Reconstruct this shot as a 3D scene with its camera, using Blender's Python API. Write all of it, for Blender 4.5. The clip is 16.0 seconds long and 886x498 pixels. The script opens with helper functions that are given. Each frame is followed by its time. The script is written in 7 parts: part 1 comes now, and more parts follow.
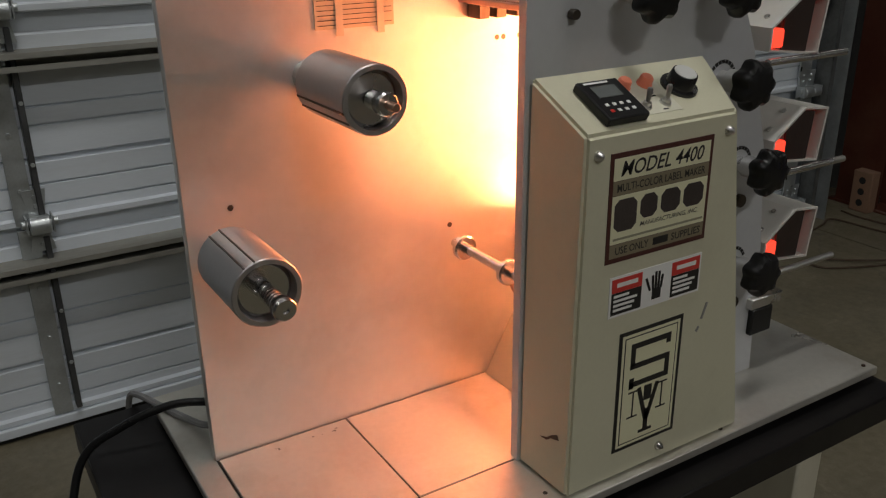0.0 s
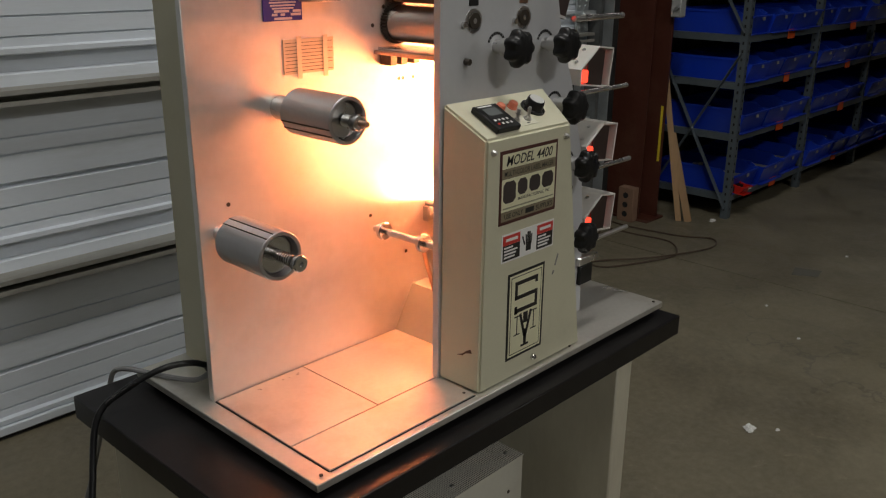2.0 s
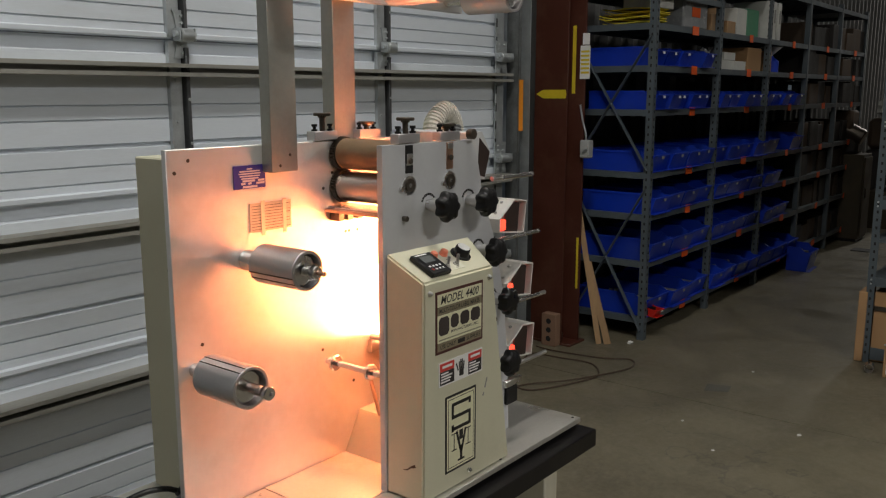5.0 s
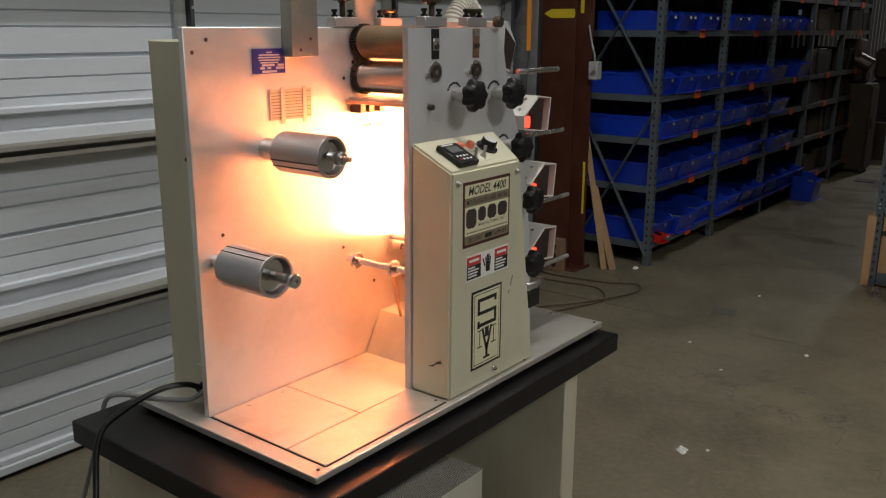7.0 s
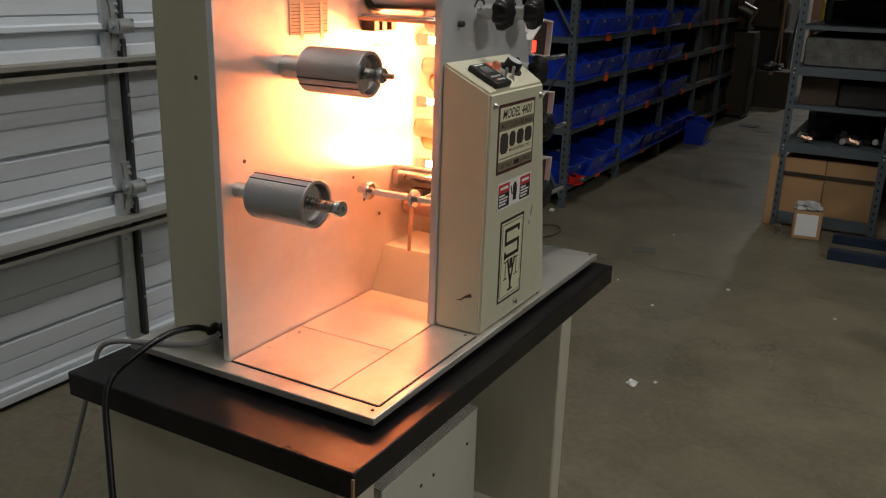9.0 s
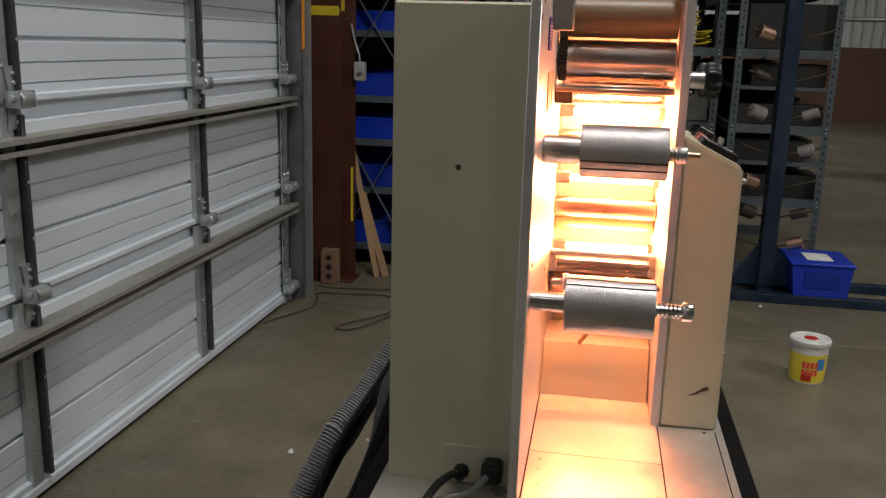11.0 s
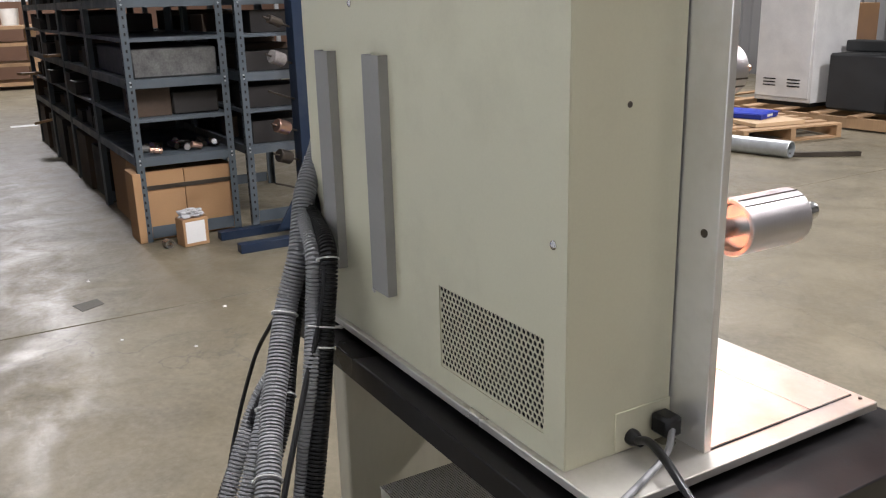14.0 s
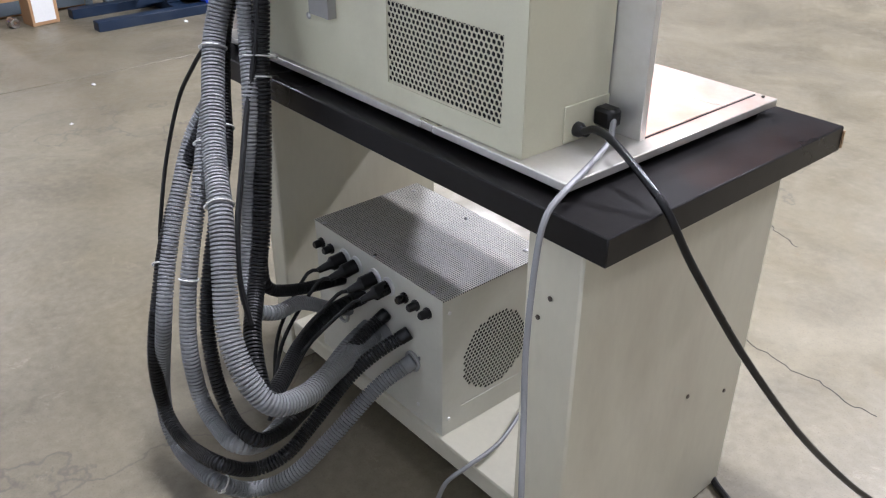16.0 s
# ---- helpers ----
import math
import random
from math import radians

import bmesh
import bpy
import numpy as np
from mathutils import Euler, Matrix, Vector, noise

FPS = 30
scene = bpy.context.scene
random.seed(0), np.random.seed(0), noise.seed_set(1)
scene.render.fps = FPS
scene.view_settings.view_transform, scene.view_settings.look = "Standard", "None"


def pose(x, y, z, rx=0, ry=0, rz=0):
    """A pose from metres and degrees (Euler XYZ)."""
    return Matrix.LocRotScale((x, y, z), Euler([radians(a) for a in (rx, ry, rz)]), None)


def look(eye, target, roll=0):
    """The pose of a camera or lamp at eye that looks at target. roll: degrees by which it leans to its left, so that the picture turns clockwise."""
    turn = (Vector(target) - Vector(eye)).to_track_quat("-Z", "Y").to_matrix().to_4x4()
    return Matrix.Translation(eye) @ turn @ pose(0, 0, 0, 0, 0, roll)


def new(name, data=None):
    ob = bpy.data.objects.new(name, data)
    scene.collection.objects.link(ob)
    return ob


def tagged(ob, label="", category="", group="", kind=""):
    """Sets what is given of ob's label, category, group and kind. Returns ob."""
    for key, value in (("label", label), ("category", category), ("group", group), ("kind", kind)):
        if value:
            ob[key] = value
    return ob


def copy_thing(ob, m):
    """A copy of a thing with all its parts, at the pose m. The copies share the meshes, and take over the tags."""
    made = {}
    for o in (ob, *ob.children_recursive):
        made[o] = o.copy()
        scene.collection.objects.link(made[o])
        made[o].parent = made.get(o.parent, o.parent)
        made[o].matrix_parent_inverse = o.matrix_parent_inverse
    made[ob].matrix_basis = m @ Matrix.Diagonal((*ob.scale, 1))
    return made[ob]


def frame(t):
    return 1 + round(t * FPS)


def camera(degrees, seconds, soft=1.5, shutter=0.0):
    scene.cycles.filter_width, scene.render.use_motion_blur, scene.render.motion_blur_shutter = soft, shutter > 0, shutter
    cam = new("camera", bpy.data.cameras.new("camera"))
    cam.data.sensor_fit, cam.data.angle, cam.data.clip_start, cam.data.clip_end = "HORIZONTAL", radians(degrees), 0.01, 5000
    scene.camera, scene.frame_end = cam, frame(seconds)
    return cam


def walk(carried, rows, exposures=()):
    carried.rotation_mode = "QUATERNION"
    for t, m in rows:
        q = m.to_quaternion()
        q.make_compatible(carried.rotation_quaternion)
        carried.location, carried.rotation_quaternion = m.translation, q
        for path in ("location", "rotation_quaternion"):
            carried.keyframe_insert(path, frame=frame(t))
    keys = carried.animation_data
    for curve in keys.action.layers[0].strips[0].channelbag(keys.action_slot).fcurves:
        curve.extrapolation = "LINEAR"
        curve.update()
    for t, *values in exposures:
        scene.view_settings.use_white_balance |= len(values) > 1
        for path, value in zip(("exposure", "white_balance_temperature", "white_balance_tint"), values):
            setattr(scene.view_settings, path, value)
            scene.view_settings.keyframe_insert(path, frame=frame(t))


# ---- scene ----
cam = camera(54.5, 16.0, soft=1.2)
PATH = [
    (0, (-0.192, -0.604, 1.394), (0.78, 0.98, 0.655), -0.8),
    (0.5, (-0.24, -0.657, 1.407), (0.872, 0.818, 0.64), 0.9),
    (1, (-0.313, -0.743, 1.42), (0.837, 0.717, 0.682), 0.8),
    (1.5, (-0.472, -0.763, 1.42), (0.785, 0.626, 0.72), -0.0),
    (2, (-0.613, -0.805, 1.447), (0.767, 0.49, 0.8), 0.5),
    (2.5, (-0.694, -0.917, 1.459), (0.724, 0.357, 0.853), 0.5),
    (3, (-0.743, -0.958, 1.486), (0.708, 0.297, 0.922), 0.3),
    (3.5, (-0.792, -0.928, 1.505), (0.7, 0.31, 1.015), 0.0),
    (4, (-0.805, -0.943, 1.524), (0.712, 0.286, 1.092), 0.1),
    (6.5, (-0.797, -0.908, 1.491), (0.758, 0.308, 1.172), -0.3),
    (7, (-0.811, -0.875, 1.427), (0.717, 0.316, 0.93), 0.2),
    (7.5, (-0.894, -0.849, 1.395), (0.615, 0.314, 0.786), 0.5),
    (8, (-0.933, -0.806, 1.387), (0.627, 0.29, 0.784), 0.3),
    (8.5, (-0.829, -0.709, 1.36), (0.748, 0.362, 0.758), 0.8),
    (9, (-0.906, -0.609, 1.365), (0.76, 0.319, 0.761), 1.7),
    (9.5, (-1.016, -0.461, 1.386), (0.769, 0.22, 0.792), 2.1),
    (10, (-0.992, -0.245, 1.366), (0.842, 0.339, 0.821), 2.0),
    (10.2, (-0.981, -0.141, 1.364), (0.872, 0.418, 0.857), 1.5),
    (12.3, (-1.011, 0.702, 1.34), (0.917, 0.522, 0.84), 3.3),
    (12.5, (-1.034, 0.771, 1.347), (0.884, 0.509, 0.845), 3.4),
    (13, (-0.947, 0.894, 1.35), (0.937, 0.461, 0.836), 3.8),
    (13.5, (-0.698, 0.983, 1.317), (1.109, 0.299, 0.801), 1.0),
    (14, (-0.64, 1.074, 1.321), (1.019, 0.104, 0.765), -1.5),
    (14.5, (-0.647, 1.209, 1.288), (0.865, 0.116, 0.567), -1.5),
    (15, (-0.653, 1.207, 1.254), (0.758, 0.114, 0.351), -1.3),
    (15.5, (-0.649, 1.233, 1.248), (0.704, 0.112, 0.292), -0.5),
    (16, (-0.646, 1.255, 1.232), (0.673, 0.123, 0.243), 0.2),
]

# warehouse lighting stays fixed; the clip's camera opens up when it leaves the heat lamps
EXPOSURES = [(0.0, -0.24, 6600, 9), (0.5, -0.12, 6600, 9), (1.5, 0.12, 6600, 9), (2.5, 0.24, 6700, 9), (3.5, 0.44, 6700, 9), (6.5, 0.54, 6700, 9), (7.5, 0.5, 6700, 9), (9.0, 0.25, 6700, 9), (10.0, 0.2, 6600, 10), (12.5, 1.63, 6700, 12), (13.0, 1.9, 6700, 12), (13.5, 2.25, 6700, 12), (14.0, 2.2, 6300, 17), (15.0, 2.55, 5850, 18), (16.0, 2.58, 5800, 18)]
walk(cam, [(t, look(eye, target, roll)) for t, eye, target, roll in PATH], EXPOSURES)

# ---- world and large lights ----
world = bpy.data.worlds.new("world")
scene.world = world
world.use_nodes = True
world.node_tree.nodes["Background"].inputs[0].default_value = (0.75, 0.85, 1.0, 1)
world.node_tree.nodes["Background"].inputs[1].default_value = 0.03

WORLD_OF = {}


def link_under(ob, parent):
    """Parent ob, whose mesh is in the parent's world space, without moving it."""
    ob.parent = parent
    ob.matrix_parent_inverse = WORLD_OF.get(parent, Matrix()).inverted()
    return ob


def thing(name, loc, label, category, group="", kind=""):
    ob = new(name)
    ob.empty_display_size = 0.05
    ob.location = loc
    WORLD_OF[ob] = Matrix.Translation(loc)
    return tagged(ob, label, category, group, kind)


# ---- mesh helpers ----
def box(bm, x0, x1, y0, y1, z0, z1, b=0.0):
    """A box, with chamfered edges of width b."""
    lo, hi = (x0, y0, z0), (x1, y1, z1)
    if b <= 0:
        v = [bm.verts.new((hi[0] if i & 1 else lo[0], hi[1] if i & 2 else lo[1], hi[2] if i & 4 else lo[2])) for i in range(8)]
        for f in ((0, 2, 3, 1), (4, 5, 7, 6), (0, 1, 5, 4), (2, 6, 7, 3), (0, 4, 6, 2), (1, 3, 7, 5)):
            bm.faces.new([v[i] for i in f])
        return v
    b = min(b, (x1 - x0) * 0.45, (y1 - y0) * 0.45, (z1 - z0) * 0.45)
    v = {}
    for i in range(8):
        s = (i & 1, i >> 1 & 1, i >> 2 & 1)
        for a in range(3):
            p = [(hi[k] - (b if k != a else 0)) if s[k] else (lo[k] + (b if k != a else 0)) for k in range(3)]
            v[i, a] = bm.verts.new(p)
    made = []
    for a in range(3):
        o = [k for k in range(3) if k != a]
        for s in (0, 1):
            c = [(s << a) | (p << o[0]) | (q << o[1]) for p, q in ((0, 0), (1, 0), (1, 1), (0, 1))]
            made.append(bm.faces.new([v[i, a] for i in c]))
    for a in range(3):
        o = [k for k in range(3) if k != a]
        for p in (0, 1):
            for q in (0, 1):
                i = (p << o[0]) | (q << o[1])
                j = i | (1 << a)
                made.append(bm.faces.new([v[i, o[0]], v[j, o[0]], v[j, o[1]], v[i, o[1]]]))
    for i in range(8):
        made.append(bm.faces.new([v[i, 0], v[i, 1], v[i, 2]]))
    return list(v.values())


def frame_of(d):
    d = Vector(d).normalized()
    u = d.cross(Vector((0, 0, 1)) if abs(d.z) < 0.9 else Vector((1, 0, 0))).normalized()
    return d, u, d.cross(u)


def turned(bm, origin, axis, profile, seg=20):
    """A solid of revolution: profile of (distance along the axis, radius)."""
    o = Vector(origin)
    d, u, w = frame_of(axis)
    rings = []
    for h, r in profile:
        if r < 1e-6:
            rings.append([bm.verts.new(o + d * h)])
        else:
            rings.append([bm.verts.new(o + d * h + (u * math.cos(2 * math.pi * k / seg) + w * math.sin(2 * math.pi * k / seg)) * r) for k in range(seg)])
    for a, b in zip(rings, rings[1:]):
        for k in range(seg):
            n = (k + 1) % seg
            if len(a) == 1 and len(b) == 1:
                continue
            if len(a) == 1:
                bm.faces.new((a[0], b[k], b[n]))
            elif len(b) == 1:
                bm.faces.new((a[k], b[0], a[n]))
            else:
                bm.faces.new((a[k], b[k], b[n], a[n]))


def rod(bm, a, b, r, seg=14, cham=0.0):
    """A closed cylinder from a to b."""
    a, b = Vector(a), Vector(b)
    n = (b - a).length
    c = cham or min(r * 0.12, n * 0.2)
    turned(bm, a, b - a, [(0, 0), (0, r - c), (c, r), (n - c, r), (n, r - c), (n, 0)], seg)


def pipe(bm, a, b, r, inner, seg=24):
    """An open tube with a wall."""
    a, b = Vector(a), Vector(b)
    n = (b - a).length
    c = (r - inner) * 0.2
    turned(bm, a, b - a, [(0, inner), (0, r - c), (c, r), (n - c, r), (n, r - c), (n, inner), (0, inner)], seg)


def prism(bm, outline, axis, lo, hi):
    """A flat outline, in the two other axes in order, drawn out from lo to hi along an axis."""
    def at(p, h):
        q = list(p)
        q.insert(axis, h)
        return q
    a = [bm.verts.new(at(p, lo)) for p in outline]
    b = [bm.verts.new(at(p, hi)) for p in outline]
    bm.faces.new(a)
    bm.faces.new(b)
    for i in range(len(a)):
        j = (i + 1) % len(a)
        bm.faces.new((a[i], a[j], b[j], b[i]))


def beam(bm, a, b, w, h, up=(0, 0, 1)):
    """A rectangular bar from a to b, w wide and h high."""
    a, b = Vector(a), Vector(b)
    d = (b - a).normalized()
    s = d.cross(Vector(up))
    s = s.normalized() if s.length > 1e-4 else Vector((1, 0, 0))
    t = s.cross(d)
    v = [bm.verts.new(p + s * (w / 2 * i) + t * (h / 2 * j)) for p in (a, b) for i, j in ((-1, -1), (1, -1), (1, 1), (-1, 1))]
    for f in ((0, 1, 2, 3), (7, 6, 5, 4), (0, 4, 5, 1), (1, 5, 6, 2), (2, 6, 7, 3), (3, 7, 4, 0)):
        bm.faces.new([v[i] for i in f])


def spline(points, step):
    """Points at an even step along a smooth curve through the given ones."""
    p = [Vector(q) for q in points]
    p = [p[0] * 2 - p[1]] + p + [p[-1] * 2 - p[-2]]
    fine = []
    for i in range(1, len(p) - 2):
        a, b, c, d = p[i - 1:i + 3]
        for k in range(24):
            t = k / 24
            fine.append(0.5 * (2 * b + (c - a) * t + (2 * a - 5 * b + 4 * c - d) * t * t + (3 * b - a - 3 * c + d) * t ** 3))
    fine.append(p[-2])
    out, left = [fine[0]], step
    for a, b in zip(fine, fine[1:]):
        n = (b - a).length
        done = 0.0
        while n - done >= left:
            done += left
            out.append(a + (b - a) * (done / n))
            left = step
        left -= n - done
    out.append(fine[-1])
    return out


def sweep(bm, points, radius, seg=8, closed=True):
    """A round tube along points; radius is a number or a function of the point's index."""
    pts = [Vector(q) for q in points]
    d = (pts[1] - pts[0]).normalized()
    _, u, w = frame_of(d)
    rings = []
    for i, q in enumerate(pts):
        nd = (pts[min(i + 1, len(pts) - 1)] - pts[max(i - 1, 0)]).normalized()
        u = (u - nd * u.dot(nd)).normalized()
        w = nd.cross(u)
        r = radius(i) if callable(radius) else radius
        rings.append([bm.verts.new(q + (u * math.cos(2 * math.pi * k / seg) + w * math.sin(2 * math.pi * k / seg)) * r) for k in range(seg)])
    for a, b in zip(rings, rings[1:]):
        for k in range(seg):
            n = (k + 1) % seg
            bm.faces.new((a[k], a[n], b[n], b[k]))
    if closed:
        bm.faces.new(rings[0][::-1])
        bm.faces.new(rings[-1])


def finish(bm, smooth=40):
    bmesh.ops.recalc_face_normals(bm, faces=bm.faces)
    if smooth:
        for f in bm.faces:
            f.smooth = True
        for e in bm.edges:
            if len(e.link_faces) != 2 or e.calc_face_angle(0) > radians(smooth):
                e.smooth = False


def part(name, bm, material, parent=None, label="", smooth=40):
    """Links a bmesh as one mesh object, under a thing or under a part."""
    finish(bm, smooth)
    me = bpy.data.meshes.new(name)
    bm.to_mesh(me)
    bm.free()
    me.materials.append(material)
    ob = new(name, me)
    if parent is not None:
        link_under(ob, parent)
    return tagged(ob, label) if label else ob


def solo(name, bm, material, label, category, group="", kind="", smooth=40):
    return tagged(part(name, bm, material, None, "", smooth), label, category, group, kind)


def new_bm(*calls):
    bm = bmesh.new()
    for fn, *args in calls:
        fn(bm, *args)
    return bm


def boxes(*rows, b=0.0):
    bm = bmesh.new()
    for r in rows:
        box(bm, *r, b)
    return bm


# ---- materials ----
def surface(name, color, rough, metal=0.0, vary=0.12, scale=6.0, fine=90.0, bump=0.15, dirt=None, dirt_amount=0.0, dirt_scale=3.0,
            rough_vary=0.12, stretch=(1, 1, 1), spec=0.5, coat=0.0, random_tint=0.0):
    """A painted, metal or plastic surface: colour drift, grain, dirt patches, uneven gloss and fine relief."""
    m = bpy.data.materials.new(name)
    m.use_nodes = True
    t = m.node_tree
    n, l = t.nodes, t.links
    s = n["Principled BSDF"]
    s.inputs["Metallic"].default_value = metal
    s.inputs["Specular IOR Level"].default_value = spec
    s.inputs["Coat Weight"].default_value = coat
    co = n.new("ShaderNodeTexCoord")
    mp = n.new("ShaderNodeMapping")
    mp.inputs["Scale"].default_value = stretch
    l.new(co.outputs["Object"], mp.inputs["Vector"])
    vec = mp.outputs["Vector"]
    if random_tint:
        oi = n.new("ShaderNodeObjectInfo")
        add = n.new("ShaderNodeVectorMath")
        sc = n.new("ShaderNodeVectorMath")
        sc.operation = "SCALE"
        sc.inputs[0].default_value = (37.0, 17.0, 29.0)
        l.new(oi.outputs["Random"], sc.inputs["Scale"])
        l.new(vec, add.inputs[0])
        l.new(sc.outputs[0], add.inputs[1])
        vec = add.outputs[0]
    big = n.new("ShaderNodeTexNoise")
    big.inputs["Scale"].default_value = scale
    big.inputs["Detail"].default_value = 6
    l.new(vec, big.inputs["Vector"])
    small = n.new("ShaderNodeTexNoise")
    small.inputs["Scale"].default_value = fine
    small.inputs["Detail"].default_value = 4
    l.new(vec, small.inputs["Vector"])
    mix = n.new("ShaderNodeMath")
    mix.operation = "ADD"
    l.new(big.outputs["Fac"], mix.inputs[0])
    half = n.new("ShaderNodeMath")
    half.operation = "MULTIPLY"
    half.inputs[1].default_value = 0.5
    l.new(small.outputs["Fac"], half.inputs[0])
    l.new(half.outputs[0], mix.inputs[1])
    ramp = n.new("ShaderNodeMapRange")
    ramp.inputs["From Min"].default_value = 0.45
    ramp.inputs["From Max"].default_value = 1.05
    ramp.inputs["To Min"].default_value = 1 - vary
    ramp.inputs["To Max"].default_value = 1 + vary
    l.new(mix.outputs[0], ramp.inputs["Value"])
    col = n.new("ShaderNodeVectorMath")
    col.operation = "SCALE"
    col.inputs[0].default_value = color[:3]
    l.new(ramp.outputs[0], col.inputs["Scale"])
    out = col.outputs[0]
    if random_tint:
        hsv = n.new("ShaderNodeHueSaturation")
        mr = n.new("ShaderNodeMapRange")
        mr.inputs["To Min"].default_value = 1 - random_tint
        mr.inputs["To Max"].default_value = 1 + random_tint
        l.new(oi.outputs["Random"], mr.inputs["Value"])
        l.new(mr.outputs[0], hsv.inputs["Value"])
        l.new(out, hsv.inputs["Color"])
        out = hsv.outputs[0]
    if dirt is not None:
        dn = n.new("ShaderNodeTexNoise")
        dn.inputs["Scale"].default_value = dirt_scale
        dn.inputs["Detail"].default_value = 9
        dn.inputs["Roughness"].default_value = 0.65
        l.new(vec, dn.inputs["Vector"])
        dr = n.new("ShaderNodeMapRange")
        dr.inputs["From Min"].default_value = 0.5
        dr.inputs["From Max"].default_value = 0.72
        dr.inputs["To Max"].default_value = dirt_amount
        l.new(dn.outputs["Fac"], dr.inputs["Value"])
        dm = n.new("ShaderNodeMix")
        dm.data_type = "RGBA"
        l.new(dr.outputs[0], dm.inputs["Factor"])
        l.new(out, dm.inputs["A"])
        dm.inputs["B"].default_value = (*dirt, 1)
        out = dm.outputs["Result"]
    l.new(out, s.inputs["Base Color"])
    rr = n.new("ShaderNodeMapRange")
    rr.inputs["From Min"].default_value = 0.3
    rr.inputs["From Max"].default_value = 0.7
    rr.inputs["To Min"].default_value = max(0.03, rough - rough_vary)
    rr.inputs["To Max"].default_value = min(1.0, rough + rough_vary)
    l.new(big.outputs["Fac"], rr.inputs["Value"])
    l.new(rr.outputs[0], s.inputs["Roughness"])
    if bump:
        bp = n.new("ShaderNodeBump")
        bp.inputs["Strength"].default_value = bump
        bp.inputs["Distance"].default_value = 0.002
        l.new(small.outputs["Fac"], bp.inputs["Height"])
        l.new(bp.outputs[0], s.inputs["Normal"])
    return m


def glow(name, color, strength):
    m = bpy.data.materials.new(name)
    m.use_nodes = True
    s = m.node_tree.nodes["Principled BSDF"]
    s.inputs["Base Color"].default_value = (*color, 1)
    s.inputs["Emission Color"].default_value = (*color, 1)
    s.inputs["Emission Strength"].default_value = strength
    return m


def clear(name, color=(1, 1, 1), rough=0.02, ior=1.45):
    m = bpy.data.materials.new(name)
    m.use_nodes = True
    s = m.node_tree.nodes["Principled BSDF"]
    s.inputs["Base Color"].default_value = (*color, 1)
    s.inputs["Transmission Weight"].default_value = 1
    s.inputs["Roughness"].default_value = rough
    s.inputs["IOR"].default_value = ior
    return m


CREAM = surface("cream_paint", (0.61, 0.59, 0.44), 0.42, vary=0.04, scale=3, fine=240, bump=0.06, dirt=(0.32, 0.29, 0.2), dirt_amount=0.22, dirt_scale=5)
PLATE = surface("satin_aluminium", (0.80, 0.79, 0.77), 0.42, metal=0.75, vary=0.06, scale=5, fine=60, bump=0.03, dirt=(0.55, 0.5, 0.43), dirt_amount=0.35, dirt_scale=7)
BASE = surface("worn_aluminium", (0.62, 0.60, 0.55), 0.38, metal=0.7, vary=0.09, scale=7, fine=120, bump=0.04, dirt=(0.42, 0.36, 0.28), dirt_amount=0.45, dirt_scale=11)
STEEL = surface("turned_steel", (0.62, 0.61, 0.60), 0.28, metal=1.0, vary=0.06, fine=300, stretch=(1, 0.15, 1), bump=0.05)
ALU = surface("machined_aluminium", (0.47, 0.455, 0.46), 0.40, metal=0.75, vary=0.05, fine=260, stretch=(1, 0.2, 1), bump=0.05)
DARKSTEEL = surface("dark_oiled_steel", (0.10, 0.085, 0.07), 0.4, metal=0.8, vary=0.2, bump=0.1)
BLACK = surface("black_plastic", (0.008, 0.008, 0.0085), 0.38, vary=0.2, bump=0.08, spec=0.35)
RUBBER = surface("black_rubber", (0.010, 0.010, 0.0105), 0.55, vary=0.2, bump=0.1, spec=0.3)
TOP = surface("black_laminate", (0.008, 0.0072, 0.0075), 0.34, vary=0.25, scale=4, bump=0.05, dirt=(0.04, 0.035, 0.032), dirt_amount=0.12, dirt_scale=6, spec=0.26)
BRASS = surface("copper_pinkish_steel", (0.62, 0.40, 0.30), 0.3, metal=1.0, vary=0.12)
GREYBAR = surface("grey_painted_channel", (0.27, 0.265, 0.25), 0.5, vary=0.06, bump=0.05)
GALV = surface("galvanised_steel", (0.50, 0.53, 0.54), 0.42, metal=0.7, vary=0.16, scale=22, fine=150, bump=0.05)
DOOR = surface("white_door_steel", (0.685, 0.735, 0.795), 0.5, vary=0.05, scale=2.5, fine=80, bump=0.08, dirt=(0.42, 0.43, 0.42), dirt_amount=0.4, dirt_scale=2.0, stretch=(0.4, 1, 2.5))
COLUMN = surface("red_oxide_paint", (0.075, 0.021, 0.012), 0.5, vary=0.2, scale=5, bump=0.12, dirt=(0.2, 0.11, 0.07), dirt_amount=0.3)
RACK = surface("blue_grey_rack_paint", (0.085, 0.105, 0.12), 0.45, vary=0.12, scale=8, bump=0.08, dirt=(0.2, 0.2, 0.19), dirt_amount=0.25)
BLUE = surface("blue_bin_plastic", (0.004, 0.034, 0.42), 0.42, vary=0.15, scale=4, bump=0.04, random_tint=0.25, dirt=(0.05, 0.09, 0.3), dirt_amount=0.3)
CARD = surface("brown_cardboard", (0.40, 0.235, 0.115), 0.85, vary=0.1, scale=4, fine=160, bump=0.1, random_tint=0.15)
WOOD = surface("raw_pine", (0.37, 0.235, 0.125), 0.7, vary=0.22, scale=5, fine=60, stretch=(1.0, 1.0, 0.12), bump=0.15, random_tint=0.15)
WALLMETAL = surface("white_corrugated_wall", (0.66, 0.68, 0.68), 0.5, vary=0.08, scale=1.2, dirt=(0.4, 0.4, 0.38), dirt_amount=0.35, dirt_scale=1.0)
ORANGE = surface("orange_label", (0.9, 0.13, 0.02), 0.6, vary=0.05)
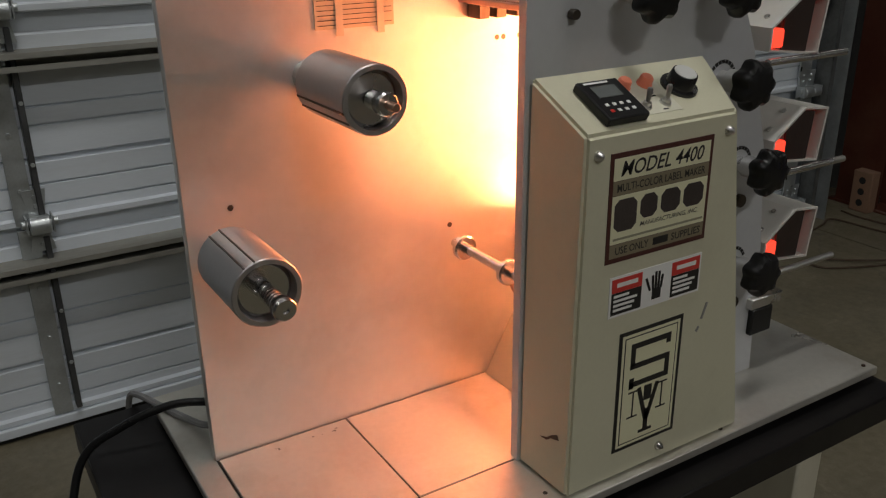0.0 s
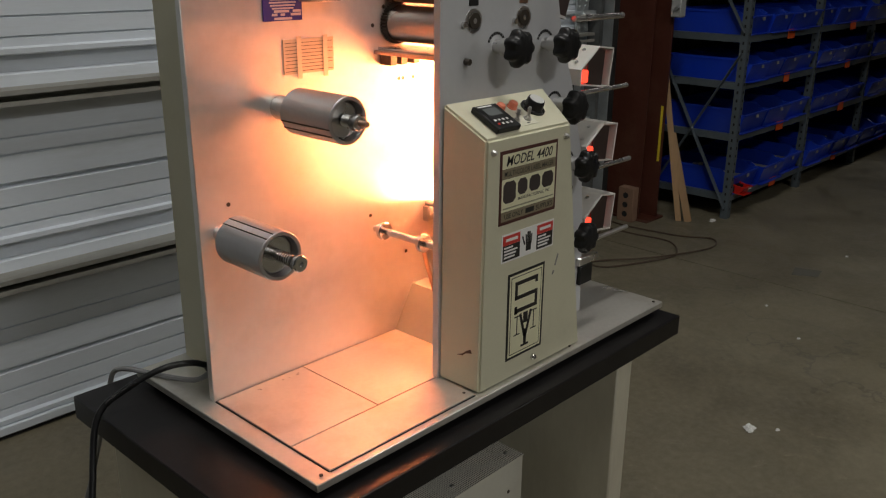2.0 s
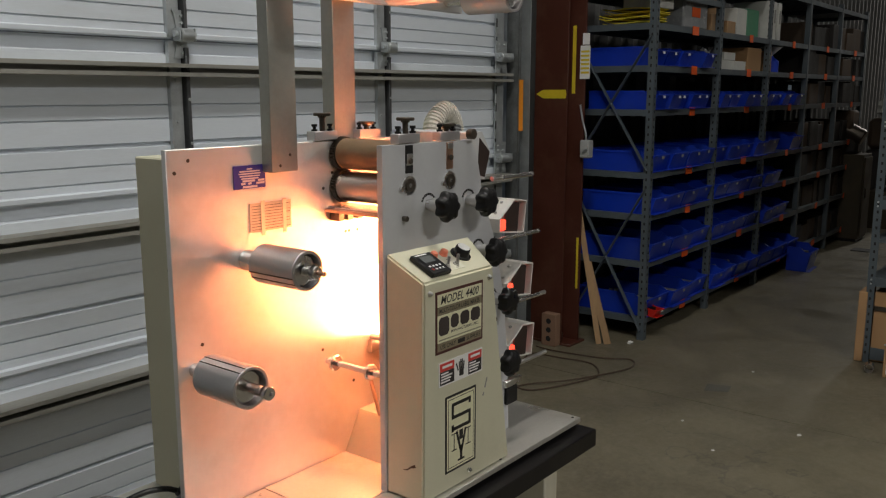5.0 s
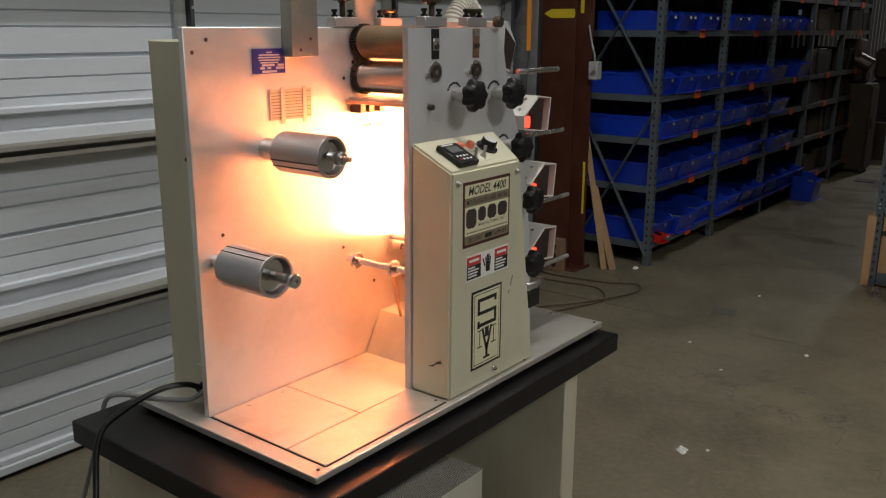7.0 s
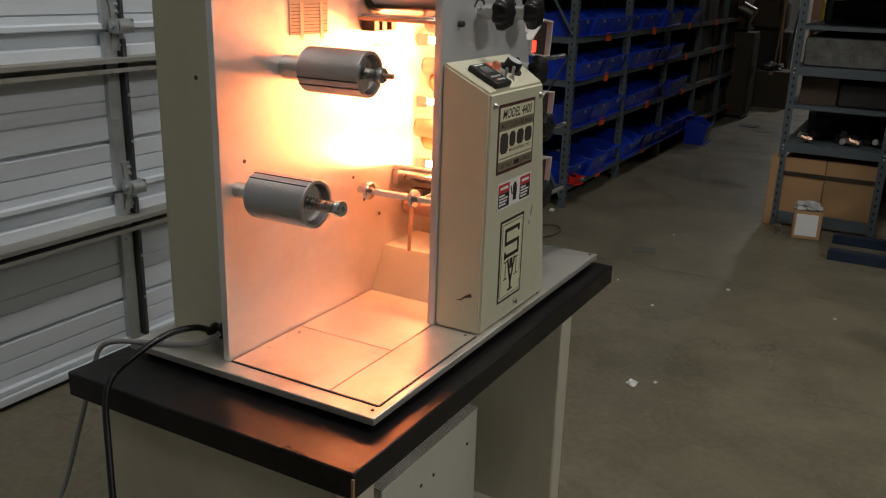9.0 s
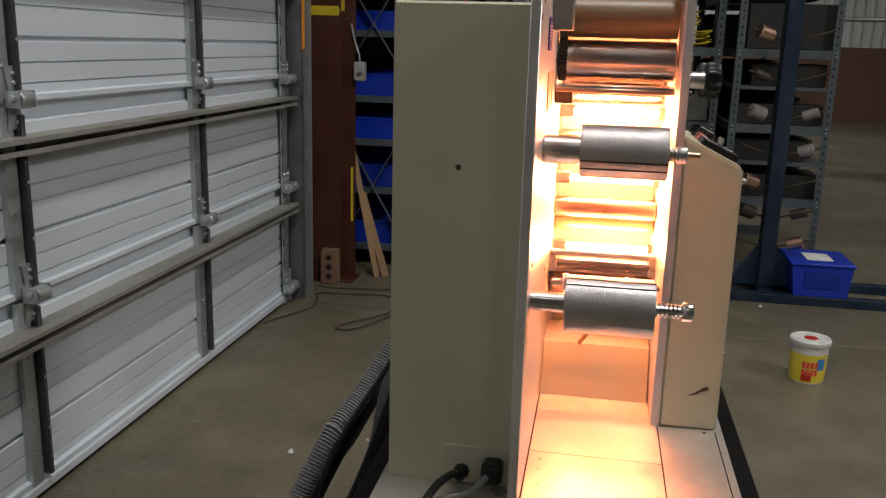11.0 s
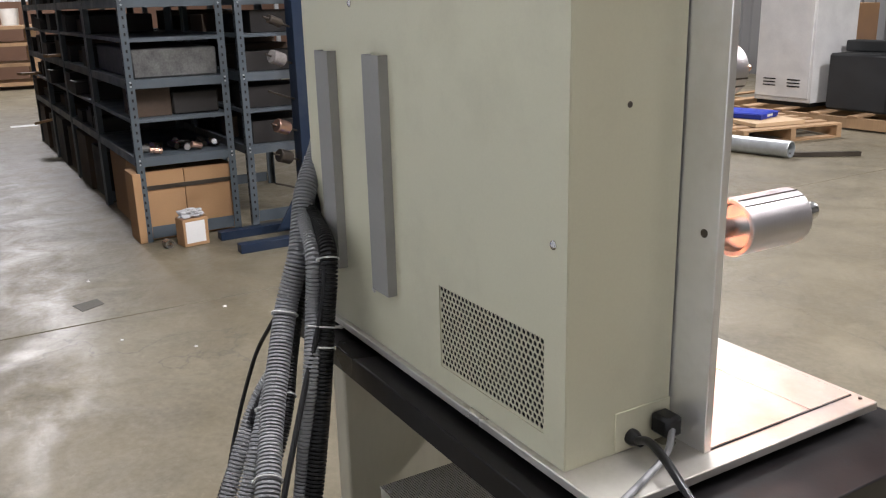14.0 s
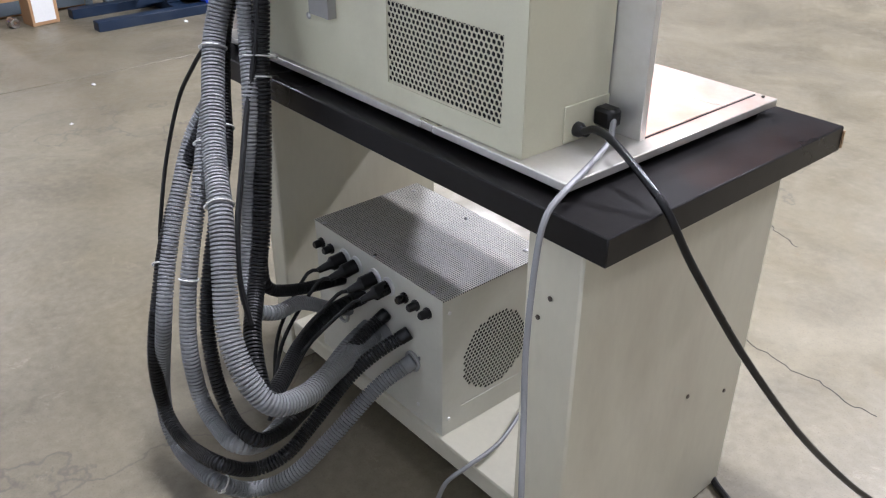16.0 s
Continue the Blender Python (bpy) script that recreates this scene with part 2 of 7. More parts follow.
YELLOW = surface("yellow_paint", (0.72, 0.55, 0.03), 0.55, vary=0.12, bump=0.05)
PAPER = surface("white_paper", (0.78, 0.78, 0.76), 0.8, vary=0.05)
HOSE = surface("grey_corrugated_plastic", (0.20, 0.205, 0.21), 0.58, vary=0.08, bump=0.05, dirt=(0.16, 0.16, 0.16), dirt_amount=0.3, dirt_scale=9)
SPINDLE = surface("turned_aluminium", (0.52, 0.50, 0.50), 0.37, metal=0.92, vary=0.08, fine=900, stretch=(0.03, 1, 0.03), bump=0.35)
HOSEBLACK = surface("black_corrugated_plastic", (0.010, 0.010, 0.0105), 0.42, vary=0.2, bump=0.05, spec=0.3)
CABLEGREY = surface("grey_cable_jacket", (0.22, 0.22, 0.225), 0.5, vary=0.1, bump=0.05)
TIE = surface("nylon_tie", (0.6, 0.6, 0.58), 0.5, vary=0.05)
NAVY = surface("navy_paint", (0.008, 0.020, 0.046), 0.45, vary=0.15, dirt=(0.08, 0.09, 0.1), dirt_amount=0.3)
# near-black stands in for the shade inside holes, slots and closed boxes
VOID = surface("dark_interior", (0.012, 0.012, 0.012), 0.8, vary=0.2)
RED = surface("red_plastic", (0.55, 0.02, 0.012), 0.4, vary=0.1)
GOLD = surface("cream_print", (0.74, 0.72, 0.50), 0.45, vary=0.03, bump=0.0)
MAROON = surface("maroon_print", (0.075, 0.022, 0.018), 0.45, vary=0.05, bump=0.0)
TAN = surface("tan_print", (0.235, 0.20, 0.13), 0.45, vary=0.04, bump=0.0)
INK = surface("black_print", (0.015, 0.014, 0.014), 0.45, vary=0.05, bump=0.0)
REDPRINT = surface("red_print", (0.62, 0.05, 0.04), 0.45, vary=0.04, bump=0.0)
BLUEPRINT = surface("blue_print", (0.035, 0.03, 0.22), 0.35, vary=0.05, bump=0.0)
LAMPGLASS = glow("glowing_quartz", (1.0, 0.28, 0.105), 360.0)
REDGLOW = glow("red_glowing_lens", (1.0, 0.06, 0.03), 1.6)
NEON = surface("orange_lens", (0.95, 0.28, 0.17), 0.3, vary=0.03)
POST = surface("dull_galvanised_bar", (0.40, 0.40, 0.36), 0.42, metal=0.6, vary=0.1, scale=9, fine=120, bump=0.04, dirt=(0.25, 0.24, 0.2), dirt_amount=0.3, dirt_scale=14)
WHITEHOSE = surface("off_white_corrugated_plastic", (0.70, 0.67, 0.60), 0.45, vary=0.06, bump=0.04)


# ---- concrete floor ----
def concrete():
    m = bpy.data.materials.new("sealed_concrete")
    m.use_nodes = True
    t = m.node_tree
    n, l = t.nodes, t.links
    s = n["Principled BSDF"]
    co = n.new("ShaderNodeTexCoord")
    vec = co.outputs["Object"]

    def noise_at(scale, detail=8, rough=0.6, dist=0.0):
        k = n.new("ShaderNodeTexNoise")
        k.inputs["Scale"].default_value = scale
        k.inputs["Detail"].default_value = detail
        k.inputs["Roughness"].default_value = rough
        k.inputs["Distortion"].default_value = dist
        l.new(vec, k.inputs["Vector"])
        return k.outputs["Fac"]

    def ranged(src, a, b, c, d):
        k = n.new("ShaderNodeMapRange")
        k.inputs["From Min"].default_value, k.inputs["From Max"].default_value = a, b
        k.inputs["To Min"].default_value, k.inputs["To Max"].default_value = c, d
        l.new(src, k.inputs["Value"])
        return k.outputs[0]

    def blend(fac, a, b):
        k = n.new("ShaderNodeMix")
        k.data_type = "RGBA"
        l.new(fac, k.inputs["Factor"])
        for name, v in (("A", a), ("B", b)):
            if isinstance(v, tuple):
                k.inputs[name].default_value = (*v, 1)
            else:
                l.new(v, k.inputs[name])
        return k.outputs["Result"]

    big, mid, grain = noise_at(0.55, 5), noise_at(2.6, 9, 0.65, 0.6), noise_at(38, 6)
    col = blend(ranged(big, 0.35, 0.65, 0, 1), (0.124, 0.105, 0.067), (0.185, 0.160, 0.106))
    col = blend(ranged(mid, 0.45, 0.68, 0, 0.55), col, (0.080, 0.070, 0.048))
    worn = noise_at(1.4, 10, 0.7, 0.4)
    col = blend(ranged(worn, 0.52, 0.68, 0, 0.5), col, (0.268, 0.235, 0.162))
    col = blend(ranged(grain, 0.35, 0.7, 0, 0.36), col, (0.255, 0.23, 0.168))
    grit = noise_at(240, 3, 0.6)
    col = blend(ranged(grit, 0.56, 0.70, 0, 0.5), col, (0.075, 0.068, 0.055))
    scuff = noise_at(11, 12, 0.8, 0.6)
    col = blend(ranged(scuff, 0.58, 0.66, 0, 0.45), col, (0.285, 0.255, 0.188))
    spots = noise_at(7.5, 3, 0.5, 1.5)
    col = blend(ranged(spots, 0.72, 0.80, 0, 0.4), col, (0.06, 0.053, 0.045))
    vor = n.new("ShaderNodeTexVoronoi")
    vor.feature = "DISTANCE_TO_EDGE"
    vor.inputs["Scale"].default_value = 0.2
    warp = n.new("ShaderNodeVectorMath")
    wn = n.new("ShaderNodeTexNoise")
    wn.inputs["Scale"].default_value = 2.2
    wn.inputs["Detail"].default_value = 8
    l.new(vec, wn.inputs["Vector"])
    l.new(vec, warp.inputs[0])
    l.new(wn.outputs["Color"], warp.inputs[1])
    l.new(warp.outputs[0], vor.inputs["Vector"])
    crack = ranged(vor.outputs["Distance"], 0.0002, 0.0014, 0.5, 0.0)
    col = blend(crack, col, (0.07, 0.06, 0.05))
    l.new(col, s.inputs["Base Color"])
    gloss = noise_at(3.4, 8, 0.75, 0.8)
    l.new(ranged(gloss, 0.36, 0.64, 0.30, 0.60), s.inputs["Roughness"])
    bp = n.new("ShaderNodeBump")
    bp.inputs["Strength"].default_value = 0.12
    bp.inputs["Distance"].default_value = 0.004
    l.new(grain, bp.inputs["Height"])
    l.new(bp.outputs[0], s.inputs["Normal"])
    return m


FLOOR = concrete()
# slabs meet at saw-cut joints
for x0, x1 in ((-6.0, 3.20), (3.208, 18.6)):
    solo("floor", boxes((x0, x1, -11.0, 2.1, -0.15, 0.0), b=0.003), FLOOR, "worn grey-brown sealed concrete warehouse floor slab", "floor", kind="structure")
solo("ground", boxes((-7, 19.5, -12, 3, -0.4, -0.16)), FLOOR, "dark subgrade below the concrete floor", "ground", kind="structure")


# grey chosen for ceiling and far walls to cut the light they bounce
DARKCEIL = surface("bounce_dimming_grey_sheet", (0.16, 0.16, 0.155), 0.6, vary=0.1, scale=1.5)


# the white ribbed wall again, darkened for the shade behind the shelving
SHADEWALL = surface("shaded_white_ribbed_sheet", (0.10, 0.10, 0.098), 0.6, vary=0.15, scale=1.5)


def corrugated(name, along, a, b, at, z0, z1, material, label):
    """A ribbed steel wall with thickness; along is 0 for x and 1 for y."""
    bm = bmesh.new()
    pitch, depth, out = 0.2, 0.03, []
    u = a
    while u < b:
        for du, d in ((0, 0), (0.06, 0), (0.075, depth), (0.115, depth), (0.13, 0)):
            if u + du <= b:
                out.append((u + du, d))
        u += pitch
    out.append((b, 0))
    side = -1 if at > 0 else 1
    ring = [(u, at + side * d) for u, d in out] + [(b, at - side * 0.08), (a, at - side * 0.08)]
    for i in range(len(ring)):
        p, q = ring[i], ring[(i + 1) % len(ring)]
        f = [(p, z0), (q, z0), (q, z1), (p, z1)]
        bm.faces.new([bm.verts.new((r[0], r[1], z) if along == 0 else (r[1], r[0], z)) for r, z in f])
    return solo(name, bm, material, label, "wall", kind="structure", smooth=0)


DOOR_Y, DOOR_L, DOOR_R, DOOR_H = 1.812, -1.75, 3.20, 3.3
corrugated("wall_north_1", 0, 3.34, 18.6, 2.0, 0.0, 6.0, SHADEWALL, "white ribbed steel wall beside the overhead door, coloured dark for shade")
corrugated("wall_north_2", 0, -6.0, DOOR_L - 0.14, 2.0, 0.0, 6.0, WALLMETAL, "white ribbed steel warehouse wall beyond the overhead door")
corrugated("wall_north_3", 0, DOOR_L - 0.14, 3.34, 2.0, DOOR_H, 6.0, WALLMETAL, "white ribbed steel wall above the overhead door")
corrugated("wall_east", 1, -11.0, 2.0, 18.5, 1.5, 6.0, WALLMETAL, "white ribbed steel end wall of the warehouse")
solo("wall_east_lower", boxes((18.38, 18.6, -11.0, 2.0, 0.0, 1.5)), surface("brown_wainscot", (0.16, 0.085, 0.05), 0.6), "brown painted lower part of the end wall", "wall", kind="structure")
corrugated("wall_south", 0, -6.0, 18.6, -10.9, 0.0, 6.0, DARKCEIL, "far ribbed warehouse wall, greyed to cut bounced light")
corrugated("wall_west", 1, -11.0, 2.0, -5.9, 0.0, 6.0, DARKCEIL, "unseen ribbed warehouse wall, greyed to cut bounced light")
solo("ceiling", boxes((-6.0, 18.6, -11.0, 2.1, 6.0, 6.1)), DARKCEIL, "unseen warehouse ceiling, greyed to cut bounced light", "ceiling", kind="structure")

# unseen high-bay lamps added under the ceiling, placed and powered to set the brightness
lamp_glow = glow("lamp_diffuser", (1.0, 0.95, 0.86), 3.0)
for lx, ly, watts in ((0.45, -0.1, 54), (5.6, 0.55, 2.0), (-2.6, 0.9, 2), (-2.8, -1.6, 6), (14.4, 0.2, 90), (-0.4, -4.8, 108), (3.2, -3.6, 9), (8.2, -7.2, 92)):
    hb = thing("ceiling_lamp", (lx, ly, 5.0), "unseen high-bay lamp added under the ceiling to light the hall", "lamp", "high-bay lamps")
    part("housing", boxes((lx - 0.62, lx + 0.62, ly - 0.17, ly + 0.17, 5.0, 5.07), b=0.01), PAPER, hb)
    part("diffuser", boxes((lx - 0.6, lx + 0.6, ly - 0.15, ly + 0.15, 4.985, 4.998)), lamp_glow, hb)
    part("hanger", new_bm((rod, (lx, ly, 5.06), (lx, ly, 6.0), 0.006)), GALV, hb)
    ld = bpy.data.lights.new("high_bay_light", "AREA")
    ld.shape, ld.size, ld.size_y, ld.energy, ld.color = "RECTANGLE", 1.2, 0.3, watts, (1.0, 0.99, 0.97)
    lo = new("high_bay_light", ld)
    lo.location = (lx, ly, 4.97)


# ---- overhead sectional door ----
door = thing("door_1", (0.7, DOOR_Y, 0), "closed white ribbed steel sectional overhead door", "garage door", kind="structure")
JOINTS = [0.045, 0.620, 1.166, 1.712, 2.258, 2.804, 3.30]
for z0, z1 in zip(JOINTS, JOINTS[1:]):
    h = z1 - z0
    prof = [(0.0, 0.004), (0.004, 0.0), (0.018, 0.0), (0.023, 0.014)]
    for g, w, d in ((0.049, 0.0035, 0.008), (0.106, 0.0035, 0.008), (0.172, 0.009, 0.016), (0.262, 0.0035, 0.008), (0.311, 0.0035, 0.008)):
        prof += [(g - w, 0.014), (g - w * 0.4, 0.014 + d), (g + w * 0.4, 0.014 + d), (g + w, 0.014)]
    prof += [(h - 0.056, 0.014), (h - 0.050, 0.034), (h - 0.004, 0.034)]
    bm = bmesh.new()
    ring = [(DOOR_Y - 0.012 + d, z0 + z) for z, d in prof] + [(DOOR_Y + 0.05, z1 - 0.004), (DOOR_Y + 0.05, z0)]
    prism(bm, ring, 0, DOOR_L, DOOR_R)
    part("panel", bm, DOOR, door, "", 0)
part("weather_strip", boxes((DOOR_L, DOOR_R, DOOR_Y - 0.012, DOOR_Y + 0.03, 0.0, 0.016), b=0.004), RUBBER, door, "black rubber bottom seal")
part("bottom_rail", boxes((DOOR_L, DOOR_R, DOOR_Y - 0.022, DOOR_Y + 0.035, 0.016, 0.0445), b=0.003), DOOR, door, "white steel bottom rail")
STRUT = surface("dusty_galvanised_channel", (0.36, 0.355, 0.32), 0.55, metal=0.4, vary=0.18, scale=9, bump=0.08, dirt=(0.19, 0.165, 0.125), dirt_amount=0.55, dirt_scale=5, stretch=(0.3, 1, 1))
TRACK = surface("dull_zinc_track", (0.20, 0.21, 0.21), 0.45, metal=0.6, vary=0.25, scale=16, bump=0.08, dirt=(0.08, 0.075, 0.065), dirt_amount=0.5, dirt_scale=9)
# web strips coloured dark for the shade beside each stile's plate
WEB = surface("shade_dark_zinc_strip", (0.095, 0.098, 0.102), 0.45, metal=0.5, vary=0.2, scale=14, bump=0.06)
# U-shaped stiffening struts
for z in [j - 0.134 for j in JOINTS[1:-1]]:
    y0, y1 = DOOR_Y - 0.075, DOOR_Y + 0.0016
    prism_of = [(y1, z), (y0, z), (y0, z + 0.014), (y0 + 0.004, z + 0.014), (y0 + 0.004, z + 0.004), (y1 - 0.004, z + 0.004), (y1 - 0.004, z + 0.041), (y0 + 0.004, z + 0.041), (y0 + 0.004, z + 0.031), (y0, z + 0.031), (y0, z + 0.045), (y1, z + 0.045)]
    bm = bmesh.new()
    prism(bm, prism_of, 0, DOOR_L, DOOR_R + 0.02)
    part("strut", bm, STRUT, door, "galvanised steel stiffening channel", 0)


def hinge_mesh(x, z, s=1.0):
    bm = bmesh.new()
    y = DOOR_Y - 0.02
    prism(bm, [(x - 0.032, z - 0.085), (x + 0.032, z - 0.085), (x + 0.02, z - 0.02), (x + 0.036, z), (x + 0.02, z + 0.02), (x + 0.03, z + 0.085), (x - 0.03, z + 0.085), (x - 0.02, z + 0.02), (x - 0.036, z), (x - 0.02, z - 0.02)], 1, y - 0.004, y)
    box(bm, x - 0.034, x - 0.03, y - 0.045, y, z - 0.025, z + 0.02)
    box(bm, x + 0.03, x + 0.034, y - 0.045, y, z - 0.025, z + 0.02)
    rod(bm, (x - 0.045, y - 0.025, z), (x + 0.045, y - 0.025, z), 0.011, 10)
    rod(bm, (x - 0.027, y - 0.030, z - 0.004), (x + 0.027, y - 0.030, z - 0.004), 0.025, 14, 0.004)
    for dz in (-0.065, -0.04, 0.04, 0.065):
        rod(bm, (x, y - 0.01, z + dz), (x, y - 0.002, z + dz), 0.006, 6)
    return bm


# stiles on each section and hinges on each joint
for sx in (-1.10, 0.008, 1.115, 2.222):
    for z0, z1 in zip(JOINTS, JOINTS[1:]):
        bm = bmesh.new()
        y = DOOR_Y - 0.014
        prism(bm, [(sx - 0.042, y + 0.016), (sx - 0.042, y - 0.004), (sx + 0.0075, y - 0.004), (sx + 0.0075, y + 0.016)], 2, z0 + 0.006, z1 - 0.008)
        for dz in (0.1, 0.25, 0.4):
            rod(bm, (sx - 0.018, y - 0.009, z0 + dz), (sx - 0.018, y - 0.003, z0 + dz), 0.006, 6)
        st_ = part("stile", bm, GALV, door, "galvanised steel stile", 0)
        part("web", boxes((sx + 0.016, sx + 0.031, y - 0.024, y + 0.016, z0 + 0.02, z1 - 0.03), b=0.002), WEB, st_, "zinc reinforcing strip darkened for shade")
        for dz in (0.17, 0.33):
            part("screw", new_bm((rod, (sx + 0.0235, y - 0.0238, z0 + dz), (sx + 0.0235, y - 0.028, z0 + dz), 0.006, 6)), GALV, st_)
    for z in JOINTS[1:-1]:
        hg = part("hinge", hinge_mesh(sx + 0.012, z + 0.016), GALV, door, "galvanised steel hinge")
        part("pin_hole", new_bm((rod, (sx - 0.0152, DOOR_Y - 0.050, z + 0.012), (sx - 0.0165, DOOR_Y - 0.050, z + 0.012), 0.012, 12)), VOID, hg, "dark pin hole")
for z0, z1 in zip(JOINTS, JOINTS[1:]):
    part("end_stile", boxes((DOOR_R - 0.075, DOOR_R, DOOR_Y - 0.022, DOOR_Y - 0.013, z0 + 0.004, z1 - 0.006), b=0.002), GALV, door)
    for k in range(5):
        zs = z0 + 0.06 + k * (z1 - z0 - 0.16) / 4
        part("slot", boxes((DOOR_R - 0.0765, DOOR_R - 0.0655, DOOR_Y - 0.0226, DOOR_Y - 0.0222, zs, zs + 0.045)), VOID, door, "dark slot in the end stile")
for z in JOINTS[1:-1] + [0.09]:
    for hx in (DOOR_R - 0.05, DOOR_R - 0.0):
        part("hinge", hinge_mesh(hx, z), GALV, door, "galvanised end hinge")
    part("roller", new_bm((rod, (DOOR_R - 0.03, DOOR_Y - 0.045, z), (DOOR_R + 0.11, DOOR_Y - 0.045, z), 0.006), (rod, (DOOR_R + 0.07, DOOR_Y - 0.045, z), (DOOR_R + 0.10, DOOR_Y - 0.045, z), 0.024)), GALV, door)
bm = bmesh.new()
box(bm, DOOR_R + 0.05, DOOR_R + 0.054, DOOR_Y - 0.085, DOOR_Y - 0.01, 0.0, 3.3)
box(bm, DOOR_R + 0.05, DOOR_R + 0.11, DOOR_Y - 0.012, DOOR_Y - 0.008, 0.0, 3.3)
box(bm, DOOR_R + 0.05, DOOR_R + 0.075, DOOR_Y - 0.087, DOOR_Y - 0.083, 0.0, 3.3)
part("track", bm, TRACK, door, "galvanised vertical roller track", 0)
bm = bmesh.new()
box(bm, DOOR_R + 0.09, DOOR_R + 0.14, DOOR_Y - 0.03, DOOR_Y + 0.07, 0.0, 3.4, 0.003)
box(bm, DOOR_R + 0.13, DOOR_R + 0.134, DOOR_Y - 0.11, DOOR_Y - 0.03, 0.0, 3.4)
part("jamb_angle", bm, GALV, door, "galvanised jamb angle", 0)
part("sticker", boxes((DOOR_R + 0.056, DOOR_R + 0.096, DOOR_Y - 0.0895, DOOR_Y - 0.0875, 1.31, 1.59)), surface("orange_warning_sticker", (0.9, 0.32, 0.02), 0.5), door, "long orange warning sticker")
solo("jamb_left", boxes((DOOR_L - 0.14, DOOR_L, DOOR_Y - 0.03, DOOR_Y + 0.25, 0.0, 3.4)), GALV, "galvanised left jamb of the overhead door", "jamb", kind="structure")
solo("jamb_right", boxes((DOOR_R + 0.142, DOOR_R + 0.2, DOOR_Y - 0.06, DOOR_Y + 0.25, 0.0, 3.4)), GALV, "galvanised right jamb of the overhead door", "jamb", kind="structure")
solo("lintel", boxes((DOOR_L - 0.14, DOOR_R + 0.2, DOOR_Y + 0.0, DOOR_Y + 0.25, 3.31, 3.5)), GALV, "steel lintel above the overhead door", "lintel", kind="structure")

# ---- steel column beside the door ----
CX, CY = 3.63, 1.638
col = thing("steel_column", (CX + 0.13, CY + 0.09, 0), "tall red-brown painted steel column with yellow marks", "column", kind="structure")
part("flange", boxes((CX, CX + 0.014, CY, CY + 0.22, 0.012, 6.0), b=0.002), COLUMN, col)
part("flange", boxes((CX + 0.116, CX + 0.130, CY - 0.05, CY + 0.22, 0.012, 6.0), b=0.002), COLUMN, col)
part("web", boxes((CX + 0.014, CX + 0.116, CY + 0.10, CY + 0.11, 0.012, 6.0)), COLUMN, col)
part("base_plate", boxes((CX - 0.01, CX + 0.17, CY - 0.07, CY + 0.25, 0.0, 0.014), b=0.002), COLUMN, col)
for bx, by in ((CX + 0.04, CY + 0.05), (CX + 0.09, CY + 0.05)):
    part("anchor_bolt", new_bm((rod, (bx, by, 0.012), (bx, by, 0.05), 0.011, 8)), DARKSTEEL, col)
part("yellow_stripe", boxes((CX + 0.1135, CX + 0.1155, CY + 0.012, CY + 0.034, 1.515, 1.905)), YELLOW, col, "painted yellow vertical stripe")
part("yellow_stripe", boxes((CX + 0.1135, CX + 0.1155, CY - 0.040, CY - 0.026, 0.34, 0.655)), YELLOW, col, "painted yellow vertical stripe")
bm = bmesh.new()
prism(bm, [(CY + 0.208, 1.512), (CY + 0.16, 1.537), (CY + 0.01, 1.537), (CY + 0.003, 1.512), (CY + 0.01, 1.487), (CY + 0.16, 1.487)], 0, CX - 0.003, CX - 0.0005)
part("yellow_arrow", bm, YELLOW, col, "painted yellow arrow")
sg = thing("wall_sign", (CX + 0.11, CY - 0.05, 1.7), "white and yellow printed tag hung on the column", "sign")
part("card", boxes((CX + 0.108, CX + 0.110, CY - 0.085, CY - 0.02, 1.60, 1.79)), PAPER, sg)
part("top_card", boxes((CX + 0.107, CX + 0.1095, CY - 0.08, CY - 0.035, 1.795, 1.86)), PAPER, sg)
part("print", boxes(*[(CX + 0.1065, CX + 0.1075, CY - 0.08, CY - 0.026, 1.63 + 0.024 * i, 1.642 + 0.024 * i) for i in range(6)]), YELLOW, sg, "yellow printed rows")
eb = thing("junction_box", (CX + 0.09, CY - 0.08, 1.14), "small grey electrical box with a conduit on the column", "electrical box")
part("enclosure", boxes((CX + 0.075, CX + 0.135, CY - 0.11, CY - 0.0505, 1.14, 1.245), b=0.006), surface("grey_enclosure", (0.42, 0.43, 0.42), 0.5), eb)
part("lever", new_bm((beam, (CX + 0.072, CY - 0.075, 1.175), (CX + 0.062, CY - 0.105, 1.195), 0.012, 0.012)), GALV, eb)
part("conduit", new_bm((sweep, spline([(CX + 0.1, CY - 0.08, 1.24), (CX + 0.1, CY - 0.075, 1.29), (CX + 0.105, CY - 0.052, 1.35), (CX + 0.106, CY - 0.03, 1.45)], 0.02), 0.006, 8)), GALV, eb)

# cored brick on end, and planks leaning in the corner
bx, by = 3.568, 1.640
brick = thing("brick", (bx + 0.03, by + 0.05, 0), "cored brown brick standing on end at the column", "brick")
part("body", boxes((bx, bx + 0.06, by, by + 0.1, 0.0, 0.2), b=0.004), surface("pale_brown_brick", (0.24, 0.14, 0.09), 0.85, vary=0.15, bump=0.4), brick)
for i in range(3):
    part("core_hole", new_bm((turned, (bx + 0.001, by + 0.05, 0.045 + 0.055 * i), (-1, 0, 0), [(0, 0.017), (0.0016, 0.017), (0.0016, 0)], 16)), VOID, brick, "dark round core hole")
for a, b, w in (((3.800, 1.468, 0.0), (3.800, 1.643, 0.88), 0.032), ((3.825, 1.420, 0.0), (3.806, 1.562, 0.50), 0.040)):
    pb = bmesh.new()
    beam(pb, a, b, w, 0.014, (1, 0.4, 0))
    solo("plank", pb, WOOD, "short raw pine plank leaning by the column", "plank", "leaning planks")

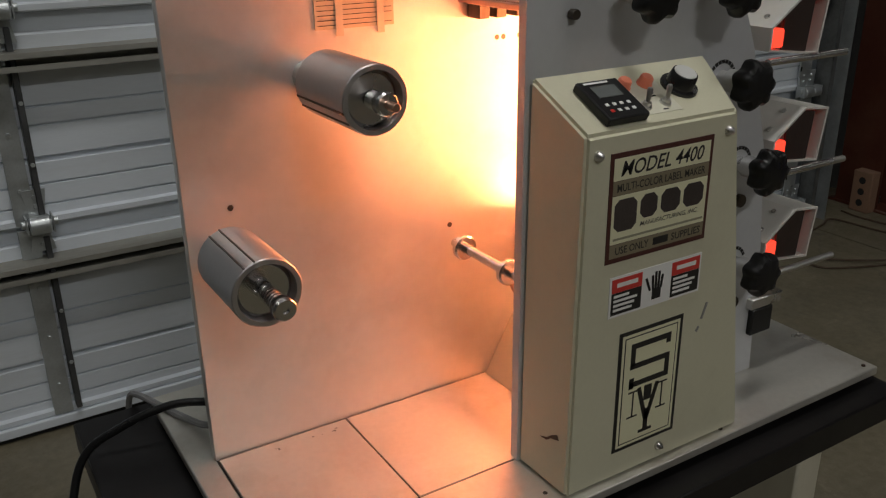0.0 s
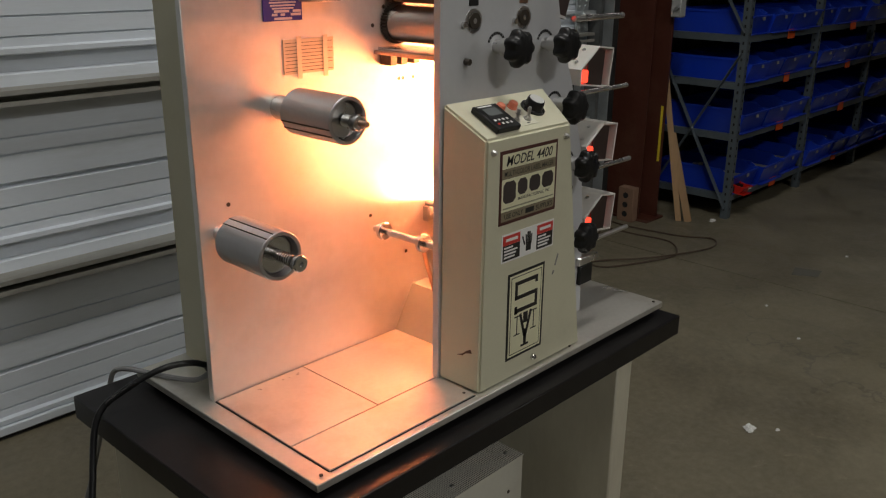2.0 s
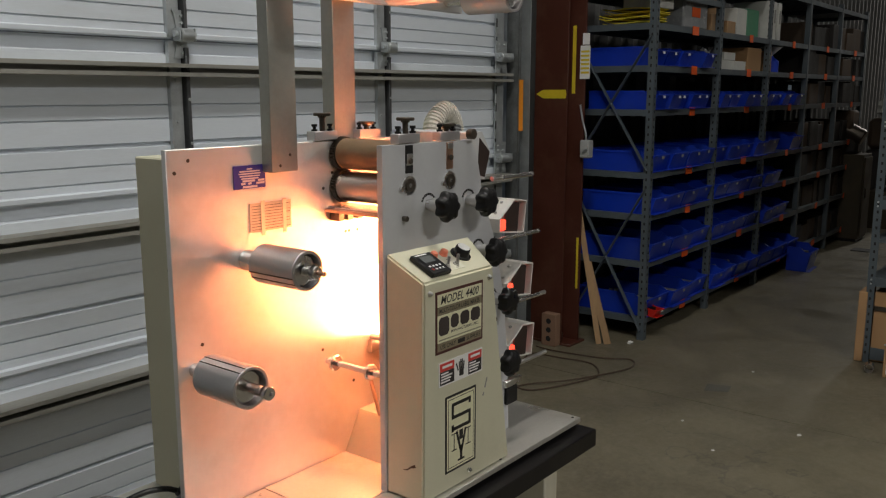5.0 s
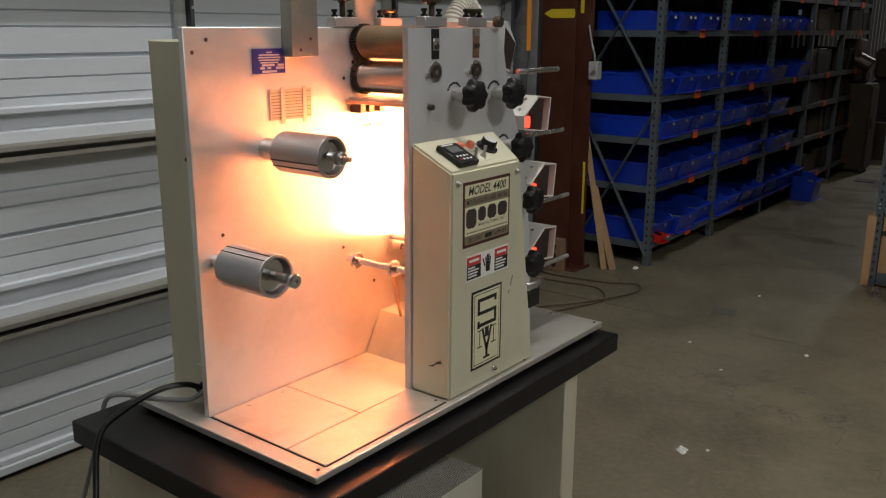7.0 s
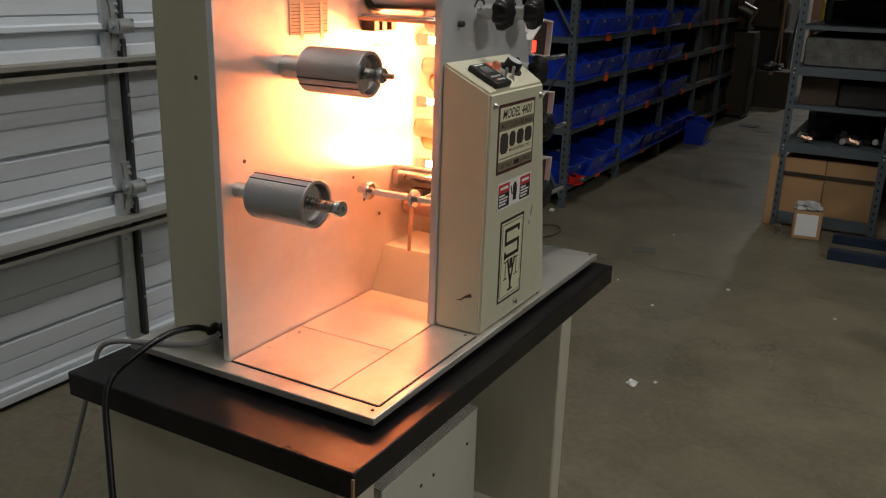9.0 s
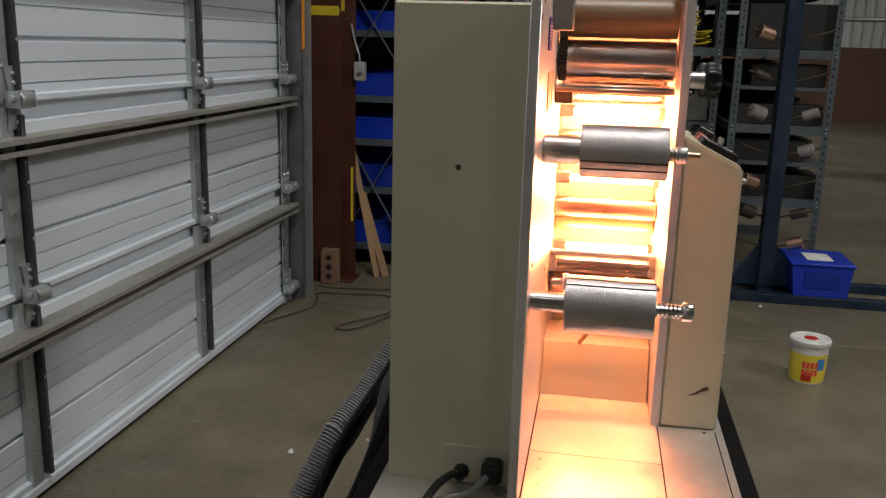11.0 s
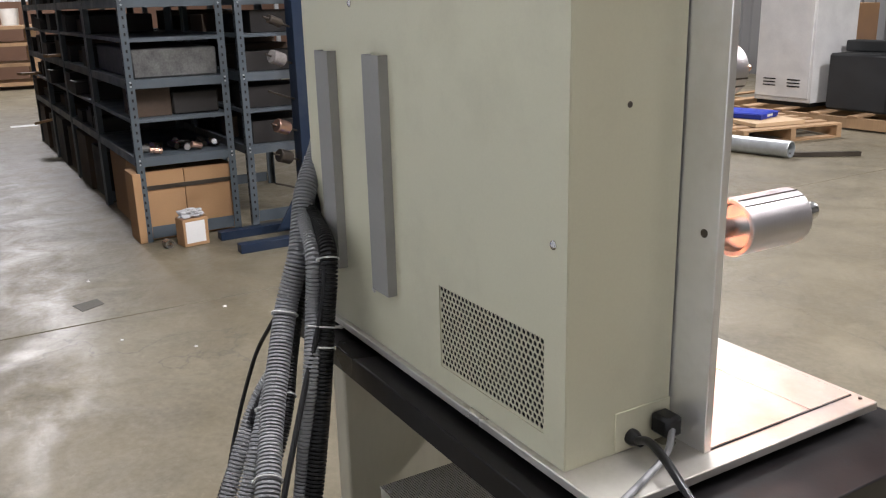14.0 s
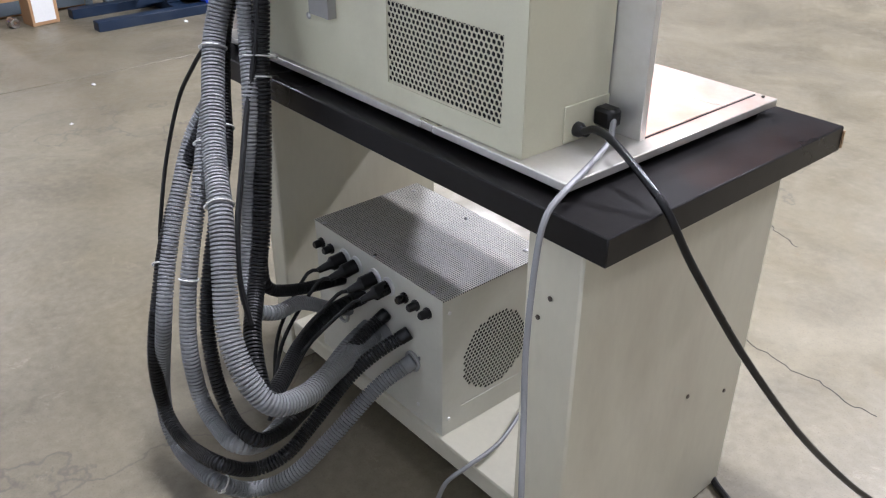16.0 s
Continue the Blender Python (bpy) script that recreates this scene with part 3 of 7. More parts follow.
# ---- cart ----
TT = 0.74
cart = thing("machine_cart", (0.38, 0.26, 0), "cream painted wooden cart with a thick black laminate top", "cart")
part("tabletop", boxes((-0.099, 0.932, -0.035, 0.528, TT - 0.042, TT), b=0.002), TOP, cart, "chipped black laminate top")
CARTP = surface("cream_painted_panel", (0.57, 0.54, 0.43), 0.55, vary=0.06, scale=3, bump=0.1, dirt=(0.33, 0.28, 0.21), dirt_amount=0.35, dirt_scale=4, stretch=(1, 1, 0.35))
part("side_panel", boxes((-0.050, 0.050, 0.03, 0.508, 0.0, TT - 0.042), b=0.004), CARTP, cart)
part("side_panel", boxes((0.812, 0.868, 0.03, 0.46, 0.0, TT - 0.042), b=0.004), CARTP, cart)
part("bottom_shelf", boxes((0.050, 0.812, 0.04, 0.455, 0.075, 0.115), b=0.003), CARTP, cart, "scuffed cream bottom shelf")
# dark strip stands in for the shade between tabletop and power supply
part("top_rail", boxes((0.050, 0.812, 0.06, 0.078, 0.62, TT - 0.042), b=0.002), TOP, cart, "dark strip for the shade under the top")
part("edge_chip", boxes((-0.1015, -0.0985, -0.037, -0.033, TT - 0.036, TT - 0.008)), WOOD, cart, "bare wood chip on the corner")
part("edge_chip", boxes((0.812, 0.842, 0.026, 0.0296, 0.665, 0.697)), WOOD, cart, "bare wood chip")
for sx, sy, sz in ((0.0, 0.509, 0.6), (0.02, 0.509, 0.56), (-0.051, 0.2, 0.3), (-0.051, 0.08, 0.25)):
    part("screw", new_bm((rod, (sx, sy, sz), (sx + (-0.002 if sx < -0.03 else 0), sy + (0.002 if sy > 0.5 else 0), sz + 0.0001), 0.004, 8)), DARKSTEEL, cart)

# ---- lamp power supply on the cart's shelf ----
px0, px1, py0, py1, pz0, pz1 = 0.297, 0.696, 0.18, 0.446, 0.1155, 0.419
ps = thing("power_supply", (0.5, 0.32, pz0), "cream sheet-metal power supply box with perforated lid and plugged hoses", "power supply")
PSPAINT = surface("grey_cream_paint", (0.55, 0.54, 0.47), 0.45, vary=0.05, bump=0.05, dirt=(0.3, 0.28, 0.22), dirt_amount=0.25)


def perforated(name, tone, pitch):
    """Sheet metal with rows of small round punched holes."""
    m = bpy.data.materials.new(name)
    m.use_nodes = True
    n, l = m.node_tree.nodes, m.node_tree.links
    s = n["Principled BSDF"]
    co = n.new("ShaderNodeTexCoord")
    vo = n.new("ShaderNodeTexVoronoi")
    vo.voronoi_dimensions = "2D"
    vo.inputs["Randomness"].default_value = 0.0
    vo.inputs["Scale"].default_value = 1 / pitch
    l.new(co.outputs["Object"], vo.inputs["Vector"])
    mr = n.new("ShaderNodeMapRange")
    mr.inputs["From Min"].default_value, mr.inputs["From Max"].default_value = 0.24, 0.31
    l.new(vo.outputs["Distance"], mr.inputs["Value"])
    no = n.new("ShaderNodeTexNoise")
    no.inputs["Scale"].default_value = 9
    l.new(co.outputs["Object"], no.inputs["Vector"])
    sc = n.new("ShaderNodeVectorMath")
    sc.operation = "SCALE"
    sc.inputs[0].default_value = tone
    mm = n.new("ShaderNodeMapRange")
    mm.inputs["To Min"].default_value, mm.inputs["To Max"].default_value = 0.75, 1.25
    l.new(no.outputs["Fac"], mm.inputs["Value"])
    l.new(mm.outputs[0], sc.inputs["Scale"])
    mx = n.new("ShaderNodeMix")
    mx.data_type = "RGBA"
    mx.inputs["A"].default_value = (0.02, 0.02, 0.02, 1)
    l.new(mr.outputs[0], mx.inputs["Factor"])
    l.new(sc.outputs[0], mx.inputs["B"])
    l.new(mx.outputs["Result"], s.inputs["Base Color"])
    s.inputs["Metallic"].default_value = 0.1
    s.inputs["Roughness"].default_value = 0.42
    bp = n.new("ShaderNodeBump")
    bp.inputs["Distance"].default_value = 0.001
    l.new(mr.outputs[0], bp.inputs["Height"])
    l.new(bp.outputs[0], s.inputs["Normal"])
    return m


PERF = perforated("punched_aluminium", (0.56, 0.54, 0.47), 0.0050)


def honeycomb(bm, origin, du, dv, w, h, pitch, hole, inside, seg=6):
    """A punched sheet: hexagonal cells, each with a hole where inside(u, v) holds."""
    o, du, dv = Vector(origin), Vector(du), Vector(dv)
    nrm = du.cross(dv).normalized() * 0.0012
    r = pitch / math.sqrt(3)
    row, v = 0, 0.0
    while v <= h + 1e-6:
        u = pitch / 2 * (row % 2)
        while u <= w + 1e-6:
            outer = [o + du * (u + r * math.sin(math.pi / 3 * k)) + dv * (v + r * math.cos(math.pi / 3 * k)) for k in range(6)]
            a = [bm.verts.new(p) for p in outer]
            if inside(u, v):
                c = [o + du * (u + hole * math.sin(math.pi / 3 * k)) + dv * (v + hole * math.cos(math.pi / 3 * k)) for k in range(6)]
                b = [bm.verts.new(p) for p in c]
                d = [bm.verts.new(p - nrm) for p in c]
                for k in range(6):
                    j = (k + 1) % 6
                    bm.faces.new((a[k], a[j], b[j], b[k]))
                    bm.faces.new((b[k], b[j], d[j], d[k]))
            else:
                bm.faces.new(a)
            u += pitch
        v += pitch * math.sqrt(3) / 2
        row += 1


vy0, vy1, vz0, vz1 = 0.225, 0.40, 0.165, 0.345


def frame_panel(bm, axis, a0, a1, outer, inner):
    """A sheet across an axis from a0 to a1 with one rectangular opening; outer and inner are (u0, u1, v0, v1)."""
    def ring(r, a):
        out = []
        for u, v in ((r[0], r[2]), (r[1], r[2]), (r[1], r[3]), (r[0], r[3])):
            p = [u, v]
            p.insert(axis, a)
            out.append(bm.verts.new(p))
        return out
    of, inf, ob_, inb = ring(outer, a0), ring(inner, a0), ring(outer, a1), ring(inner, a1)
    for i in range(4):
        j = (i + 1) % 4
        for p, q in ((of, inf), (ob_, inb), (of, ob_), (inf, inb)):
            bm.faces.new((p[i], p[j], q[j], q[i]))


part("bottom_panel", boxes((px0 + 0.002, px1, py0, py1 - 0.003, pz0, pz0 + 0.003)), PSPAINT, ps)
part("rear_panel", boxes((px0 + 0.002, px1, py1 - 0.0025, py1, pz0, pz1 - 0.001)), PSPAINT, ps)
part("front_panel", boxes((px0 + 0.002, px1, py0, py0 + 0.002, pz0, pz1 - 0.001)), PSPAINT, ps)
part("side_panel", boxes((px1 - 0.002, px1, py0 + 0.003, py1 - 0.003, pz0 + 0.003, pz1 - 0.001)), PSPAINT, ps)
bm = bmesh.new()
frame_panel(bm, 0, px0, px0 + 0.0018, (py0, py1, pz0, pz1 - 0.001), (vy0, vy1, vz0, vz1))
part("side_panel", bm, PSPAINT, ps, "", 0)
bm = bmesh.new()
cy, cz, rad = 0.312, 0.256, 0.082
honeycomb(bm, (px0 + 0.0019, 0.4025, 0.1625), (0, -1, 0), (0, 0, 1), 0.18, 0.186, 0.0086, 0.0039, lambda u, v: (0.4025 - u - cy) ** 2 + (0.1625 + v - cz) ** 2 < rad ** 2)
part("fan_grille", bm, PSPAINT, ps, "round pattern of punched vent holes", 0)
part("interior", boxes((px0 + 0.012, px1 - 0.01, py0 + 0.01, py1 - 0.01, pz0 + 0.01, pz1 - 0.02)), VOID, ps)
part("lid", boxes((px0 - 0.002, px1 + 0.002, py0 - 0.002, py1 + 0.001, pz1 - 0.001, pz1 + 0.002), b=0.0008), PERF, ps, "perforated metal lid")
for x, y in ((0.33, 0.44), (0.5, 0.44), (0.67, 0.44), (0.33, 0.21), (0.67, 0.21), (0.5, 0.21)):
    part("screw", new_bm((turned, (x, y, pz1 + 0.0018), (0, 0, 1), [(0, 0.005), (0.0015, 0.0045), (0.0028, 0.002), (0.003, 0)], 10)), STEEL, ps)
for y, z in ((0.43, 0.39), (0.43, 0.15), (0.23, 0.39), (0.23, 0.15)):
    part("screw", new_bm((turned, (px0 + 0.0002, y, z), (-1, 0, 0), [(0, 0.0045), (0.0015, 0.004), (0.0025, 0)], 10)), STEEL, ps)
for x, z in ((0.52, 0.247), (0.44, 0.262)):
    part("latch_knob", new_bm((turned, (x, py0 + 0.0002, z), (0, -1, 0), [(0, 0.013), (0.008, 0.012), (0.011, 0.015), (0.022, 0.014), (0.024, 0.011), (0.024, 0)], 18)), BLACK, ps, "black round knob")
for x, z in ((0.498, 0.347), (0.446, 0.349), (0.472, 0.29), (0.65, 0.347)):
    part("screw", new_bm((turned, (x, py0 + 0.0002, z), (0, -1, 0), [(0, 0.0045), (0.0015, 0.004), (0.0025, 0)], 10)), DARKSTEEL, ps)
for x, z in ((0.363, 0.262), (0.368, 0.150), (0.66, 0.2)):
    part("screw", new_bm((turned, (x, py1 - 0.0002, z), (0, 1, 0), [(0, 0.0045), (0.0015, 0.004), (0.0025, 0)], 10)), STEEL, ps)
for x in (0.674, 0.641, 0.403, 0.370, 0.337):
    part("fuse_holder", new_bm((turned, (x, py1 - 0.0002, 0.377), (0, 1, 0), [(0, 0.011), (0.004, 0.011), (0.005, 0.0085), (0.018, 0.0078), (0.02, 0.006), (0.02, 0)], 14)), BLACK, ps)
PLUGX = (0.592, 0.553, 0.493, 0.451)
for k, x in enumerate(PLUGX):
    part("socket", new_bm((turned, (x, py1 - 0.0002, 0.378), (0, 1, 0), [(0, 0.019), (0.003, 0.0185), (0.004, 0.015), (0.004, 0)], 18)), TIE, ps, "round white socket")
    d = Vector((0.18, 1.0, -0.22)).normalized()
    o = Vector((x, py1 + 0.003, 0.378))
    bm = bmesh.new()
    turned(bm, o, d, [(0, 0.0), (0, 0.014), (0.028, 0.0145), (0.034, 0.009), (0.058, 0.006), (0.058, 0)], 12)
    pl = part("plug", bm, BLACK, ps, "black rubber plug")
    a = o + d * 0.056
    end = Vector((0.50 - 0.03 * k, 0.68 + 0.02 * k, 0.20 + 0.015 * k))
    pts = spline([a, a + d * 0.03, (a + end) * 0.5 + Vector((0.02, 0.03, 0.0)), end], 0.012)
    part("cord", new_bm((sweep, pts, 0.0038, 7)), RUBBER, pl)
for x, z in ((0.61, 0.238), (0.48, 0.249), (0.53, 0.189), (0.38, 0.247)):
    part("grommet", new_bm((pipe, (x, py1 - 0.0002, z), (x, py1 + 0.006, z), 0.021, 0.016, 18)), surface("grey_grommet", (0.3, 0.3, 0.29), 0.5), ps)


def ring_round(at, axis, r):
    """A tight nylon strap with its lock."""
    bm = bmesh.new()
    d, u, w = frame_of(axis)
    pts = [Vector(at) + (u * math.cos(k) + w * math.sin(k)) * r for k in [2 * math.pi * i / 20 for i in range(21)]]
    sweep(bm, pts, 0.0016, 6)
    c = Vector(at) + u * r
    box(bm, c.x - 0.003, c.x + 0.003, c.y - 0.003, c.y + 0.004, c.z - 0.003, c.z + 0.003, 0.001)
    return solo("cable_tie", bm, TIE, "white nylon cable tie round the hoses", "cable tie", "hose ties")


def hose(points, radius, material, label, ties=(), pitch=0.0066):
    """A split-loom hose: square ribs of one pitch along a smooth run."""
    radius *= 1.12
    fine = spline(points, pitch / 20)
    pts = [p for i, p in enumerate(fine) if i % 20 in (0, 11, 14, 17)]
    hs_ = thing("hose", pts[-1], label, "hose", "corrugated lamp hoses")
    bm = bmesh.new()
    sweep(bm, pts, lambda i: radius * (1.0, 1.0, 0.78, 0.78)[i % 4], 14)
    part("tube", bm, material, hs_, smooth=25)
    d = (pts[-1] - pts[-6]).normalized()
    part("end_fitting", new_bm((turned, pts[-1] - d * 0.022, d, [(0, radius * 0.95), (0.002, radius * 1.04), (0.020, radius * 1.04), (0.022, radius * 0.9)], 16)), BLACK if material == HOSEBLACK else material, hs_, "short smooth end sleeve")
    for f in ties:
        i = int(f * (len(pts) - 2))
        ring_round(pts[i], pts[i + 1] - pts[i], radius * 1.1)


TOPRUN = [(0.820, 0.333, 1.394), (0.834, 0.348, 1.435), (0.851, 0.372, 1.437), (0.872, 0.405, 1.373), (0.874, 0.420, 1.274), (0.873, 0.432, 1.146), (0.868, 0.458, 1.057)]
DROP = [(0.822, 0.510, 0.985), (0.770, 0.548, 0.895), (0.755, 0.585, 0.804), (0.705, 0.625, 0.723), (0.630, 0.672, 0.643)]


def bundle(dx, dy, drop=5):
    """The shared run from the top of the machine and down its back."""
    top = [(x + dx * 0.5, y + dy * 0.5, z + (0.3 if i < 3 else 0) * (dx + dy)) for i, (x, y, z) in enumerate(TOPRUN)]
    return top + [(x + dx, y + dy, z) for x, y, z in DROP[:drop]]


GREYH, BLKH = "grey corrugated plastic hose hanging behind the machine", "black corrugated plastic hose hanging behind the machine"
hose(bundle(0.0, 0.0) + [(0.545, 0.714, 0.582), (0.495, 0.745, 0.510), (0.460, 0.768, 0.438), (0.428, 0.776, 0.393), (0.393, 0.772, 0.348), (0.372, 0.745, 0.308), (0.383, 0.680, 0.285), (0.424, 0.590, 0.274), (0.464, 0.500, 0.266), (0.466, 0.446, 0.264)], 0.0185, HOSE, GREYH, (0.45, 0.62))
hose(bundle(0.050, -0.030, 4) + [(0.765, 0.650, 0.630), (0.735, 0.700, 0.555), (0.690, 0.760, 0.450), (0.653, 0.805, 0.337), (0.695, 0.817, 0.142), (0.646, 0.819, 0.062), (0.493, 0.823, 0.099), (0.472, 0.764, 0.052), (0.431, 0.700, 0.076), (0.415, 0.612, 0.135), (0.405, 0.517, 0.203), (0.378, 0.447, 0.250)], 0.0135, HOSE, GREYH, (0.8,))
hose(bundle(0.032, -0.024, 4) + [(0.745, 0.645, 0.640), (0.748, 0.684, 0.572), (0.738, 0.735, 0.476), (0.690, 0.785, 0.400), (0.670, 0.825, 0.275), (0.663, 0.827, 0.157), (0.581, 0.830, 0.133), (0.430, 0.835, 0.192), (0.420, 0.777, 0.149), (0.400, 0.721, 0.165), (0.409, 0.653, 0.196), (0.420, 0.569, 0.243), (0.410, 0.510, 0.278), (0.387, 0.448, 0.310)], 0.0118, HOSEBLACK, BLKH, (0.55,))
hose(bundle(0.042, -0.018, 4) + [(0.695, 0.655, 0.655), (0.650, 0.697, 0.590), (0.620, 0.740, 0.503), (0.595, 0.774, 0.414), (0.567, 0.797, 0.329), (0.542, 0.800, 0.241), (0.484, 0.802, 0.216), (0.410, 0.805, 0.230), (0.418, 0.754, 0.199), (0.452, 0.676, 0.198), (0.484, 0.591, 0.209), (0.514, 0.504, 0.234), (0.521, 0.445, 0.254)], 0.0135, HOSE, GREYH, (0.5, 0.62))
hose(bundle(0.018, -0.030) + [(0.600, 0.700, 0.545), (0.557, 0.757, 0.415), (0.515, 0.780, 0.320), (0.471, 0.782, 0.245), (0.394, 0.785, 0.245), (0.393, 0.747, 0.224), (0.404, 0.682, 0.232), (0.443, 0.584, 0.258), (0.458, 0.496, 0.295), (0.458, 0.447, 0.316)], 0.0115, HOSEBLACK, BLKH, (0.5,))
hose(bundle(0.004, -0.012, 0)[:-1] + [(0.870, 0.438, 1.100), (0.866, 0.462, 1.020), (0.810, 0.518, 0.962), (0.690, 0.554, 0.910), (0.670, 0.568, 0.821), (0.625, 0.596, 0.738), (0.605, 0.619, 0.647), (0.600, 0.636, 0.545), (0.570, 0.667, 0.454), (0.530, 0.690, 0.400), (0.520, 0.650, 0.372), (0.557, 0.574, 0.343), (0.581, 0.498, 0.286), (0.589, 0.445, 0.258)], 0.0125, HOSE, GREYH, ())
hose(bundle(0.002, -0.024, 0)[:-1] + [(0.868, 0.445, 1.030), (0.838, 0.508, 0.978), (0.770, 0.514, 0.948), (0.665, 0.536, 0.912), (0.640, 0.561, 0.786), (0.600, 0.594, 0.663), (0.560, 0.635, 0.527), (0.530, 0.675, 0.430), (0.468, 0.722, 0.392), (0.410, 0.750, 0.352), (0.376, 0.755, 0.325), (0.411, 0.708, 0.314), (0.489, 0.621, 0.304), (0.531, 0.535, 0.311), (0.534, 0.446, 0.318)], 0.014, HOSEBLACK, BLKH, (0.42, 0.5))
hose(bundle(0.012, -0.036, 0)[:-1] + [(0.876, 0.430, 1.030), (0.852, 0.500, 0.955), (0.790, 0.508, 0.925), (0.690, 0.524, 0.900), (0.664, 0.545, 0.786), (0.624, 0.578, 0.663), (0.585, 0.619, 0.527), (0.575, 0.636, 0.450), (0.568, 0.632, 0.395), (0.592, 0.560, 0.350), (0.604, 0.446, 0.323)], 0.0105, HOSEBLACK, BLKH, ())
bm = new_bm((sweep, spline([(0.890, 0.430, 1.10), (0.886, 0.470, 1.0), (0.850, 0.510, 0.935), (0.806, 0.535, 0.870), (0.810, 0.562, 0.800), (0.842, 0.590, 0.738), (0.887, 0.611, 0.664), (0.906, 0.645, 0.550), (0.892, 0.677, 0.462), (0.890, 0.697, 0.372), (0.855, 0.712, 0.304)], 0.012), 0.0042, 8))
solo("cable", bm, RUBBER, "thin black cable hanging beside the hoses", "cable")
bm = new_bm((sweep, spline([(0.872, 0.415, 1.10), (0.866, 0.450, 1.020), (0.838, 0.500, 0.968), (0.760, 0.520, 0.940), (0.655, 0.548, 0.900), (0.640, 0.566, 0.820), (0.612, 0.610, 0.724), (0.560, 0.660, 0.640), (0.520, 0.700, 0.560), (0.490, 0.722, 0.480), (0.462, 0.725, 0.410)], 0.012), 0.005, 8))
solo("cable", bm, RUBBER, "thin black cable tied to the hoses", "cable")
hose([(0.762, 0.325, 1.40), (0.773, 0.33, 1.45), (0.822, 0.335, 1.48), (0.862, 0.34, 1.45), (0.872, 0.345, 1.39), (0.874, 0.35, 1.30)], 0.0205, WHITEHOSE, "off-white corrugated hose arching over the machine's top", (), 0.0075)
ring_round((0.866, 0.456, 1.035), (0.0, -0.3, 1), 0.030)
ring_round((0.655, 0.556, 0.79), (-0.25, 0.25, -1), 0.032)
# crumpled bag on the shelf
bm = bmesh.new()
bmesh.ops.create_icosphere(bm, subdivisions=4, radius=1.0)
for v in bm.verts:
    k = 0.85 + 0.22 * noise.noise(v.co * 1.6) + 0.12 * noise.noise(v.co * 5.0) + 0.06 * noise.noise(v.co * 12.0)
    v.co = Vector((0.692, 0.095, 0.2)) + Vector((v.co.x * 0.05, v.co.y * 0.052, v.co.z * 0.045)) * k
low = min(v.co.z for v in bm.verts)
for v in bm.verts:
    v.co.z += 0.1155 - low
solo("plastic_bag", bm, surface("white_plastic_film", (0.42, 0.41, 0.37), 0.3, vary=0.08), "crumpled white plastic bag on the bottom shelf", "bag", smooth=25)

# ---- label printing machine ----
BZ = 0.765
mach = thing("label_printing_machine", (0.45, 0.25, TT), "table-top label printing press with cream housing and glowing heat lamps", "printing machine")
MACHINE_TALL = 0.982
part("base_plate", boxes((0.0, 0.918, 0.0, 0.494, BZ - 0.013, BZ), b=0.0015), BASE, mach, "worn bare aluminium base plate")
for fx, fy in ((0.03, 0.025), (0.03, 0.468), (0.888, 0.025), (0.888, 0.468)):
    part("foot", new_bm((rod, (fx, fy, TT), (fx, fy, BZ - 0.012), 0.013, 14)), RUBBER, mach)
for r in ((0.034, 0.2045, 0.1030, 0.2955), (0.2063, 0.428, 0.1030, 0.2955), (0.034, 0.3385, 0.014, 0.1010)):
    part("cover_sheet", boxes((*r, BZ + 0.0003, BZ + 0.0025), b=0.0006), BASE, mach, "scratched aluminium cover sheet")
# thin near-black strips fill the gaps round the cover sheets
for r in ((0.0315, 0.0338, 0.014, 0.2975), (0.034, 0.3385, 0.0117, 0.0138), (0.034, 0.3385, 0.1012, 0.1028), (0.2047, 0.2061, 0.103, 0.2955), (0.034, 0.428, 0.2957, 0.2977)):
    part("seam", boxes((*r, BZ + 0.0002, BZ + 0.0011)), VOID, mach, "dark gap beside a cover sheet")
for x, y in ((0.018, 0.014), (0.33, 0.03), (0.9, 0.012), (0.6, 0.012)):
    part("screw", new_bm((rod, (x, y, BZ + 0.001), (x, y, BZ + 0.0032), 0.003, 8)), DARKSTEEL, mach)
bm = bmesh.new()
prism(bm, [(0.43, BZ + 0.0005), (0.476, 0.850), (0.60, 0.850), (0.60, 0.848), (0.4772, 0.848), (0.4322, BZ + 0.0005)], 1, 0.115, 0.297)
part("divider_sheet", bm, CREAM, mach, "bent cream sheet-metal divider", 0)

# upright plates
part("back_plate", boxes((0.030, 0.845, 0.298, 0.311, BZ, 1.44), b=0.0012), PLATE, mach, "tall satin aluminium back plate")
bm = bmesh.new()
prism(bm, [(0.341, BZ), (0.341, 1.44), (0.610, 1.44), (0.632, 1.40), (0.652, 1.318), (0.688, 1.24), (0.73, 1.105), (0.75, 0.96), (0.76, BZ)], 1, 0.100, 0.1125)
part("front_plate", bm, surface("grey_hammered_aluminium", (0.60, 0.61, 0.63), 0.5, metal=0.35, vary=0.05, bump=0.08), mach, "grey aluminium front plate", 0)
for x, z in ((0.073, 1.42), (0.045, 1.40), (0.385, 1.345), (0.41, 1.375), (0.372, 1.01), (0.408, 0.96), (0.46, 0.92), (0.445, 1.25), (0.455, 1.25), (0.48, 1.25), (0.083, 1.09)):
    part("hole", new_bm((rod, (x, 0.2972, z), (x, 0.29795, z), 0.0035, 10)), DARKSTEEL, mach, "small dark screw hole")

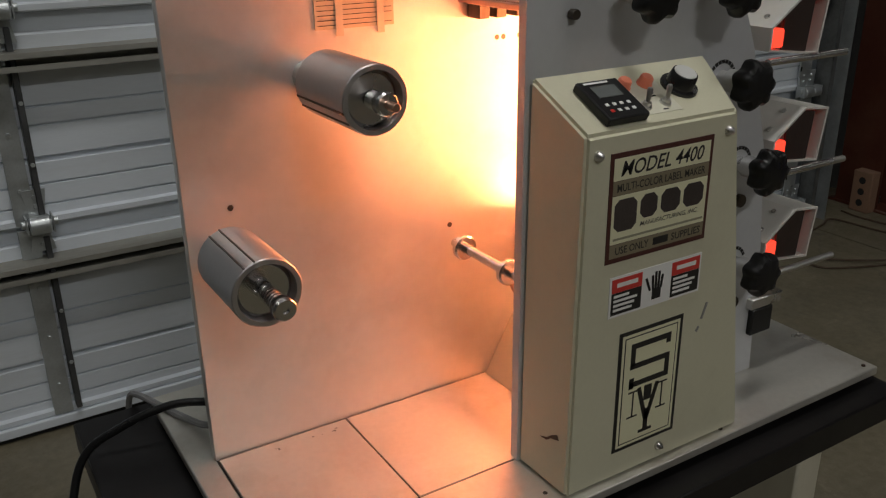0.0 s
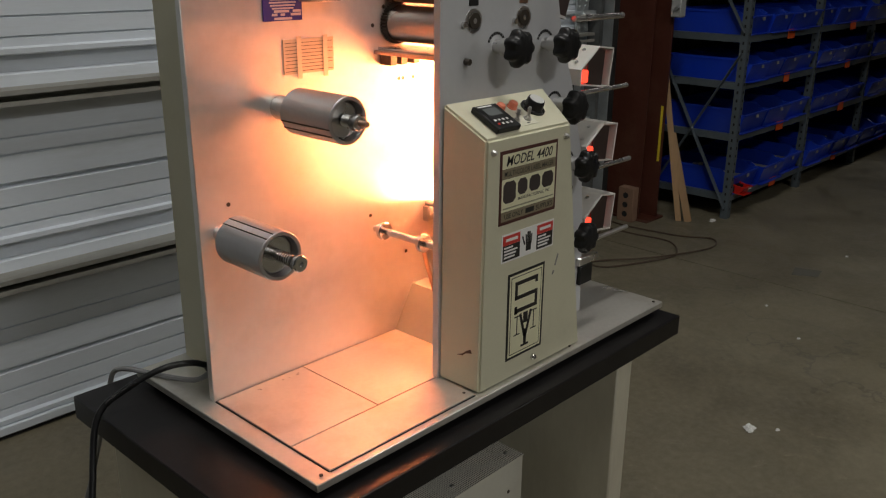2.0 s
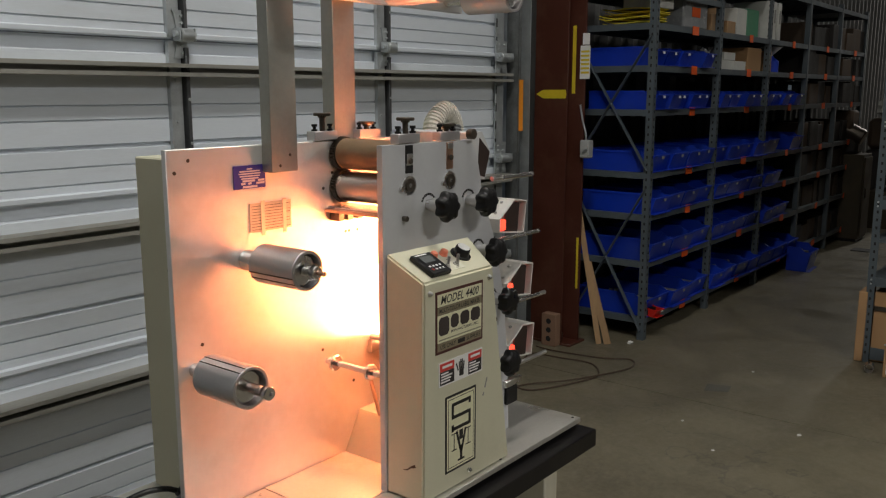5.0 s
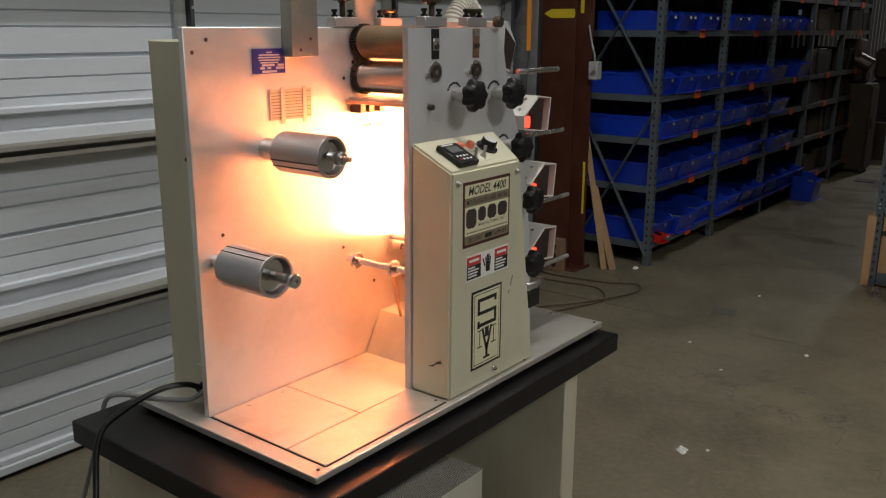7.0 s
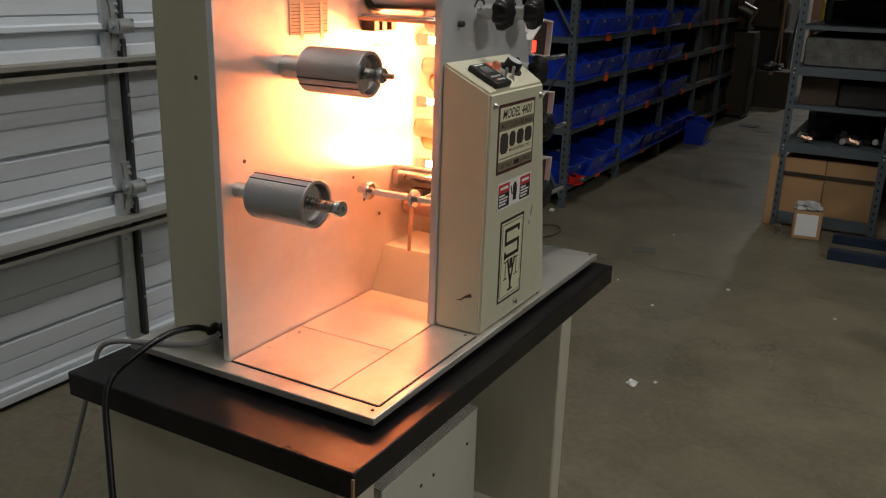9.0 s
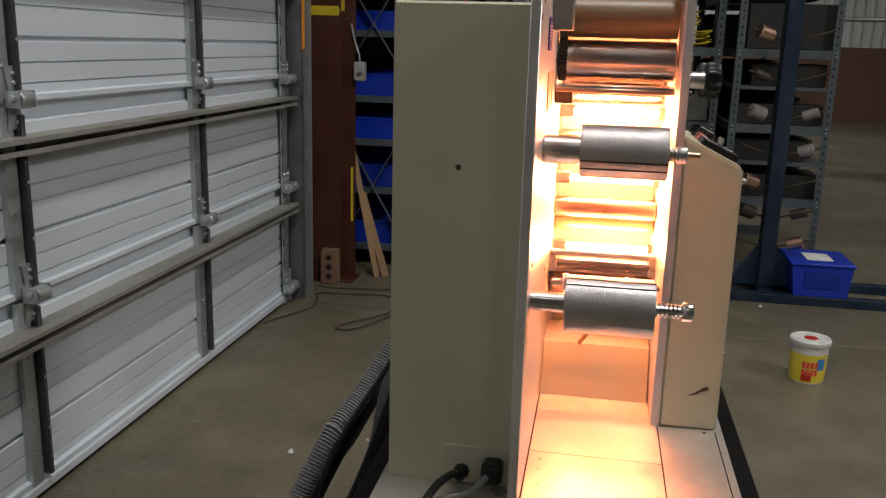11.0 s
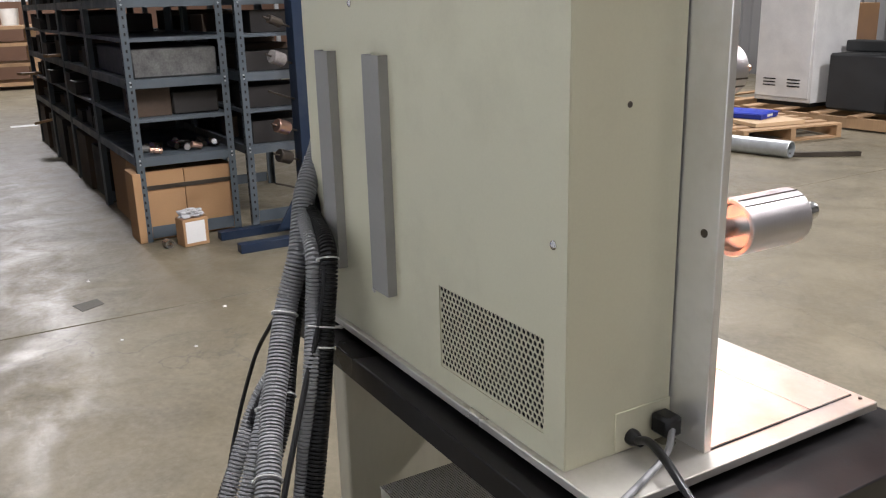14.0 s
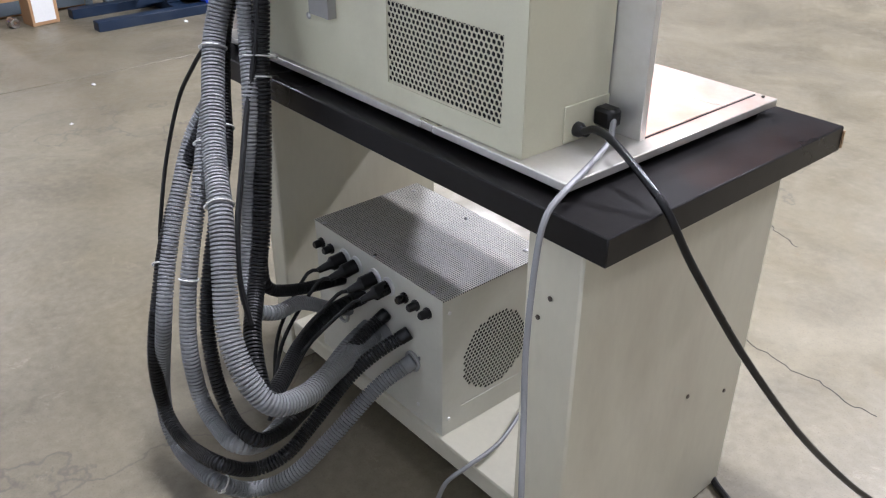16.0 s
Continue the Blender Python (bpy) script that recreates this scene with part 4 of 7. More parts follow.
# cream housing behind the back plate
hx0, hx1, hy0, hy1, hz0, hz1 = 0.091, 0.842, 0.314, 0.484, 0.7655, 1.418
vx0, vx1, wz0, wz1 = 0.133, 0.384, 0.799, 0.928
bm = bmesh.new()
prism(bm, [(hx0, hz0), (hx0, hz1 - 0.003), (hx0 + 0.003, hz1), (hx1 - 0.003, hz1), (hx1, hz1 - 0.003), (hx1, hz0), (hx1 - 0.002, hz0), (hx1 - 0.002, hz1 - 0.0035), (hx0 + 0.002, hz1 - 0.0035), (hx0 + 0.002, hz0)], 1, hy0, hy1 - 0.0022)
hs = part("housing", bm, CREAM, mach, "cream painted sheet-metal rear housing", 0)
bm = bmesh.new()
frame_panel(bm, 1, hy1 - 0.002, hy1, (hx0 + 0.0006, hx1 - 0.0006, hz0, hz1 - 0.0006), (vx0, vx1, wz0, wz1))
part("rear_panel", bm, CREAM, hs, "", 0)
bm = bmesh.new()
honeycomb(bm, (vx1 + 0.001, hy1 - 0.0021, wz0 - 0.001), (-1, 0, 0), (0, 0, 1), vx1 - vx0 + 0.002, wz1 - wz0 + 0.003, 0.0096, 0.0041, lambda u, v: 0.003 < u < vx1 - vx0 - 0.001 and 0.003 < v < wz1 - wz0)
part("vent_grille", bm, CREAM, hs, "punched vent holes", 0)
part("interior", boxes((hx0 + 0.02, hx1 - 0.02, hy0 + 0.01, hy1 - 0.012, hz0 + 0.01, hz1 - 0.02)), VOID, hs)
for x, z in ((0.117, 1.052), (0.60, 0.86), (0.64, 1.33), (0.80, 0.86)):
    part("screw", new_bm((turned, (x, hy1 - 0.0002, z), (0, 1, 0), [(0, 0.006), (0.0012, 0.006), (0.003, 0.0035), (0.0034, 0)], 12)), STEEL, hs)
part("screw", new_bm((turned, (hx0, 0.398, 1.211), (-1, 0, 0), [(0, 0.004), (0.001, 0.003), (0.001, 0)], 10)), DARKSTEEL, hs)
part("back_hole", new_bm((rod, (0.051, 0.3109, 1.053), (0.051, 0.3116, 1.053), 0.0055, 12)), DARKSTEEL, mach, "black hole in the back plate")
for x0, x1 in ((0.517, 0.573), (0.704, 0.758)):
    bm = bmesh.new()
    prism(bm, [(x0, hy1), (x0, hy1 + 0.016), (x1, hy1 + 0.016), (x1, hy1), (x1 - 0.0015, hy1), (x1 - 0.0015, hy1 + 0.0145), (x0 + 0.0015, hy1 + 0.0145), (x0 + 0.0015, hy1)], 2, 0.872, 1.254)
    ch = part("cable_channel", bm, GREYBAR, mach, "grey vertical channel on the housing", 0)
    for z in (0.885, 0.98, 1.08, 1.24):
        part("screw", new_bm((rod, (x1 + 0.0001, hy1 + 0.007, z), (x1 + 0.0015, hy1 + 0.007, z), 0.003, 8)), DARKSTEEL, ch)
inl = part("inlet_plate", boxes((hx0 - 0.0028, hx0 - 0.0003, 0.313, 0.406, 0.768, 0.823), b=0.0008), CREAM, mach, "small cream cover plate")
part("plug", boxes((hx0 - 0.036, hx0 - 0.003, 0.322, 0.350, 0.783, 0.812), b=0.005), BLACK, inl, "black mains plug")
part("grommet", new_bm((turned, (hx0 - 0.003, 0.380, 0.785), (-1, 0, 0), [(0, 0.011), (0.006, 0.011), (0.012, 0.008), (0.02, 0.0065), (0.02, 0)], 14)), BLACK, inl, "black strain relief")
cord = new_bm((sweep, spline([(0.073, 0.383, 0.786), (0.047, 0.389, 0.798), (0.004, 0.404, 0.798), (-0.054, 0.419, 0.778), (-0.105, 0.424, 0.745), (-0.139, 0.393, 0.662), (-0.196, 0.312, 0.508), (-0.251, 0.172, 0.316), (-0.307, -0.007, 0.125), (-0.369, -0.115, 0.044), (-0.48, -0.2, 0.006), (-0.7, -0.22, 0.006)], 0.01), 0.0055, 10))
solo("mains_cable", cord, BLACK, "black mains cable drooping over the cart edge to the floor", "cable")
cord = new_bm((sweep, spline([(0.056, 0.341, 0.797), (0.041, 0.364, 0.778), (0.023, 0.413, 0.771), (0.005, 0.462, 0.769), (-0.011, 0.511, 0.765), (-0.017, 0.548, 0.746), (-0.022, 0.567, 0.697), (-0.041, 0.596, 0.586), (-0.063, 0.616, 0.489), (-0.091, 0.642, 0.390), (-0.140, 0.686, 0.144), (-0.180, 0.719, 0.025), (-0.25, 0.77, 0.006), (-0.4, 0.82, 0.006)], 0.01), 0.0045, 8))
solo("mains_cable", cord, CABLEGREY, "grey mains cable hanging over the back of the cart", "cable")
cord = new_bm((sweep, spline([(0.274, 0.202, 0.141), (0.237, 0.291, 0.138), (0.201, 0.389, 0.134), (0.194, 0.477, 0.132), (0.205, 0.515, 0.111), (0.224, 0.543, 0.042), (0.28, 0.60, 0.006)], 0.01), 0.0042, 8))
solo("mains_cable", cord, CABLEGREY, "grey cable lying across the cart's bottom shelf", "cable")
cord = new_bm((sweep, spline([(-0.03, 0.028, 0.0075), (-0.06, 0.05, 0.0075), (-0.111, 0.075, 0.0075), (-0.19, 0.13, 0.0075), (-0.3, 0.18, 0.0075)], 0.01), 0.007, 8))
solo("mains_cable", cord, BLACK, "black cable lying on the floor by the cart", "cable")


# ---- reel spindles ----
def spring(bm, a, b, r, wire, turns):
    a, b = Vector(a), Vector(b)
    d, u, w = frame_of(b - a)
    n = turns * 12
    pts = [a + (b - a) * (i / n) + (u * math.cos(2 * math.pi * i / 12) + w * math.sin(2 * math.pi * i / 12)) * r for i in range(n + 1)]
    sweep(bm, pts, wire, 5)


def spindle(parent, x, z, ywall, y0, y1, r, shaft, pin, label, groove=60, reach=0.025):
    """A hollow aluminium reel core on a shaft, with spring and clamp knob; it points towards -y."""
    sp = part("spindle", new_bm((pipe, (x, y0, z), (x, y1, z), r, r * 0.84, 40)), SPINDLE, parent, label)
    part("shaft", new_bm((rod, (x, ywall, z), (x, y0 - 0.02, z), shaft, 18)), STEEL, sp)
    part("web_disc", new_bm((pipe, (x, y0 - 0.012, z), (x, y0 - 0.022, z), r * 0.835, shaft * 0.98, 32)), STEEL, sp)
    part("web_disc", new_bm((pipe, (x, y1 + 0.022, z), (x, y1 + 0.010, z), r * 0.835, 0.008, 32)), STEEL, sp)
    part("front_shaft", new_bm((rod, (x, y1 + 0.03, z), (x, y1 - reach - 0.001, z), 0.0062, 12)), STEEL, sp)
    part("spring", new_bm((spring, (x, y1 + 0.008, z), (x, y1 - reach, z), 0.0085, 0.0012, 8)), STEEL, sp)
    part("clamp_knob", new_bm((turned, (x, y1 - reach, z), (0, -1, 0), [(0, 0), (0, 0.011), (0.002, 0.0122), (0.011, 0.0122), (0.013, 0.0105), (0.013, 0.004), (0.010, 0.0035), (0.010, 0)], 20)), STEEL, sp)
    if pin:
        part("pin", new_bm((rod, (x, y1 - reach - 0.01, z), (x, y1 - reach - 0.030, z), 0.0045, 10)), BRASS, sp, "copper-coloured pin")
    a = radians(groove)
    cx, cz = x + (r - 0.0006) * math.cos(a), z + (r - 0.0006) * math.sin(a)
    for k, off in enumerate((-0.006, 0.006)):
        ox, oz = cx - off * math.sin(a), cz + off * math.cos(a)
        part("groove", new_bm((beam, (ox, y0 - 0.001, oz), (ox, y1 + 0.001, oz), 0.0016, 0.0022)), DARKSTEEL, sp, "dark slot along the core")
    return sp


SPL = "hollow aluminium reel spindle with spring clamp"
spindle(mach, 0.064, 1.048, 0.298, 0.253, 0.144, 0.037, 0.0125, False, SPL, 115, 0.034)
spindle(mach, 0.187, 1.229, 0.298, 0.248, 0.134, 0.036, 0.0195, True, SPL, 205, 0.012)
bm = bmesh.new()
box(bm, 0.232, 0.295, 0.270, 0.2975, 1.389, 1.80, 0.001)
part("post", bm, POST, mach, "flat dull steel upright post")
part("post", boxes((0.434, 0.495, 0.3115, 0.345, 1.40, 1.80), b=0.001), POST, mach, "flat dull steel upright post")
for x, z in ((0.252, 1.401), (0.276, 1.42)):
    part("screw", new_bm((rod, (x, 0.2696, z), (x, 0.2702, z), 0.003, 8)), DARKSTEEL, mach)
part("overhead_plate", boxes((0.205, 0.84, 0.298, 0.3105, 1.718, 1.82), b=0.001), PLATE, mach, "aluminium cross plate on the posts")
part("end_bracket", boxes((0.17, 0.215, 0.28, 0.35, 1.72, 1.80), b=0.002), GREYBAR, mach)
for x in (0.263, 0.525, 0.782):
    spindle(mach, x, 1.744, 0.298, 0.235, 0.115, 0.0365, 0.016, False, SPL, 120)
for x, z in ((0.36, 1.735), (0.385, 1.745), (0.40, 1.73), (0.60, 1.74)):
    part("screw", new_bm((rod, (x, 0.2974, z), (x, 0.2981, z), 0.003, 8)), DARKSTEEL, mach)

# ---- nip rollers between the plates ----
RUB = surface("amber_rubber_roller", (0.20, 0.13, 0.07), 0.35, vary=0.12, bump=0.04)
CHROME = surface("polished_roller", (0.50, 0.43, 0.39), 0.24, metal=1.0, vary=0.05, bump=0.02)
NX = 0.435
for z, r, m, lab in ((1.413, 0.031, RUB, "brown rubber nip roller"), (1.347, 0.031, CHROME, "polished steel nip roller")):
    ro = part("nip_roller", new_bm((rod, (NX, 0.283, z), (NX, 0.116, z), r, 36, 0.001)), m, mach, lab)
    bm = bmesh.new()
    n = 40
    prism(bm, [(NX + (r + (0.0035 if k % 2 else 0.0)) * math.cos(2 * math.pi * k / (2 * n)), z + (r + (0.0035 if k % 2 else 0.0)) * math.sin(2 * math.pi * k / (2 * n))) for k in range(2 * n)], 1, 0.2835, 0.296)
    part("gear", bm, DARKSTEEL, ro, "dark steel gear", 0)
part("doctor_bar", boxes((0.395, 0.46, 0.116, 0.2965, 1.300, 1.308), b=0.001), STEEL, mach)
part("doctor_edge", boxes((0.386, 0.394, 0.116, 0.2965, 1.297, 1.304), b=0.001), BRASS, mach)
for x, y in ((0.40, 0.27), (0.425, 0.27), (0.455, 0.27)):
    part("bracket", boxes((x, x + 0.015, y, 0.2975, 1.278, 1.2968), b=0.001), DARKSTEEL, mach)


def tension(x, y0, y1, front, dh=0.0):
    t = part("tension_block", boxes((x - 0.031, x + 0.031, y0, y1, 1.4415, 1.4595), b=0.0012), ALU, mach, "aluminium roller-pressure block")
    ym = (y0 + y1) / 2
    part("tension_screw", new_bm((rod, (x, ym, 1.459), (x, ym, 1.482 + dh), 0.0055, 12)), DARKSTEEL, t)
    part("screw_head", new_bm((turned, (x, ym, 1.480 + dh), (0, 0, 1), [(0, 0.008), (0.003, 0.0085), (0.0035, 0.016), (0.005, 0.0172), (0.0085, 0.0172), (0.0095, 0.016), (0.0095, 0)], 22)), DARKSTEEL, t, "dark round screw head")
    for dx in (-0.021, 0.021):
        part("cap_screw", new_bm((turned, (x + dx, ym, 1.4596), (0, 0, 1), [(0, 0.0062), (0.004, 0.0062), (0.0042, 0.0035), (0.009, 0.0035), (0.0092, 0.0058), (0.014, 0.0058), (0.014, 0)], 12)), BLACK, t)
    if front:
        # the second slot is copper-coloured for the lamp-lit inside showing through
        part("slot", boxes((x - 0.0105, x + 0.0105, 0.0988, 0.0998, 1.385, 1.438)), BRASS if x > 0.5 else VOID, t, "narrow vertical slot")
        part("bearing_block", boxes((x - 0.008, x + 0.008, 0.0965, 0.0988, 1.40 if x < 0.5 else 1.425, 1.422 if x < 0.5 else 1.437), b=0.001), STEEL, t)
        part("bearing_race", new_bm((turned, (x, 0.0985, 1.362), (0, -1, 0), [(0, 0.0125), (0.0032, 0.0125), (0.0032, 0.0045), (0.0008, 0.004), (0.0008, 0)], 20)), DARKSTEEL, t, "dark bearing race")
        part("cap_screw", new_bm((rod, (x, 0.0966, 1.408), (x, 0.0935, 1.408), 0.0055, 12)), DARKSTEEL, t)
        part("bearing", new_bm((turned, (x, 0.0998, 1.362), (0, -1, 0), [(0, 0.019), (0.002, 0.0185), (0.002, 0.015), (0.001, 0.0145), (0.001, 0.0095), (0.003, 0.009), (0.004, 0.005), (0.004, 0)], 24)), STEEL, t, "round steel bearing")
        part("set_screw", new_bm((rod, (x - 0.024, 0.0998, 1.357), (x - 0.024, 0.094, 1.357), 0.005, 10)), STEEL, t)


tension(0.415, 0.097, 0.119, True)
tension(0.538, 0.097, 0.119, True, -0.014)
tension(0.392, 0.292, 0.316, False, 0.006)
tension(0.518, 0.292, 0.316, False, -0.014)
part("set_pin", new_bm((rod, (0.398, 0.0998, 1.30), (0.398, 0.09, 1.30), 0.0055, 10)), DARKSTEEL, mach)
part("thumb_screw", new_bm((rod, (0.60, 0.0998, 1.452), (0.60, 0.085, 1.452), 0.011, 14)), DARKSTEEL, mach)


# ---- star knobs with dials ----
def star_knob(x, z):
    y = 0.0998
    bm = bmesh.new()
    n = 70
    rings = []
    for h, s in ((0.0, 0.72), (0.004, 0.95), (0.010, 1.0), (0.018, 0.98), (0.024, 0.82), (0.026, 0.5)):
        rings.append([bm.verts.new((x + s * (0.0285 + 0.0028 * math.cos(7 * a)) * math.cos(a), y - 0.034 - h, z + s * (0.0285 + 0.0028 * math.cos(7 * a)) * math.sin(a))) for a in [2 * math.pi * k / n for k in range(n)]])
    for a, b in zip(rings, rings[1:]):
        for k in range(n):
            bm.faces.new((a[k], a[(k + 1) % n], b[(k + 1) % n], b[k]))
    bm.faces.new(rings[0])
    bm.faces.new(rings[-1][::-1])
    kn = part("star_knob", bm, BLACK, mach, "black lobed plastic knob")
    part("boss", new_bm((turned, (x, y, z), (0, -1, 0), [(0, 0.0105), (0.012, 0.0105), (0.013, 0.014), (0.034, 0.014), (0.034, 0)], 18)), STEEL, kn)
    bm = bmesh.new()
    for k in range(9):
        a0, a1 = radians(20 + 16 * k), radians(20 + 16 * k + 12)
        p = [(x + r * math.cos(a), z + r * math.sin(a)) for r, a in ((0.019, a0), (0.0235, a0), (0.0235, a1), (0.019, a1))]
        prism(bm, p, 1, y - 0.0008, y - 0.0002)
    part("dial_scale", bm, INK, kn, "black printed dial marks", 0)


for x, z in ((0.472, 1.319), (0.60, 1.316), (0.635, 1.206), (0.683, 1.091), (0.695, 0.949)):
    star_knob(x, z)
for x, z in ((0.69, 1.04), (0.70, 0.89)):
    part("set_screw", new_bm((rod, (x, 0.0998, z), (x, 0.092, z), 0.009, 12)), DARKSTEEL, mach)

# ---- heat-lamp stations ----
# dark brown sheets stand in for the shade inside the hoods' open ends
HOODSHADE = surface("hood_opening_shade", (0.035, 0.02, 0.016), 0.5)
for k, (sx, sz) in enumerate(((0.735, 1.215), (0.768, 1.062), (0.778, 0.912))):
    ring = [(sx, sz + 0.012), (sx, sz + 0.042), (sx + 0.058, sz + 0.082), (sx + 0.108, sz + 0.076), (sx + 0.098, sz)]
    inner = [(sx + 0.003, sz + 0.0145), (sx + 0.003, sz + 0.0405), (sx + 0.0585, sz + 0.079), (sx + 0.1045, sz + 0.0735), (sx + 0.0955, sz + 0.003)]
    bm = bmesh.new()
    for a, b in ((0.114, 0.296),):
        va = [[bm.verts.new((p[0], y, p[1])) for p in q] for q in (ring, inner) for y in (a, b)]
        for i in range(5):
            j = (i + 1) % 5
            bm.faces.new((va[0][i], va[0][j], va[1][j], va[1][i]))
            bm.faces.new((va[2][i], va[2][j], va[3][j], va[3][i]))
            bm.faces.new((va[0][i], va[0][j], va[2][j], va[2][i]))
            bm.faces.new((va[1][i], va[1][j], va[3][j], va[3][i]))
    hd = part("lamp_hood", bm, surface("white_hood_paint", (0.66, 0.64, 0.60), 0.45, vary=0.05), mach, "white folded sheet-metal lamp hood", 0)
    bm = bmesh.new()
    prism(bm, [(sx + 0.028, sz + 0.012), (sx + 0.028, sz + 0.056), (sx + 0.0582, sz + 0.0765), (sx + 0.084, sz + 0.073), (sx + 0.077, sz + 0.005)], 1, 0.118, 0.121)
    part("hood_lining", bm, HOODSHADE, hd, "dark brown sheet for the shade in the hood's opening", 0)
    part("red_lens", boxes((sx + 0.004, sx + 0.027, 0.1145, 0.13, sz + 0.0155, sz + 0.0395), b=0.002), REDGLOW, hd, "glowing red indicator lens")
    for dx, dy in ((0.015, 0.135), (0.045, 0.14)):
        part("screw", new_bm((rod, (sx + dx, dy, sz + 0.042 + dx * 0.69), (sx + dx - 0.0015, dy, sz + 0.0445 + dx * 0.69), 0.004, 8)), STEEL, hd)
    part("web_rod", new_bm((rod, (sx - 0.03, 0.092, sz + 0.004), (sx + 0.125, 0.092, sz + 0.004), 0.0048, 12)), STEEL, mach, "steel guide rod")
bm = bmesh.new()
prism(bm, [(0.618, 1.364), (0.618, 1.452), (0.666, 1.454), (0.696, 1.41), (0.677, 1.352)], 1, 0.114, 0.290)
hd = part("lamp_hood", bm, surface("grey_white_hood", (0.60, 0.60, 0.60), 0.45, vary=0.05), mach, "tilted white upper lamp hood", 0)
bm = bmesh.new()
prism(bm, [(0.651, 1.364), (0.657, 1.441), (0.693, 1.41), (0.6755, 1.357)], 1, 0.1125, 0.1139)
part("hood_lining", bm, HOODSHADE, hd)
part("red_lens", new_bm((beam, (0.626, 0.1128, 1.361), (0.656, 0.1128, 1.3575), 0.002, 0.009)), REDGLOW, hd, "glowing red light strip")
part("web_rod", new_bm((rod, (0.672, 0.092, 1.354), (0.828, 0.092, 1.354), 0.0058, 12)), STEEL, mach, "steel guide rod")
# unseen screen added behind the front plate's stepped edge to block lamp light
edge = [(0.588, 1.43), (0.612, 1.395), (0.636, 1.316), (0.672, 1.238), (0.715, 1.103), (0.735, 0.958), (0.745, BZ + 0.001)]
bm = bmesh.new()
prism(bm, edge + [(x - 0.003, z) for x, z in edge[::-1]], 1, 0.1135, 0.2965)
part("lamp_screen", bm, GREYBAR, mach, "added grey screen blocking the lamp light", 0)
# clamp under the last station
part("clamp", boxes((0.735, 0.80, 0.09, 0.125, 0.868, 0.885), b=0.002), STEEL, mach)
part("clamp_foot", boxes((0.742, 0.785, 0.092, 0.122, 0.825, 0.866), b=0.002), BLACK, mach)

# glowing quartz tubes with end caps, and guide rollers
for z in (1.253, 1.130, 1.000):
    tb = part("heat_lamp", new_bm((rod, (0.60, 0.270, z), (0.60, 0.126, z), 0.0062, 14)), LAMPGLASS, mach, "glowing quartz heat lamp tube")
    for y0, y1 in ((0.297, 0.272), (0.124, 0.114)):
        part("lamp_socket", boxes((0.592, 0.608, min(y0, y1), max(y0, y1), z - 0.011, z + 0.011), b=0.001), STEEL, tb)
ROLLS = ((0.635, 1.29, 0.024, CHROME), (0.625, 1.20, 0.017, CHROME), (0.60, 1.075, 0.019, BRASS), (0.635, 1.045, 0.022, RUB), (0.585, 0.962, 0.017, CHROME), (0.56, 0.918, 0.019, BRASS), (0.64, 0.93, 0.02, CHROME), (0.66, 1.165, 0.02, RUB))
for x, z, r, m in ROLLS:
    part("guide_roller", new_bm((rod, (x, 0.2965, z), (x, 0.114, z), r, 22)), m, mach)
sh = part("tie_shaft", new_bm((rod, (0.372, 0.285, 0.989), (0.372, 0.114, 0.989), 0.0065, 14)), STEEL, mach, "steel cross shaft with collars")
for y in (0.262, 0.165):
    part("collar", new_bm((pipe, (0.372, y + 0.005, 0.989), (0.372, y - 0.005, 0.989), 0.0165, 0.0066, 20)), STEEL, sh)
part("strut_rod", new_bm((rod, (0.376, 0.172, 0.982), (0.472, 0.235, 0.852), 0.0042, 10)), BRASS, mach, "copper-coloured strut")
part("strut_rod", new_bm((rod, (0.43, 0.16, 0.985), (0.40, 0.19, 0.968), 0.0042, 10)), BRASS, mach)
bm = bmesh.new()
prism(bm, [(0.535, 0.982), (0.537, 0.988), (0.62, 0.975), (0.62, 0.970)], 1, 0.1135, 0.2970)
tray = part("web_tray", bm, STEEL, mach, "sloping steel web tray below the lamps", 0)
for y0, y1 in ((0.1135, 0.125), (0.285, 0.2970)):
    bm = bmesh.new()
    prism(bm, [(0.505, 0.972), (0.505, 1.0), (0.535, 1.004), (0.535, 0.976)], 1, y0, y1)
    part("lug", bm, STEEL, tray, "steel end lug", 0)
for x, z in ((0.515, 1.006), (0.555, 0.998)):
    part("web_rod", new_bm((rod, (x, 0.2965, z), (x, 0.114, z), 0.006, 12)), STEEL, mach, "steel guide rod")

# ---- labels on the back plate ----
lb = part("data_plate", boxes((0.165, 0.238, 0.2962, 0.2976, 1.361, 1.404), b=0.0004), BLUEPRINT, mach, "blue printed data plate")
bm = bmesh.new()
for i, (w, n) in enumerate(((0.012, 1), (0.046, 1), (0.05, 1), (0.046, 1), (0.04, 1))):
    z = 1.3985 - 0.0044 * i
    box(bm, 0.2015 - w / 2, 0.2015 + w / 2, 0.2956, 0.296, z - 0.0024, z)
for z, cells in ((1.3755, ((0.185, 0.213), (0.220, 0.235))), (1.3705, ((0.181, 0.191), (0.197, 0.205), (0.216, 0.235))), (1.3645, ((0.185, 0.218),))):
    for a, b in cells:
        box(bm, a, b, 0.2956, 0.296, z - 0.002, z + 0.0018)
part("print", bm, surface("pale_print", (0.55, 0.5, 0.55), 0.5), lb, "rows of pale print", 0)
tc = part("taped_card", boxes((0.199, 0.298, 0.2964, 0.2976, 1.278, 1.332)), surface("aged_card", (0.66, 0.55, 0.38), 0.8, vary=0.1), mach, "aged paper card held by two tape strips")
bm = bmesh.new()
